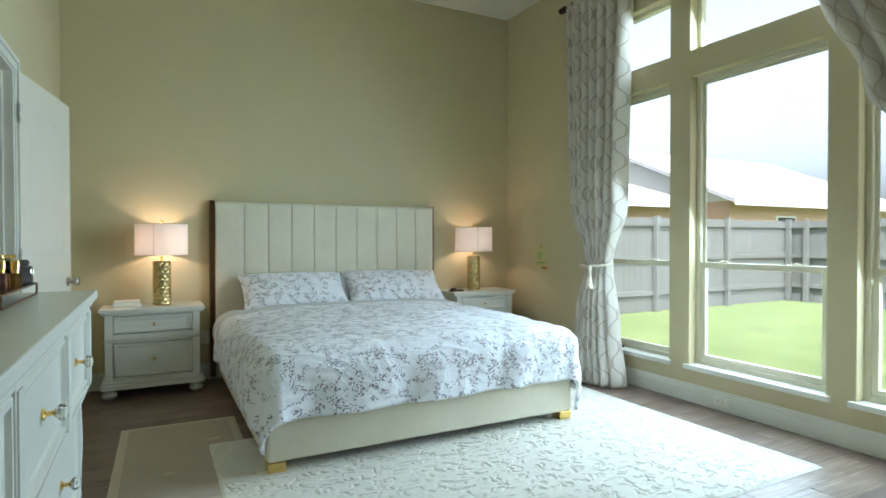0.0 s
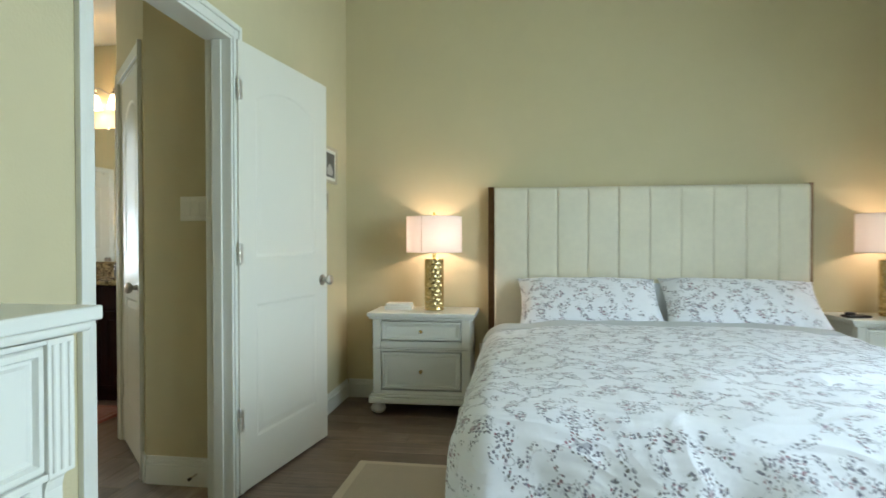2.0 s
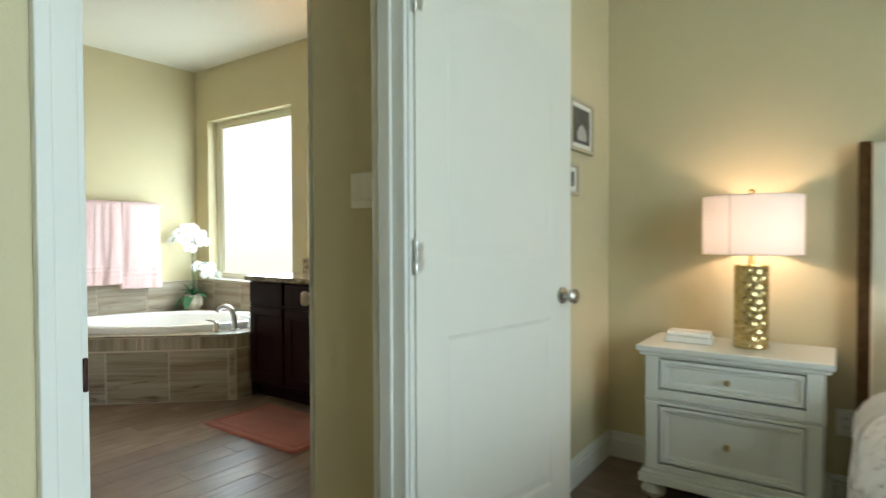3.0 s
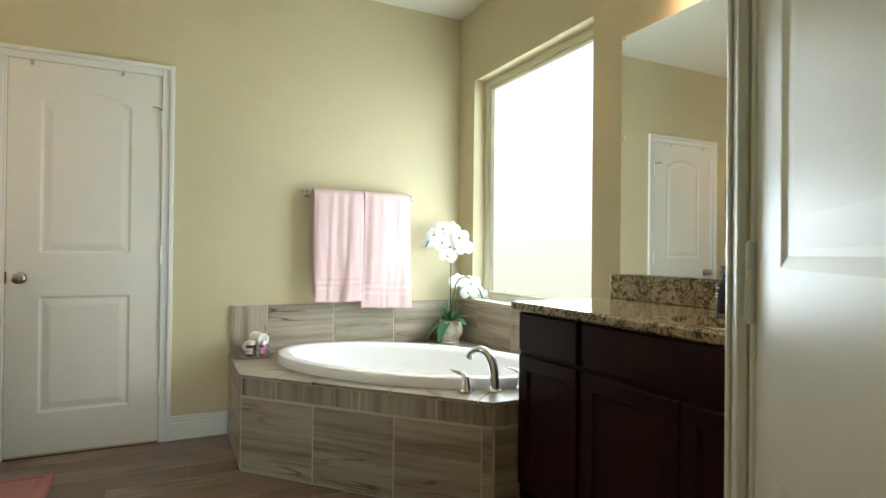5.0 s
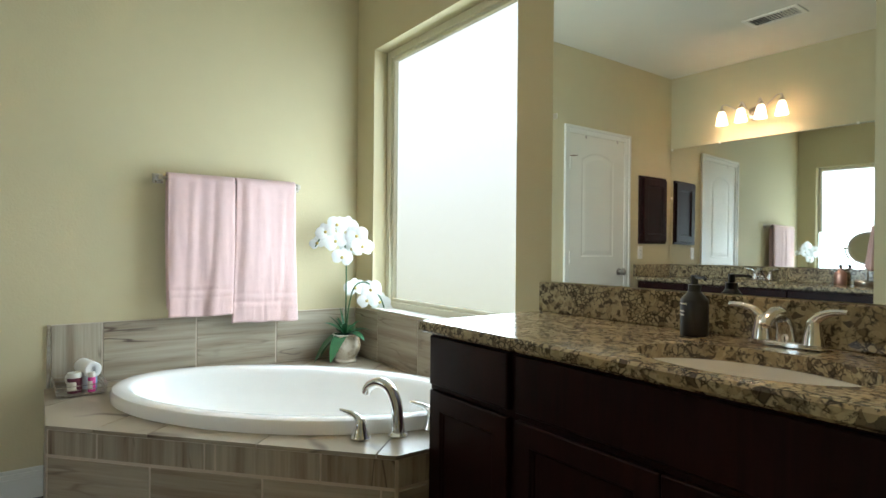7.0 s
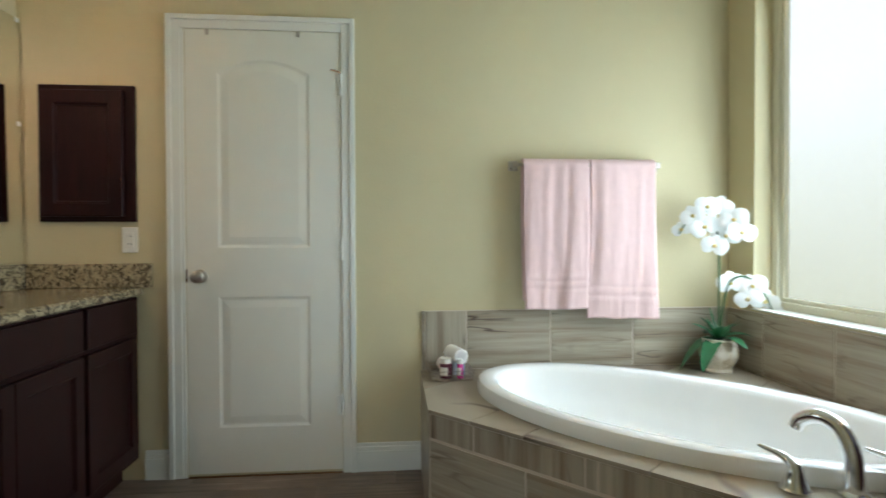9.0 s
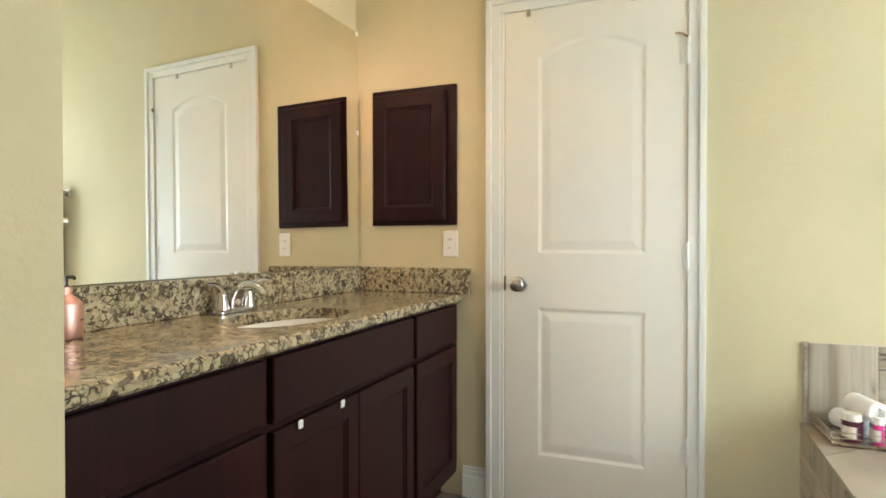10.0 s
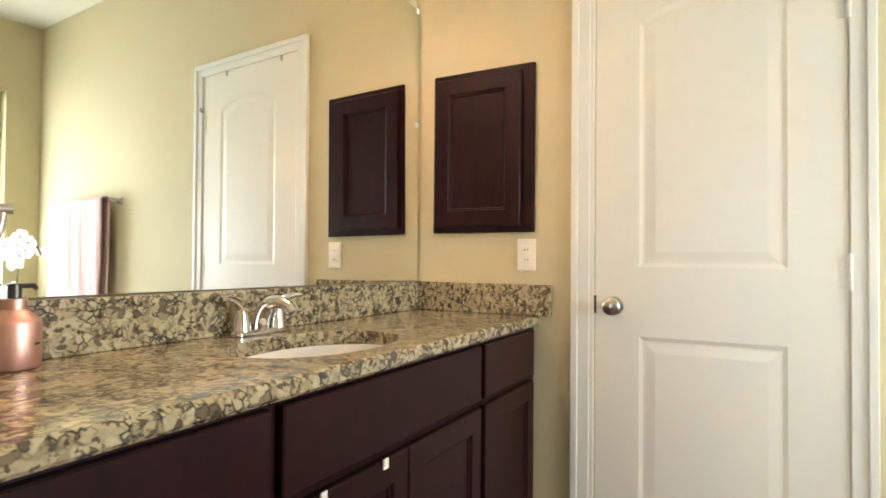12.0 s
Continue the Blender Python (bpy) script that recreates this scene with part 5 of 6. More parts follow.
def centerset(at, label):
    f = thing("sink_faucet", label, "faucet", at, "sink faucets")
    # local: y points to the user, x along the wall
    part("base", B(-0.085, 0.085, -0.024, 0.024, 0, 0.014, 0.012, 3), CHROME, f, "", True)
    part("spout", bent(((0, 0, 0.008), (0, 0.006, 0.045), (0, 0.03, 0.075), (0, 0.068, 0.083), (0, 0.102, 0.07), (0, 0.112, 0.058)), (0.024, 0.021, 0.018, 0.016, 0.014, 0.0125), 20), CHROME, f, "chrome spout", True)
    for s in (-1, 1):
        k = part("handle", lathe(((0, 0.012), (0.024, 0.012), (0.022, 0.03), (0.017, 0.055), (0.015, 0.066), (0.010, 0.074), (0, 0.076)), 24), CHROME, f, "chrome lever handle", True, pose(s * 0.058, 0, 0))
        part("lever", bent(((0, 0, 0.064), (s * 0.018, 0.004, 0.082), (s * 0.045, 0.010, 0.092), (s * 0.075, 0.016, 0.094)), (0.013, 0.011, 0.008, 0.006), 12), CHROME, k, "", True)
    return f


def vanity(x0, x1, yw, out, end_side, cols, sink, depth=0.525, lip=0.035, z=0.875):
    """yw: the wall plane; out: the direction of the user along y. cols: (x0, x1, kind)."""
    yf = yw + out * depth
    v = thing("vanity_cabinet", "espresso-stained wood vanity cabinet with recessed-panel doors", "vanity", group="bathroom vanities")
    lo, hi = sorted((yw + out * 0.002, yf))
    kick = sorted((yw + out * 0.002, yf - out * 0.07))
    bm = bmesh.new()
    addbox(bm, x0, x1, lo, hi, 0.10, 0.655, 0.002, 1)
    for a, b in ((x0, x0 + 0.02), (x1 - 0.02, x1)):
        addbox(bm, a, b, lo, hi, 0.655, z - 0.036)
    addbox(bm, x0 + 0.02, x1 - 0.02, min(yf, yf - out * 0.02), max(yf, yf - out * 0.02), 0.655, z - 0.036)
    part("carcass", bm, ESPRESSO, v)
    part("toe_kick", B(x0 + 0.004, x1 - 0.004, *kick, 0.0, 0.10), ESPRESSO, v)
    for a, b, kind in cols:
        if kind == "drawers":
            for c, d in ((0.685, 0.83), (0.42, 0.665), (0.13, 0.40)):
                shaker(v, a, b, c, d, yf, out, "drawer", True)
        elif kind == "sink":
            shaker(v, a, b, 0.678, 0.83, yf, out, "false_front", True)
            m = (a + b) / 2
            shaker(v, a, m - 0.002, 0.13, 0.658, yf, out)
            shaker(v, m + 0.002, b, 0.13, 0.658, yf, out)
        else:
            shaker(v, a, b, 0.678, 0.83, yf, out, "drawer", True)
            shaker(v, a, b, 0.13, 0.658, yf, out)
    top = thing("countertop", "polished cream and black granite vanity top with splash and undermount sink", "countertop", group="vanity tops")
    c0, c1 = (x0 - 0.022 if end_side < 0 else x0), (x1 + 0.022 if end_side > 0 else x1)
    ya, yb = sorted((yw + out * 0.001, yf + out * lip))
    ex, ey, rx, ry = sink
    part("slab", slab_with_hole(c0, c1, ya, yb, z - 0.035, z, ex, ey, rx, ry, 0.007), GRANITE, top)
    sa, sb = sorted((yw + out * 0.001 if out < 0 else yw - 0.075, yw + out * 0.02))
    part("backsplash", B(c0, c1, sa, sb, z + 0.0005, z + 0.11, 0.003), GRANITE, top)
    bm = bmesh.new()
    n = 48
    pr = ((1.04, -0.0355), (1.0, -0.036), (0.985, -0.06), (0.93, -0.11), (0.75, -0.155), (0.4, -0.172), (0.1, -0.176))
    rg = [[bm.verts.new((ex + rx * k * math.cos(2 * math.pi * i / n), ey + ry * k * math.sin(2 * math.pi * i / n), z + dz)) for i in range(n)] for k, dz in pr]
    for a, b in zip(rg, rg[1:]):
        for i in range(n):
            bm.faces.new((a[i], a[(i + 1) % n], b[(i + 1) % n], b[i]))
    bm.faces.new(rg[-1])
    part("sink", bm, CERAMIC, top, "white oval undermount sink", True)
    part("drain", lathe(((0, 0), (0.022, 0), (0.026, 0.003), (0.018, 0.004), (0, 0.001)), 24), CHROME, top, "", True, pose(ex, ey, z - 0.1755))
    return v, top


vA, tA = vanity(-3.09, -1.692, BN, -1, -1, ((-3.075, -2.715, "small"), (-2.685, -1.84, "sink"), (-1.815, -1.705, "small")), (-2.19, 4.79, 0.24, 0.165))
vB, tB = vanity(BW + 0.002, -2.872, BS, 1, 0, ((-4.605, -4.20, "small"), (-4.172, -3.415, "sink"), (-3.388, -2.885, "drawers")), (-3.745, 2.135, 0.235, 0.155), 0.484, 0.026)
part("side_splash", B(BW + 0.001, BW + 0.02, BS + 0.021, BS + 0.552, 0.8755, 0.985, 0.003), GRANITE, tB)
for hx in (-3.51, -3.70):
    h = part("over_door_hook", B(hx - 0.009, hx + 0.009, BS + 0.5035, BS + 0.508, 0.640, 0.662, 0.002), WHITEPLASTIC, vB, "small white over-door hook")
centerset(pose(-2.225, BN - 0.075, 0.8755, 0, 0, 180), "chrome two-handle sink faucet on the granite top")
centerset(pose(-3.78, BS + 0.058, 0.8755), "chrome two-handle sink faucet on the granite top")

# mirrors
for nm, x0, x1, y0, y1 in (("vanity_mirror", -3.063, -1.694, BN - 0.006, BN - 0.0005), ("vanity_mirror", BW + 0.012, -2.874, BS + 0.004, BS + 0.0095)):
    mm = thing(nm, "large frameless plate mirror above the vanity splash", "mirror", group="vanity mirrors")
    def lean(bm, on=y0 < 3):
        # the second mirror follows its wall out of square and leans back on the splash
        for v in bm.verts:
            if on:
                v.co.y -= SKEW * (v.co.x - BW) + 0.006 * (v.co.z - 1.0)
        return bm
    part("glass", lean(B(x0, x1, y0, y1, 0.988, 2.062)), MIRROR, mm, "silvered mirror glass")
    out = -1 if y0 > 3 else 1
    for cx in (x0 + 0.004, x0 + 0.45, x1 - 0.3):
        for cz in ((1.6, 2.055) if cx == x0 + 0.004 else (2.06,)):
            fy = y0 if out < 0 else y1
            part("clip", lean(B(cx, cx + 0.018, min(fy, fy + out * 0.003), max(fy, fy + out * 0.003), cz - 0.01, cz + 0.01, 0.001)), WHITEPLASTIC, mm, "clear plastic mirror clip")


def lit_glass():
    m = Mat("lit_frosted_shade", srgb(255, 244, 222), 0.4)
    m.b.inputs["Emission Color"].default_value = (1.0, 0.86, 0.66, 1)
    m.b.inputs["Emission Strength"].default_value = 1.1
    tr = m.n("ShaderNodeBsdfTranslucent", {0: (1.0, 0.95, 0.86, 1)})
    mx = m.n("ShaderNodeMixShader", {0: 0.6, 1: m.b.outputs[0], 2: tr.outputs[0]})
    m.t.links.new(mx.outputs[0], m.t.nodes["Material Output"].inputs[0])
    return m.m


LIT = lit_glass()


def vanity_light(xc, yw, out, sp=0.165):
    f = thing("vanity_light", "four-lamp nickel vanity light with frosted bell shades, lit", "wall light", pose(xc, yw, 2.262, 0, 0, 0 if out > 0 else 180), "vanity lights")
    part("back_plate", lathe(((0, 0), (0.062, 0), (0.06, 0.012), (0.045, 0.022), (0.02, 0.03), (0, 0.031)), 32), NICKEL, f, "oval nickel back plate", True, pose(0, 0.001, 0, -90))
    for k in range(4):
        x = (k - 1.5) * sp
        s = 1 if x > 0 else -1
        part("arm", tube(((0, 0.02, 0.0), (s * 0.03, 0.05, -0.012), (x * 0.55, 0.08, 0.05 if abs(x) > 0.1 else 0.035), (x * 0.85, 0.10, 0.098), (x, 0.10, 0.10), (x, 0.10, 0.085)), 0.0055, 10), NICKEL, f, "", True)
        part("holder", lathe(((0, 0.094), (0.006, 0.092), (0.012, 0.078), (0.009, 0.07), (0.022, 0.06), (0.026, 0.042), (0, 0.04)), 20), NICKEL, f, "", True, pose(x, 0.10, 0))
        bm = lathe(((0.021, 0.044), (0.028, 0.032), (0.035, 0.006), (0.041, -0.03), (0.050, -0.068), (0.047, -0.068), (0.038, -0.03), (0.032, 0.006), (0.025, 0.03), (0.0, 0.036)), 28)
        part("shade", bm, LIT, f, "frosted glass bell shade, lit", True, pose(x, 0.10, 0))
    return f


vanity_light(-2.40, BN, -1)
vanity_light(-3.88, BS - 0.030, 1, 0.16)

# wall cabinet, outlet, switches
mc = thing("medicine_cabinet", "espresso-stained recessed-panel wall cabinet, closed", "wall cabinet", pose(BW, 0, 0))
part("frame", B(0.0005, 0.014, 1.925, 2.335, 1.172, 1.78, 0.003), ESPRESSO, mc)
bm = bmesh.new()
rings = [[bm.verts.new((d, y, z)) for y, z in ((1.94 + i, 1.195 + i), (2.288 - i, 1.195 + i), (2.288 - i, 1.755 - i), (1.94 + i, 1.755 - i))] for i, d in ((0, 0.0145), (0, 0.031), (0.003, 0.034), (0.058, 0.034), (0.060, 0.031), (0.067, 0.029), (0.069, 0.0235))]
for a, b in zip(rings, rings[1:]):
    for i in range(4):
        bm.faces.new((a[i], a[(i + 1) % 4], b[(i + 1) % 4], b[i]))
bm.faces.new(rings[0][::-1])
dd = part("door", bm, ESPRESSO, mc)
part("panel", B(0.016, 0.024, 1.94 + 0.068, 2.288 - 0.068, 1.195 + 0.068, 1.755 - 0.068), ESPRESSO, dd)


def plate(label, at, kind, gangs=1):
    """A wall plate in the local xz plane facing -y."""
    p = thing("outlet" if kind == "outlet" else "light_switch", label, "outlet" if kind == "outlet" else "switch", at)
    w = 0.035 + 0.023 * (gangs - 1)
    part("plate", B(-w, w, -0.006, 0, -0.057, 0.057, 0.003), WHITEPLASTIC, p)
    for g in range(gangs):
        cx = (g - (gangs - 1) / 2) * 0.046
        if kind == "outlet":
            part("face", B(cx - 0.0165, cx + 0.0165, -0.008, -0.0055, -0.033, 0.033, 0.0015), WHITEPLASTIC, p)
            for zz in (-0.018, 0.018):
                for sx in (-0.006, 0.006):
                    part("slot", B(cx + sx - 0.0012, cx + sx + 0.0012, -0.0084, -0.0075, zz - 0.004, zz + 0.005), BLACK, p)
        else:
            part("rocker", B(cx - 0.0165, cx + 0.0165, -0.0095, -0.0055, -0.033, 0.033, 0.002), WHITEPLASTIC, p)
    return p


plate("white electrical outlet under the wall cabinet", pose(BW, 2.304, 1.09, 0, 0, 90), "outlet")
plate("white triple rocker light switch on the hall wall", pose(-0.815, 3.43, 1.298), "switch", 3)
plate("white electrical outlet low on the bedroom wall", pose(0.43, YN, 0.36), "outlet")
plate("white outlet set into the baseboard under the window", pose(XE - 0.013, 2.36, 0.066, 0, 0, -90) @ pose(0, 0, 0, 0, 90, 0), "outlet")
ds = thing("door_stop", "small spring door stop on the hall baseboard", "door stop", pose(-0.82, 3.417, 0.06))
part("spring", tube(((0, 0, 0), (0, -0.05, 0.0)), 0.006, 10), NICKEL, ds, "", True)
part("tip", lathe(((0, 0), (0.008, 0), (0.008, 0.01), (0, 0.012)), 12), BLACK, ds, "", True, pose(0, -0.05, 0, 90))

# ceiling vent
cv = thing("ceiling_vent", "white louvred ceiling air vent", "vent", pose(-3.41, 2.58, HH))
for a, b, c, d in ((-0.18, -0.15, -0.09, 0.09), (0.15, 0.18, -0.09, 0.09), (-0.15, 0.15, -0.09, -0.065), (-0.15, 0.15, 0.065, 0.09)):
    part("frame", B(a, b, c, d, -0.008, 0.0, 0.002), WHITEPLASTIC, cv)
part("backing", B(-0.15, 0.15, -0.065, 0.065, -0.002, 0.0), BLACK, cv)
for k in range(14):
    x = -0.14 + 0.28 * k / 13
    part("slat", B(-0.006, 0.006, -0.064, 0.064, -0.001, 0.001), WHITEPLASTIC, cv, at=pose(x, 0, -0.007, 0, 40 if k < 5 else (-40 if k > 8 else 15)))


# towel bar and towels
tb = thing("towel_bar", "brushed nickel towel bar on the wall", "towel bar", pose(BW, 0, 1.437))
part("bar", tube(((0.062, 4.055, 0), (0.062, 4.745, 0)), 0.008, 14), NICKEL, tb, "", True)
for yy in (4.055, 4.745):
    part("post", B(0.0005, 0.072, yy - 0.011, yy + 0.011, -0.014, 0.014, 0.004), NICKEL, tb)
    part("rosette", B(0.0005, 0.010, yy - 0.024, yy + 0.024, -0.024, 0.024, 0.004), NICKEL, tb)


def hung_towel(y0, y1, zb_front, zb_back, seed, label):
    bar_z, bar_x = 1.437, BW + 0.062
    Lf, Lb, r = bar_z - zb_front, bar_z - zb_back, 0.016
    def fn(u, v):
        # v runs from the back hem over the bar to the front hem
        s = v * (Lb + Lf + math.pi * r)
        w = noise.noise(Vector((u * 4, v * 2.5, seed)))
        if s < Lb:
            x, z, k = -r, bar_z - (Lb - s), (Lb - s) / Lb
        elif s < Lb + math.pi * r:
            a = (s - Lb) / r
            x, z, k = -r * math.cos(a), bar_z + r * math.sin(a), 0.0
        else:
            k = (s - Lb - math.pi * r) / Lf
            x, z = r + 0.004, bar_z - (s - Lb - math.pi * r)
        w2 = noise.noise(Vector((u * 5.5 + 0.8 * v, v * 1.6, seed + 7)))
        fold = (0.007 * math.sin(u * 8.5 + seed + 2.5 * w2) + 0.022 * w2 + 0.012 * w + 0.006 * abs(noise.noise(Vector((u * 12, v * 5, seed + 11))))) * (0.25 + 0.75 * k) * (1 if x > 0 else 0.3)
        band = 0.002 * math.sin(z * 520) if x > 0 and 0.075 < z - zb_front < 0.155 else 0.0
        y = y0 + (y1 - y0) * u + 0.012 * math.sin(3 * k + seed) * (u - 0.5) * k - 0.02 * k * (0.5 - u) * (1 if seed > 2 else -0.4)
        return Vector((max(bar_x + x + 0.014 + fold + band, BW + 0.018), y, z + 0.008 * w * k))
    bm = grid(fn, 40, 150)
    ob = tagged(obj("towel", bm, PINK, smooth=True), label, "towel", "hanging towels")
    so = ob.modifiers.new("thickness", "SOLIDIFY")
    so.thickness, so.offset = 0.010, 1.0
    return ob


hung_towel(4.083, 4.395, 0.765, 0.80, 1.3, "pale pink terry towel folded over the towel bar")
hung_towel(4.403, 4.715, 0.715, 0.79, 4.6, "pale pink terry towel folded over the towel bar")


# bath mats
def bath_mat(cx, cy, w, d, label):
    def fn(u, v):
        a, b = u * 2 - 1, v * 2 - 1
        e = min(1.0, min(1 - abs(a), (1 - abs(b)) * d / w) * w / 2 / 0.015)
        h = 0.003 + 0.013 * (1 - (1 - e) ** 2) ** 0.5
        m = min((1 - abs(a)) * w / 2, (1 - abs(b)) * d / 2)
        if 0.045 < m < 0.055:
            h -= 0.005
        k = 1 - 0.02 * (abs(a) * abs(b)) ** 6
        return (cx + a * w / 2 * k, cy + b * d / 2 * k, h + 0.002 * noise.noise(Vector((u * 12, v * 8, cx))))
    return tagged(obj("bath_mat", grid(fn, 90, 60), MATPINK, smooth=True), label, "bath mat", "bath mats")


bath_mat(-2.365, 4.29, 0.85, 0.50, "dusty pink bath mat lying before the vanity")
bath_mat(-3.90, 2.575, 0.86, 0.50, "dusty pink bath mat lying before the vanity")

# ---- small things in the bathroom ----
def pump_bottle(at, label, body_mat, cap_mat, r, h, mark=None):
    b = thing("soap_dispenser", label, "soap dispenser", at)
    part("bottle", lathe(((0, 0), (r * 0.94, 0), (r, 0.004), (r, h * 0.80), (r * 0.96, h * 0.84), (r * 0.5, h), (r * 0.46, h + 0.002), (0, h + 0.002)), 36), body_mat, b, "", True)
    part("collar", lathe(((0, h + 0.002), (r * 0.46, h + 0.002), (r * 0.46, h + 0.02), (0, h + 0.021)), 28), ROSE if body_mat is ROSE else cap_mat, b, "", True)
    part("pump_head", lathe(((0, h + 0.021), (r * 0.26, h + 0.021), (r * 0.26, h + 0.045), (0, h + 0.047)), 20), cap_mat, b, "dark pump head", True)
    part("nozzle", tube(((0, 0, h + 0.041), (0.045, 0, h + 0.041), (0.052, 0, h + 0.036)), 0.0045, 10), cap_mat, b, "", True)
    if mark:
        for k, (w, dz) in enumerate(mark):
            part("printed_line", grid(lambda u, v: ((r + 0.0006) * math.cos(-math.pi / 2 + (u - 0.5) * w / r), (r + 0.0006) * math.sin(-math.pi / 2 + (u - 0.5) * w / r), dz + 0.004 * v), 8, 1), WHITEPLASTIC if body_mat is not ROSE else BRONZE, b, "small printed line")
    return b


GREYPUMP = plain("dark_grey_metal", (0.12, 0.11, 0.10), 0.3, 0.04, 0.8)
pump_bottle(pose(-2.445, BN - 0.105, 0.876, 0, 0, -30), "black soap dispenser on the granite top", BLACK, BLACK, 0.036, 0.118, ((0.036, 0.085), (0.02, 0.065), (0.02, 0.055)))
pump_bottle(pose(-3.232, 1.909, 0.876, 0, 0, -150), "rose-gold metal soap dispenser with a dark pump", ROSE, GREYPUMP, 0.040, 0.097, ((0.012, 0.04),))
mk = thing("makeup_mirror", "round brushed nickel magnifying mirror on a stand", "mirror", pose(-3.06, 1.944, 0.876, 0, 0, -14) @ Matrix.Scale(1.02, 4))
part("base", lathe(((0, 0), (0.070, 0), (0.073, 0.004), (0.073, 0.026), (0.068, 0.031), (0, 0.032)), 48), NICKEL, mk, "", True)
part("stem", tube(((0, 0, 0.025), (0, 0, 0.135)), 0.009, 16), NICKEL, mk, "", True)
part("yoke", tube([(0.125 * math.cos(math.pi + math.pi * i / 24), 0, 0.258 + 0.125 * math.sin(math.pi + math.pi * i / 24)) for i in range(25)], 0.006, 10), NICKEL, mk, "", True)
hd = part("head", lathe(((0.0, -0.008), (0.10, -0.008), (0.112, -0.005), (0.114, 0.0), (0.112, 0.006), (0.103, 0.008), (0.099, 0.006), (0.0, 0.006)), 56), NICKEL, mk, "", True, pose(0, 0, 0.258, -84))
part("mirror_face", lathe(((0.0, 0.0065), (0.0985, 0.0065), (0.0985, 0.0072), (0.0, 0.0072)), 56), MIRROR, hd, "round mirror glass")
for s in (-1, 1):
    part("pivot", tube(((s * 0.112, 0, 0.258), (s * 0.137, 0, 0.258)), 0.008, 12), NICKEL, mk, "", True)
tr = thing("towel_ring", "nickel towel ring on the short wall", "towel ring", pose(-2.872, 2.20, 1.42))
part("rosette", lathe(((0, 0), (0.026, 0), (0.024, 0.01), (0.01, 0.014), (0.009, 0.045), (0, 0.046)), 24), NICKEL, tr, "", True, pose(0, 0, 0, 0, -90))
part("ring", tube([(-0.045, 0.075 * math.sin(2 * math.pi * i / 32), -0.075 + 0.075 * math.cos(2 * math.pi * i / 32)) for i in range(32)], 0.005, 8, closed=True), NICKEL, tr, "", True)
def ring_towel(u, v):
    a = 2 * math.pi * u
    k = min(1.0, v * 1.15)
    wy, wx = 0.055 + 0.055 * k, 0.018 + 0.024 * k
    rr = 1 + 0.16 * math.sin(a * 5 + 1) + 0.08 * noise.noise(Vector((math.cos(a) * 2, math.sin(a) * 2, v * 3)))
    return (-2.929 + wx * math.cos(a) * rr, 2.205 + wy * math.sin(a) * rr, 1.275 - 0.275 * v + 0.012 * math.cos(a * 2))
bm = grid(ring_towel, 72, 40, wrap=True)
tw = tagged(obj("hand_towel", bm, PINK, smooth=True), "pink hand towel drawn through the towel ring", "towel")
so = tw.modifiers.new("thickness", "SOLIDIFY")
so.thickness = 0.008

# orchid
LEAF = plain("orchid_leaf", (0.03, 0.13, 0.05), 0.35, 0.25)
PETAL = fabric("orchid_petal", (0.86, 0.87, 0.85), 0.6, 300.0, 0.03, 0.15, 0.1)
STEM = plain("orchid_stem", (0.04, 0.10, 0.03), 0.5, 0.2)
YELLOW = plain("orchid_lip", (0.55, 0.42, 0.12), 0.6, 0.2)
POT = Mat("aged_cream_pot", srgb(214, 204, 182), 0.55)
POT.color(POT.ramp(POT.noise(22.0, 5.0, 0.6), ((0.35, srgb(178, 160, 130)), (0.5, srgb(220, 212, 194)), (0.8, srgb(232, 226, 212)))))
POT = POT.m
orc = thing("orchid", "white artificial orchid with green leaves in a cream pot", "potted plant", pose(-4.475, 4.985, DECK + 0.0005))
part("pot", lathe(((0, 0), (0.058, 0), (0.062, 0.008), (0.054, 0.02), (0.060, 0.03), (0.078, 0.06), (0.085, 0.09), (0.080, 0.125), (0.068, 0.145), (0.074, 0.155), (0.068, 0.157), (0.06, 0.146), (0.0, 0.14)), 40), POT, orc, "round aged cream ceramic pot", True)
RIGHT = Vector((0.43, 0.90, 0)).normalized()      # across the corner, as the sprays lean


def strap(p, direction, length, width, lift, droop):
    d = Vector(direction).normalized()
    s = d.cross(Vector((0, 0, 1))).normalized()
    def fn(u, v):
        w = width * (math.sin(math.pi * min(1.0, 0.12 + 0.88 * u)) ** 0.7) * (v - 0.5)
        base = Vector(p) + d * length * u + Vector((0, 0, lift * u - droop * u * u))
        return base + s * w + Vector((0, 0, 0.25 * abs(w)))
    return grid(fn, 12, 4)


rnd = random.Random(4)
for a, L, w, up, dr in ((-150, 0.17, 0.075, 0.05, 0.19), (-95, 0.18, 0.08, 0.06, 0.20), (-50, 0.19, 0.075, 0.05, 0.17), (10, 0.17, 0.06, 0.09, 0.10), (70, 0.15, 0.06, 0.10, 0.08), (-190, 0.17, 0.06, 0.10, 0.10), (130, 0.14, 0.06, 0.1, 0.06), (-120, 0.12, 0.07, 0.12, 0.05)):
    o = part("leaf", strap((0, 0, 0.145), (math.cos(radians(a)), math.sin(radians(a)), 0), L, w, up, dr), LEAF, orc, "glossy green leaf", True)
for k in range(16):
    a = rnd.uniform(0, 360)
    part("blade", strap((0, 0, 0.145), (math.cos(radians(a)), math.sin(radians(a)), 0), rnd.uniform(0.10, 0.17), 0.012, rnd.uniform(0.10, 0.2), rnd.uniform(0.04, 0.12)), LEAF, orc, "", True)
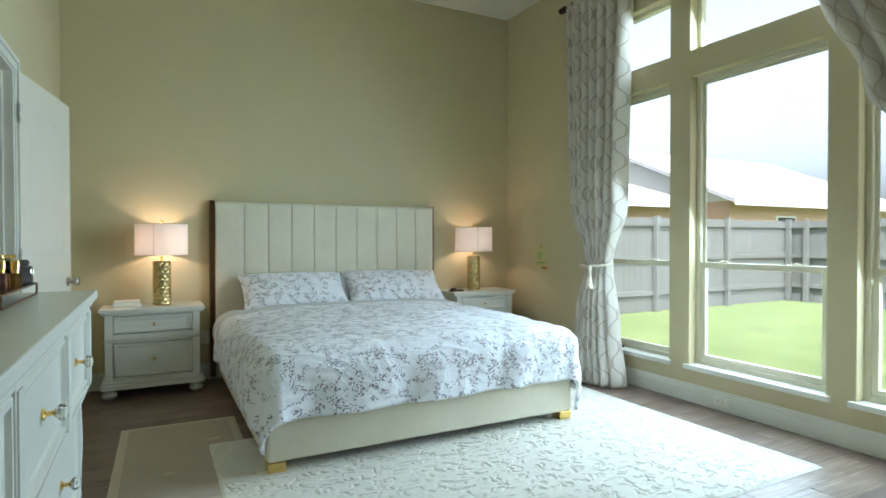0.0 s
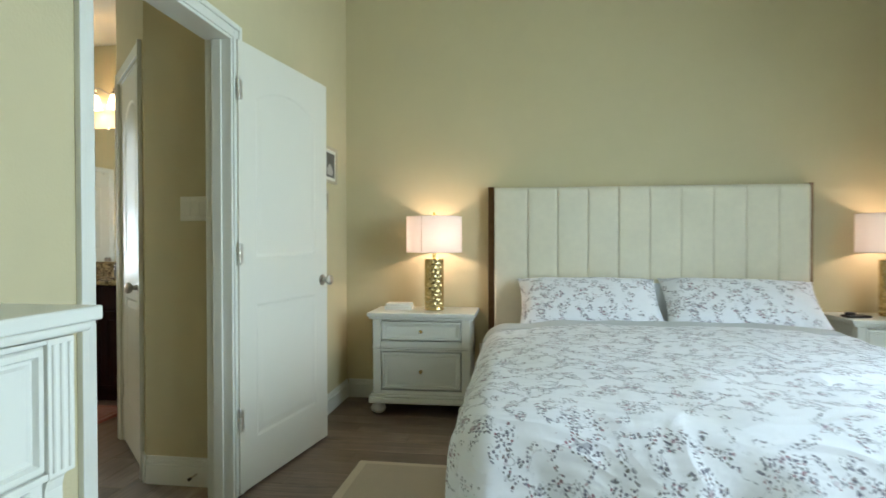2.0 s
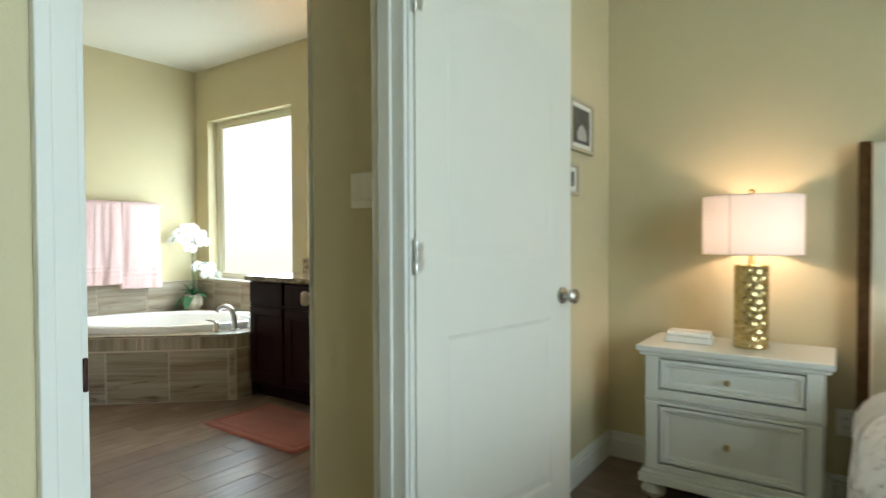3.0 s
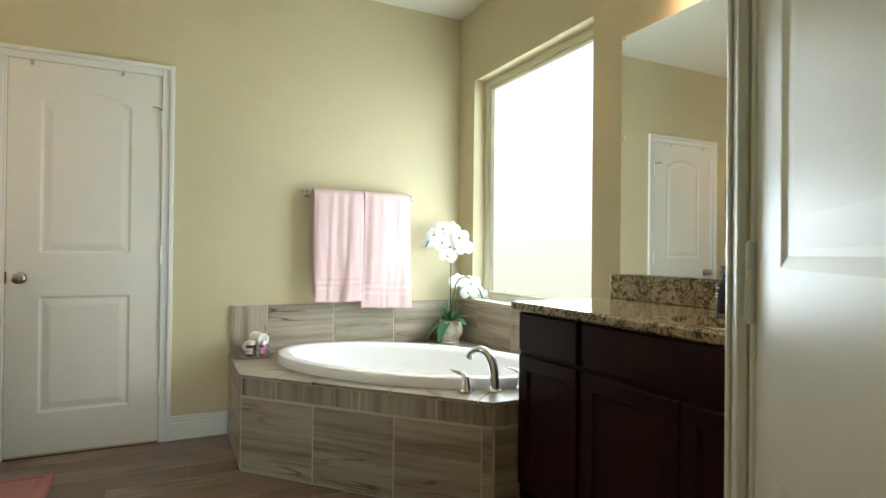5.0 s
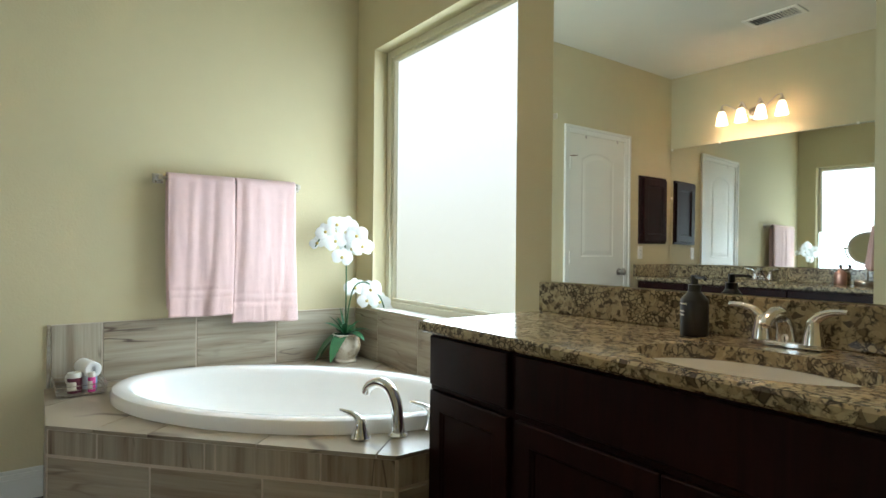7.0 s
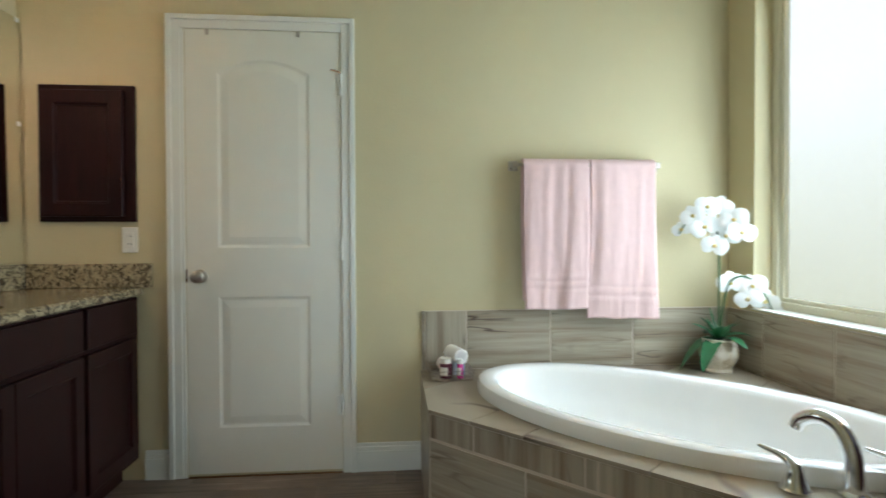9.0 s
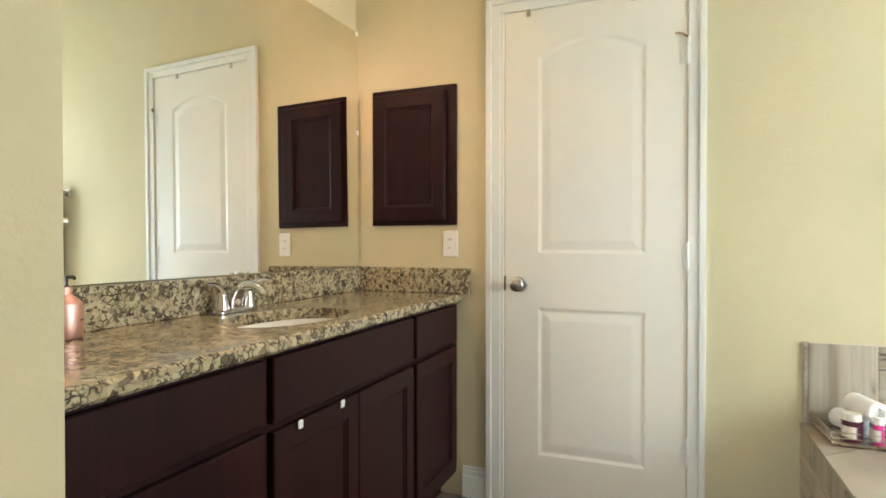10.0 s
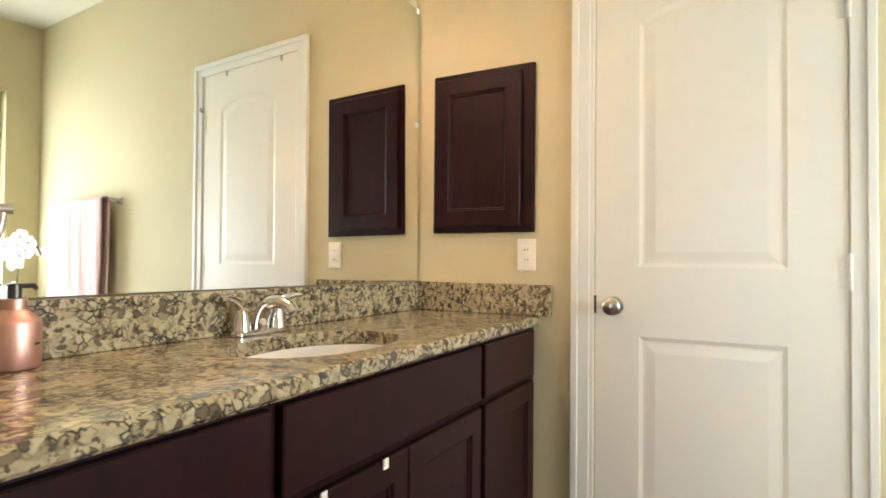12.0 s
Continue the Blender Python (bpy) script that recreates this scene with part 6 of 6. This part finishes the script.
s1 = [Vector((0, 0, 0.14)), Vector((0.002, 0.0, 0.35)), Vector((0.0, 0.0, 0.55)), Vector((-0.01, -0.01, 0.68)), -RIGHT * 0.05 + Vector((0, 0, 0.745)), -RIGHT * 0.12 + Vector((0, 0, 0.72)), -RIGHT * 0.17 + Vector((0, 0, 0.64))]
s2 = [Vector((0.01, 0.0, 0.14)), Vector((0.015, 0.01, 0.30)), RIGHT * 0.05 + Vector((0, 0, 0.42)), RIGHT * 0.12 + Vector((0, 0, 0.44)), RIGHT * 0.19 + Vector((0, 0, 0.36)), RIGHT * 0.22 + Vector((0, 0, 0.28))]
part("stem", bent(s1, [0.004] * len(s1), 8), STEM, orc, "", True)
part("stem", bent(s2, [0.004] * len(s2), 8), STEM, orc, "", True)
FACE = Vector((0.86, -0.48, 0.05)).normalized()


def bloom(p, size, turn, lean):
    size *= 1.16
    t0 = Vector((0, 0, 1))
    f = (FACE + Vector((lean * 0.5, lean * 0.4, lean * 0.3))).normalized()
    s = f.cross(t0).normalized()
    u = s.cross(f)
    bm = bmesh.new()
    for k, (ang, L, W) in enumerate(((90, 0.9, 0.75), (210, 0.9, 0.7), (330, 0.9, 0.7), (168, 1.0, 1.15), (12, 1.0, 1.15))):
        a = radians(ang + turn)
        d = s * math.cos(a) + u * math.sin(a)
        q = f.cross(d)
        def fn(i, j, d=d, q=q, L=L, W=W, k=k):
            w = size * W * 0.5 * math.sin(math.pi * (0.06 + 0.90 * i)) ** 0.6 * (j - 0.5) * 2
            return p + d * size * L * i + q * w + f * (0.006 * (k > 2) + 0.25 * size * (i * (1 - i)) - 0.12 * abs(w))
        grid(fn, 7, 4, bm)
    ob = part("bloom", bm, PETAL, orc, "white orchid bloom", True)
    part("lip", lathe(((0, 0), (0.007, 0.004), (0.009, 0.012), (0.0, 0.02)), 10), YELLOW, ob, "", True, Matrix.Translation(p) @ f.to_track_quat("Z", "Y").to_matrix().to_4x4())


for dx, z, sz in ((0.06, 0.70, 0.058), (0.00, 0.76, 0.056), (0.03, 0.63, 0.06), (-0.06, 0.67, 0.058), (-0.05, 0.76, 0.05), (-0.11, 0.72, 0.05), (-0.02, 0.58, 0.052), (0.09, 0.64, 0.055), (-0.16, 0.66, 0.038)):
    bloom(RIGHT * dx + FACE * rnd.uniform(-0.03, 0.04) + Vector((0, 0, z)), sz, rnd.uniform(-25, 25), rnd.uniform(-0.3, 0.3))
for dx, z, sz in ((0.05, 0.41, 0.056), (0.14, 0.40, 0.056), (0.19, 0.33, 0.054), (0.22, 0.27, 0.048), (0.12, 0.34, 0.05)):
    bloom(RIGHT * dx + FACE * rnd.uniform(-0.02, 0.04) + Vector((0, 0, z)), sz, rnd.uniform(-25, 25), rnd.uniform(-0.3, 0.3))

# basket of toiletries on the deck
bk = thing("bath_caddy", "small metal basket on the tub deck", "basket", pose(-4.52, 3.735, DECK + 0.0005, 0, 0, 2))
part("tray", B(-0.105, 0.105, -0.085, 0.085, 0.004, 0.008), NICKEL, bk)
for hh in (0.012, 0.028, 0.045):
    k = 1 + hh * 1.2
    part("rim", tube([(0.107 * k * sx, 0.087 * k * sy, hh) for sx, sy in ((-1, -1), (1, -1), (1, 1), (-1, 1))], 0.0028, 6, closed=True), NICKEL, bk)
for k in range(14):
    a = -0.1 + 0.2 * (k % 7) / 6
    s = -1 if k < 7 else 1
    part("wire", tube(((a, s * 0.087, 0.006), (a, s * 0.092, 0.045)), 0.002, 6), NICKEL, bk)
WHITETERRY = fabric("white_terry", srgb(244, 242, 238), 0.95, 400.0, 0.02, 0.8)
def roll(p, L, r, rz, label):
    bm = bmesh.new()
    for k in range(3):
        tube([(x, 0, 0) for x in (-L / 2, -L / 2 + 0.004, L / 2 - 0.004, L / 2)], [r * (1 - 0.3 * k) * q for q in (0.86, 1, 1, 0.86)], 20, bm)
    return tagged(obj("rolled_washcloth", bm, WHITETERRY, smooth=True, at=pose(*p, 0, 0, rz)), label, "washcloth", "rolled washcloths")
roll((-4.56, 3.735, DECK + 0.040), 0.13, 0.031, 22, "rolled white washcloth lying in the basket")
roll((-4.515, 3.765, DECK + 0.100), 0.135, 0.034, 14, "rolled white washcloth lying on top of another")
PLUM = plain("plum_plastic", srgb(92, 40, 58), 0.3)
MAGENTA = plain("magenta_plastic", srgb(206, 60, 140), 0.3)
def jar(p, r, h, mat, cap, nm, label):
    j = thing(nm, label, nm.split("_")[-1], pose(*p))
    part("body", lathe(((0, 0), (r * 0.95, 0), (r, 0.003), (r, h * 0.72), (r * 0.9, h * 0.75), (0, h * 0.75)), 24), mat, j, "", True)
    part("cap", lathe(((0, h * 0.75), (r * 0.96, h * 0.75), (r * 0.96, h), (0, h)), 24), cap, j, "", True)
    part("paper_label", grid(lambda u, v: ((r + 0.0005) * math.cos(radians(-90 + 100 * u)), (r + 0.0005) * math.sin(radians(-90 + 100 * u)), h * (0.15 + 0.42 * v)), 10, 1), WHITEPLASTIC, j)
    return j
jar((-4.465, 3.715, DECK + 0.009), 0.028, 0.085, PLUM, WHITEPLASTIC, "cosmetic_jar", "plum-coloured cosmetic jar in the basket")
jar((-4.44, 3.775, DECK + 0.009), 0.014, 0.085, MAGENTA, WHITEPLASTIC, "lotion_bottle", "small magenta bottle in the basket")
jar((-4.475, 3.78, DECK + 0.009), 0.018, 0.08, plain("blue_plastic", srgb(120, 160, 190), 0.3), WHITEPLASTIC, "lotion_bottle", "small pale blue bottle in the basket")

# ---- small things in the bedroom ----
def framed(y0, y1, z0, z1, label, dark):
    p = thing("picture_frame", label, "picture", pose(XW, 0, 0), "framed pictures")
    fw = 0.018
    FR = paint("frame_champagne", srgb(188, 176, 148), 0.4)
    for a, b, c, d in ((y0, y0 + fw, z0, z1), (y1 - fw, y1, z0, z1), (y0 + fw, y1 - fw, z0, z0 + fw), (y0 + fw, y1 - fw, z1 - fw, z1)):
        part("frame", B(0.001, 0.022, a, b, c, d, 0.004), FR, p)
    part("mat", B(0.001, 0.010, y0 + fw, y1 - fw, z0 + fw, z1 - fw), WHITEPLASTIC, p)
    m = 0.022
    part("print", B(0.0105, 0.0115, y0 + fw + m, y1 - fw - m, z0 + fw + m, z1 - fw - m), dark, p, "dark toned print")
    return p
DARKPRINT = plain("dark_print", srgb(84, 82, 78), 0.4, 0.4)
pf = framed(4.455, 4.735, 1.535, 1.775, "small framed dark print on the wall behind the door", DARKPRINT)
part("pale_shape", lathe(((0, 0.0), (0.05, 0.0), (0.06, 0.03), (0.03, 0.06), (0.0, 0.075)), 20), plain("pale_print", srgb(190, 186, 180), 0.5), pf, "", False, pose(0.0118, 4.60, 1.59) @ Matrix.Diagonal((0.01, 1, 1, 1)))
framed(4.432, 4.552, 1.333, 1.478, "tiny framed print on the wall behind the door", DARKPRINT)
PAPER = plain("yellowed_paper", srgb(206, 200, 140), 0.8, 0.06)
pp = thing("child_drawing", "yellowish paper drawing taped to the wall", "drawing", pose(XE, 4.39, 1.0))
def curl(u, v):
    return (-0.002 - 0.008 * (1 - v) ** 2 * abs(u - 0.5), -0.112 + 0.224 * u, -0.115 + 0.24 * v)
part("paper", grid(curl, 12, 12), PAPER, pp)
part("tape", B(-0.004, -0.0025, -0.015, 0.02, 0.11, 0.135), plain("tape", srgb(180, 170, 120), 0.4), pp)
for a, b, c, d, col in ((-0.06, 0.07, -0.05, -0.035, (150, 170, 110)), (-0.02, 0.06, 0.0, 0.07, (176, 190, 120)), (-0.1, -0.02, -0.105, -0.08, (190, 110, 90))):
    part("scribble", B(-0.0085, -0.0075, a, b, c, d), plain("crayon", srgb(*col), 0.8, 0.2), pp)

TX = pose(-0.385, 1.47, 1.0205, 0, 0, 90)
ty = thing("perfume_stand", "two-tier bronze wire stand with smoked shelves on the dresser", "stand", TX)
SMOKED = plain("smoked_shelf", (0.05, 0.035, 0.03), 0.12)
for a, b, z in ((-0.065, 0.40, 0.034), (-0.40, -0.07, 0.070)):
    part("shelf", B(a, b, -0.105, 0.105, z - 0.003, z, 0.001), SMOKED, ty)
    part("shelf_rim", tube(((a, -0.106, z), (b, -0.106, z), (b, 0.106, z), (a, 0.106, z)), 0.0028, 8, closed=True), BRONZE, ty, "", True)
    for yy in (-0.106, 0.106):
        part("leg", tube(((a + 0.01, yy, z), (a + 0.008, yy, 0.006), (a + 0.014, yy, 0.003), (b - 0.008, yy, 0.003), (b - 0.002, yy, 0.007), (b - 0.001, yy, z)), 0.0028, 8), BRONZE, ty, "bent wire leg", True)


def liquid(name, c):
    m = Mat(name, c, 0.05)
    m.b.inputs["Transmission Weight"].default_value = 0.85
    m.b.inputs["IOR"].default_value = 1.4
    return m.m


AMBER, ROSEQ, CLEARQ = liquid("amber_perfume", (0.62, 0.33, 0.10)), liquid("rose_perfume", (0.75, 0.42, 0.40)), liquid("pale_perfume", (0.85, 0.80, 0.72))


def perfume(x, y, w, d, h, cap, mat, capmat, label, rz, z, rnd_=False):
    p = thing("perfume_bottle", label, "perfume bottle", TX @ pose(x, y, z, 0, 0, rz), "perfume bottles")
    if rnd_:
        part("bottle", lathe(((0, 0), (w * 0.42, 0), (w * 0.5, h * 0.2), (w * 0.5, h * 0.6), (w * 0.3, h * 0.9), (w * 0.16, h), (0, h)), 24), mat, p, "", True)
    else:
        part("bottle", B(-w / 2, w / 2, -d / 2, d / 2, 0, h, 0.004, 3), mat, p, "", True)
    part("neck", lathe(((0, h), (0.009, h), (0.009, h + 0.008), (0, h + 0.008)), 16), GOLD, p, "", True)
    part("cap", lathe(((0, h + 0.008), (cap, h + 0.008), (cap, h + 0.03), (cap * 0.9, h + 0.034), (0, h + 0.034)), 20), capmat, p, "", True)
    return p


LOW, UP = 0.0345, 0.0705
jr = thing("cosmetic_jar", "small silver cosmetic jar on the stand", "jar", TX @ pose(0.150, -0.045, LOW) @ Matrix.Scale(0.70, 4))
part("body", lathe(((0, 0), (0.02, 0), (0.026, 0.008), (0.028, 0.026), (0, 0.027)), 24), CHROME, jr, "", True)
part("lid", lathe(((0, 0.027), (0.029, 0.027), (0.029, 0.038), (0, 0.04)), 24), CHROME, jr, "", True)
perfume(0.188, -0.060, 0.030, 0.028, 0.042, 0.012, ROSEQ, GOLD, "small red perfume bottle with a gold cap", 0, LOW)
perfume(0.205, -0.088, 0.030, 0.028, 0.040, 0.011, AMBER, GOLD, "small amber perfume bottle with a gold cap", 12, LOW)
perfume(0.212, -0.018, 0.030, 0.030, 0.085, 0.008, CLEARQ, WHITEPLASTIC, "clear serum bottle with a white dropper cap", 5, LOW)
perfume(0.265, -0.030, 0.046, 0.030, 0.108, 0.014, AMBER, BLACK, "square amber perfume bottle with a black cap", 8, LOW)
perfume(0.180, -0.020, 0.020, 0.020, 0.05, 0.008, CLEARQ, BLACK, "slim dark bottle with a black cap", 0, LOW)
perfume(-0.112, -0.062, 0.066, 0.045, 0.068, 0.012, ROSEQ, BLACK, "round rose-coloured perfume bottle with a black cap", 0, UP, True)
perfume(0.150, 0.000, 0.045, 0.030, 0.105, 0.014, ROSEQ, CLEARQ, "tall rose perfume bottle with a clear cap", 5, LOW)
perfume(0.105, -0.030, 0.045, 0.03, 0.115, 0.018, CLEARQ, CLEARQ, "faceted clear perfume bottle", -12, LOW)
perfume(0.095, 0.030, 0.050, 0.035, 0.175, 0.014, AMBER, ROSE, "tall amber perfume bottle with a copper cap", 10, LOW)
perfume(-0.230, -0.04, 0.060, 0.035, 0.095, 0.016, CLEARQ, GOLD, "pale perfume bottle with a gold cap", -5, UP)
perfume(-0.220, 0.05, 0.055, 0.035, 0.11, 0.016, AMBER, BLACK, "tall amber perfume bottle with a black cap", 6, UP)
perfume(-0.310, -0.03, 0.055, 0.035, 0.085, 0.016, ROSEQ, GOLD, "rose perfume bottle with a gold cap", 0, UP)
perfume(-0.320, 0.05, 0.06, 0.035, 0.10, 0.018, CLEARQ, BLACK, "pale perfume bottle with a black cap", 0, UP)
bb = thing("jewellery_case", "quilted black jewellery case with a ring clasp on the stand", "jewellery case", TX @ pose(0.338, -0.045, LOW + 0.0005, 0, 0, -14))
part("box", B(-0.055, 0.055, -0.045, 0.045, 0, 0.052, 0.006, 3), BLACK, bb, "", True)
part("flap", B(-0.058, 0.030, -0.048, 0.046, 0.0525, 0.072, 0.009, 4), BLACK, bb, "", True)
part("clasp", tube([(0.035 + 0.008 * math.cos(2 * math.pi * i / 20), -0.048, 0.035 + 0.010 * math.sin(2 * math.pi * i / 20)) for i in range(20)], 0.0025, 6, closed=True), CHROME, bb, "silver ring clasp", True)
part("gold_bar", B(-0.03, 0.05, -0.005, 0.03, 0.0725, 0.086, 0.004), GOLD, bb, "gold metal bar on the case")

# ---- outside ----
def lawn():
    m = Mat("lawn", (0.10, 0.2, 0.04), 0.9)
    f = m.math("MULTIPLY_ADD", m.noise(1.2, 5.0), 0.6, m.math("MULTIPLY", m.noise(45.0, 3.0), 0.4))
    m.color(m.ramp(f, ((0.3, (0.12, 0.17, 0.045)), (0.7, (0.24, 0.29, 0.10)))))
    m.bump(m.noise(120.0, 3.0), 1.0, 0.03)
    return m.m


def grey_board():
    m = Mat("weathered_fence_wood", (0.3, 0.28, 0.25), 0.85)
    g = m.noise(1.0, 5.0, 0.6, m.scaled((25.0, 25.0, 1.5)), 0.5)
    c = m.ramp(g, ((0.3, (0.13, 0.135, 0.125)), (0.7, (0.20, 0.205, 0.19))))
    m.color(m.mix(m.math("MULTIPLY", m.rand(), 0.4), c, (0.13, 0.125, 0.105)))
    m.bump(g, 0.4, 0.004)
    return m.m


bm = bmesh.new()
vs = [bm.verts.new(p) for p in ((-600, -600, -0.16), (600, -600, -0.16), (600, 600, -0.16), (-600, 600, -0.16))]
bm.faces.new(vs)
tagged(obj("ground", bm, lawn()), "sunlit green lawn", "ground", kind="structure")
FENCE = grey_board()
fn_ = thing("fence", "weathered grey wooden privacy fence round the lawn", "fence", pose(0, 0, -0.16))
me = None
bmh = 1.76
bd = B(-0.0705, 0.0705, -0.009, 0.009, 0, bmh, 0.002, 1)
base_board = part("board", bd, FENCE, fn_, at=pose(4.2, 7.4, 0))
for k in range(1, 60):
    o = new("board", base_board.data)
    o.parent = fn_
    o.matrix_basis = pose(4.2 + 0.142 * k, 7.4, rnd.uniform(-0.015, 0.01), 0, 0, rnd.uniform(-0.6, 0.6))
for k in range(90):
    o = new("board", base_board.data)
    o.parent = fn_
    o.matrix_basis = pose(12.66, 7.3 - 0.142 * k, rnd.uniform(-0.015, 0.01), 0, 0, 90 + rnd.uniform(-0.6, 0.6))
for z in (0.35, 1.0, 1.65):
    part("rail", B(4.1, 12.6, 7.36, 7.39, z - 0.045, z + 0.045, 0.003), FENCE, fn_)
    part("rail", B(12.60, 12.645, -5.4, 7.35, z - 0.045, z + 0.045, 0.003), FENCE, fn_)
for k in range(5):
    part("post", B(4.3 + 2.05 * k, 4.39 + 2.05 * k, 7.27, 7.36, 0, 1.8, 0.004), FENCE, fn_)
for k in range(6):
    part("post", B(12.51, 12.60, 6.9 - 2.4 * k, 6.99 - 2.4 * k, 0, 1.8, 0.004), FENCE, fn_)
ROOF = plain("asphalt_shingles", (0.30, 0.295, 0.29), 0.9, 0.2)
SIDING = plain("pale_lap_siding", srgb(206, 206, 200), 0.7, 0.05)
BRICK = plain("beige_brick", srgb(178, 150, 126), 0.85, 0.15)


def house(x0, x1, y0, y1, eave, ridge, label, gable_wall):
    h = thing("neighbour_house", label, "house", pose(0, 0, -0.16), "neighbouring houses")
    part("wall", B(x0, x1, y0, y1, 0, eave), BRICK, h)
    ym = (y0 + y1) / 2
    for s, ya in ((-1, y0 - 0.45), (1, y1 + 0.45)):
        bm = bmesh.new()
        a = [bm.verts.new(p) for p in ((x0 - 0.4, ya, eave - 0.1), (x1 + 0.4, ya, eave - 0.1), (x1 + 0.4, ym, ridge), (x0 - 0.4, ym, ridge))]
        b = [bm.verts.new((v.co.x, v.co.y, v.co.z + 0.12)) for v in a]
        bm.faces.new(a)
        bm.faces.new(b)
        for i in range(4):
            bm.faces.new((a[i], a[(i + 1) % 4], b[(i + 1) % 4], b[i]))
        part("roof", bm, ROOF, h, "grey shingle roof slope")
    for xx in (x0, x1):
        bm = bmesh.new()
        t = [[bm.verts.new((xx + dx, y, z)) for y, z in ((y0, eave), (y1, eave), (ym, ridge - 0.05))] for dx in (-0.05, 0.05)]
        bm.faces.new(t[0])
        bm.faces.new(t[1])
        for i in range(3):
            bm.faces.new((t[0][i], t[0][(i + 1) % 3], t[1][(i + 1) % 3], t[1][i]))
        part("gable", bm, SIDING, h, "pale lap siding gable")
    part("fascia", B(x0 - 0.4, x1 + 0.4, y0 - 0.50, y0 - 0.452, eave - 0.16, eave + 0.06), SIDING, h)
    for k in range(2):
        wx = x0 + (x1 - x0) * (0.3 + 0.4 * k)
        w = part("window", B(wx - 0.5, wx + 0.5, y0 - 0.03, y0 + 0.02, 1.0, 2.1), SIDING, h)
        part("pane", B(wx - 0.44, wx + 0.44, y0 - 0.04, y0 - 0.031, 1.06, 2.04), BLACK, w)
    for k in range(2):
        part("vent_pipe", tube(((x0 + 2.2 + 0.9 * k, ym - 1.4, eave + 1.0), (x0 + 2.2 + 0.9 * k, ym - 1.4, eave + 1.9 + 0.15 * k)), 0.06, 12), BRONZE, h, "dark roof vent pipe")
    return h


house(2.0, 13.2, 11.0, 19.5, 2.4, 3.7, "neighbouring house with a pale sunlit shingle roof", 0)
house(15.0, 24.0, 10.5, 20.0, 2.5, 4.6, "neighbouring house with a shingle roof and siding gable", 0)

# added glowing board behind the obscured bathroom pane, standing in for outdoor daylight
def graded_glow():
    m = Mat("glowing_backdrop", (1, 1, 1), 1.0)
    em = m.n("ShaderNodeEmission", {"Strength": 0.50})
    # daylight gradient put into the emission colour: dull cream low, near white high
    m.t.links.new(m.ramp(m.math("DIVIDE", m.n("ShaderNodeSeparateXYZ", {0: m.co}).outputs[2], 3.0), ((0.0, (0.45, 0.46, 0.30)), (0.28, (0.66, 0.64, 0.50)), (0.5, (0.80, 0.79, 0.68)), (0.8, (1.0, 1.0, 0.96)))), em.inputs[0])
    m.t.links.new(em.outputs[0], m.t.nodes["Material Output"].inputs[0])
    return m.m


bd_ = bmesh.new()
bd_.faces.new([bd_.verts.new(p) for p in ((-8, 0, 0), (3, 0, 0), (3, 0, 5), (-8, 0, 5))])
tagged(obj("backdrop", bd_, graded_glow(), at=pose(0, BN + 1.6, -0.159)), "added glowing board behind the obscured window, dull cream below and white above", "backdrop", kind="structure")

# ---- floor tiles ----
def plank_mesh(w, l):
    bm = B(-l / 2, l / 2, -w / 2, w / 2, -0.0032, 0.0, 0.0012, 1)
    me = bpy.data.meshes.new("plank")
    bm.to_mesh(me)
    bm.free()
    me.materials.append(PLANK)
    return me


PW, PL, GAP = 0.152, 0.912, 0.003
meshes = {}


def lay(x0, x1, y0, y1, along_x):
    """Planks in a running third bond over the rectangle."""
    rows, n = [], 0
    u0, u1, v0, v1 = (x0, x1, y0, y1) if along_x else (y0, y1, x0, x1)
    v = v0
    r = 0
    while v < v1 - 0.01:
        w = min(PW, v1 - v)
        u = u0 - PL * ((r * 0.37 + 0.2) % 1.0)
        while u < u1 - 0.01:
            a, b = max(u, u0), min(u + PL, u1)
            if b - a > 0.02:
                key = (round(w - GAP, 3), round(b - a - GAP, 3))
                if key not in meshes:
                    meshes[key] = plank_mesh(*key)
                o = new("plank", meshes[key])
                o.parent = FLOOR
                cu, cv_ = (a + b) / 2, v + w / 2
                o.matrix_basis = pose(cu, cv_, 0) if along_x else pose(cv_, cu, 0, 0, 0, 90)
            u += PL
        v += PW
        r += 1


lay(-0.60, XE, -0.45, YN, True)
lay(BW, -0.675, BS, BN, False)
for a, b in ((2.45, 3.43),):
    o = part("plank", B(-0.672, -0.603, a, b, -0.0032, 0.0, 0.001, 1), PLANK, FLOOR, "threshold tile")
part("plank", B(-0.60, XE, YS, -0.452, -0.0032, 0.0, 0.001, 1), PLANK, FLOOR)
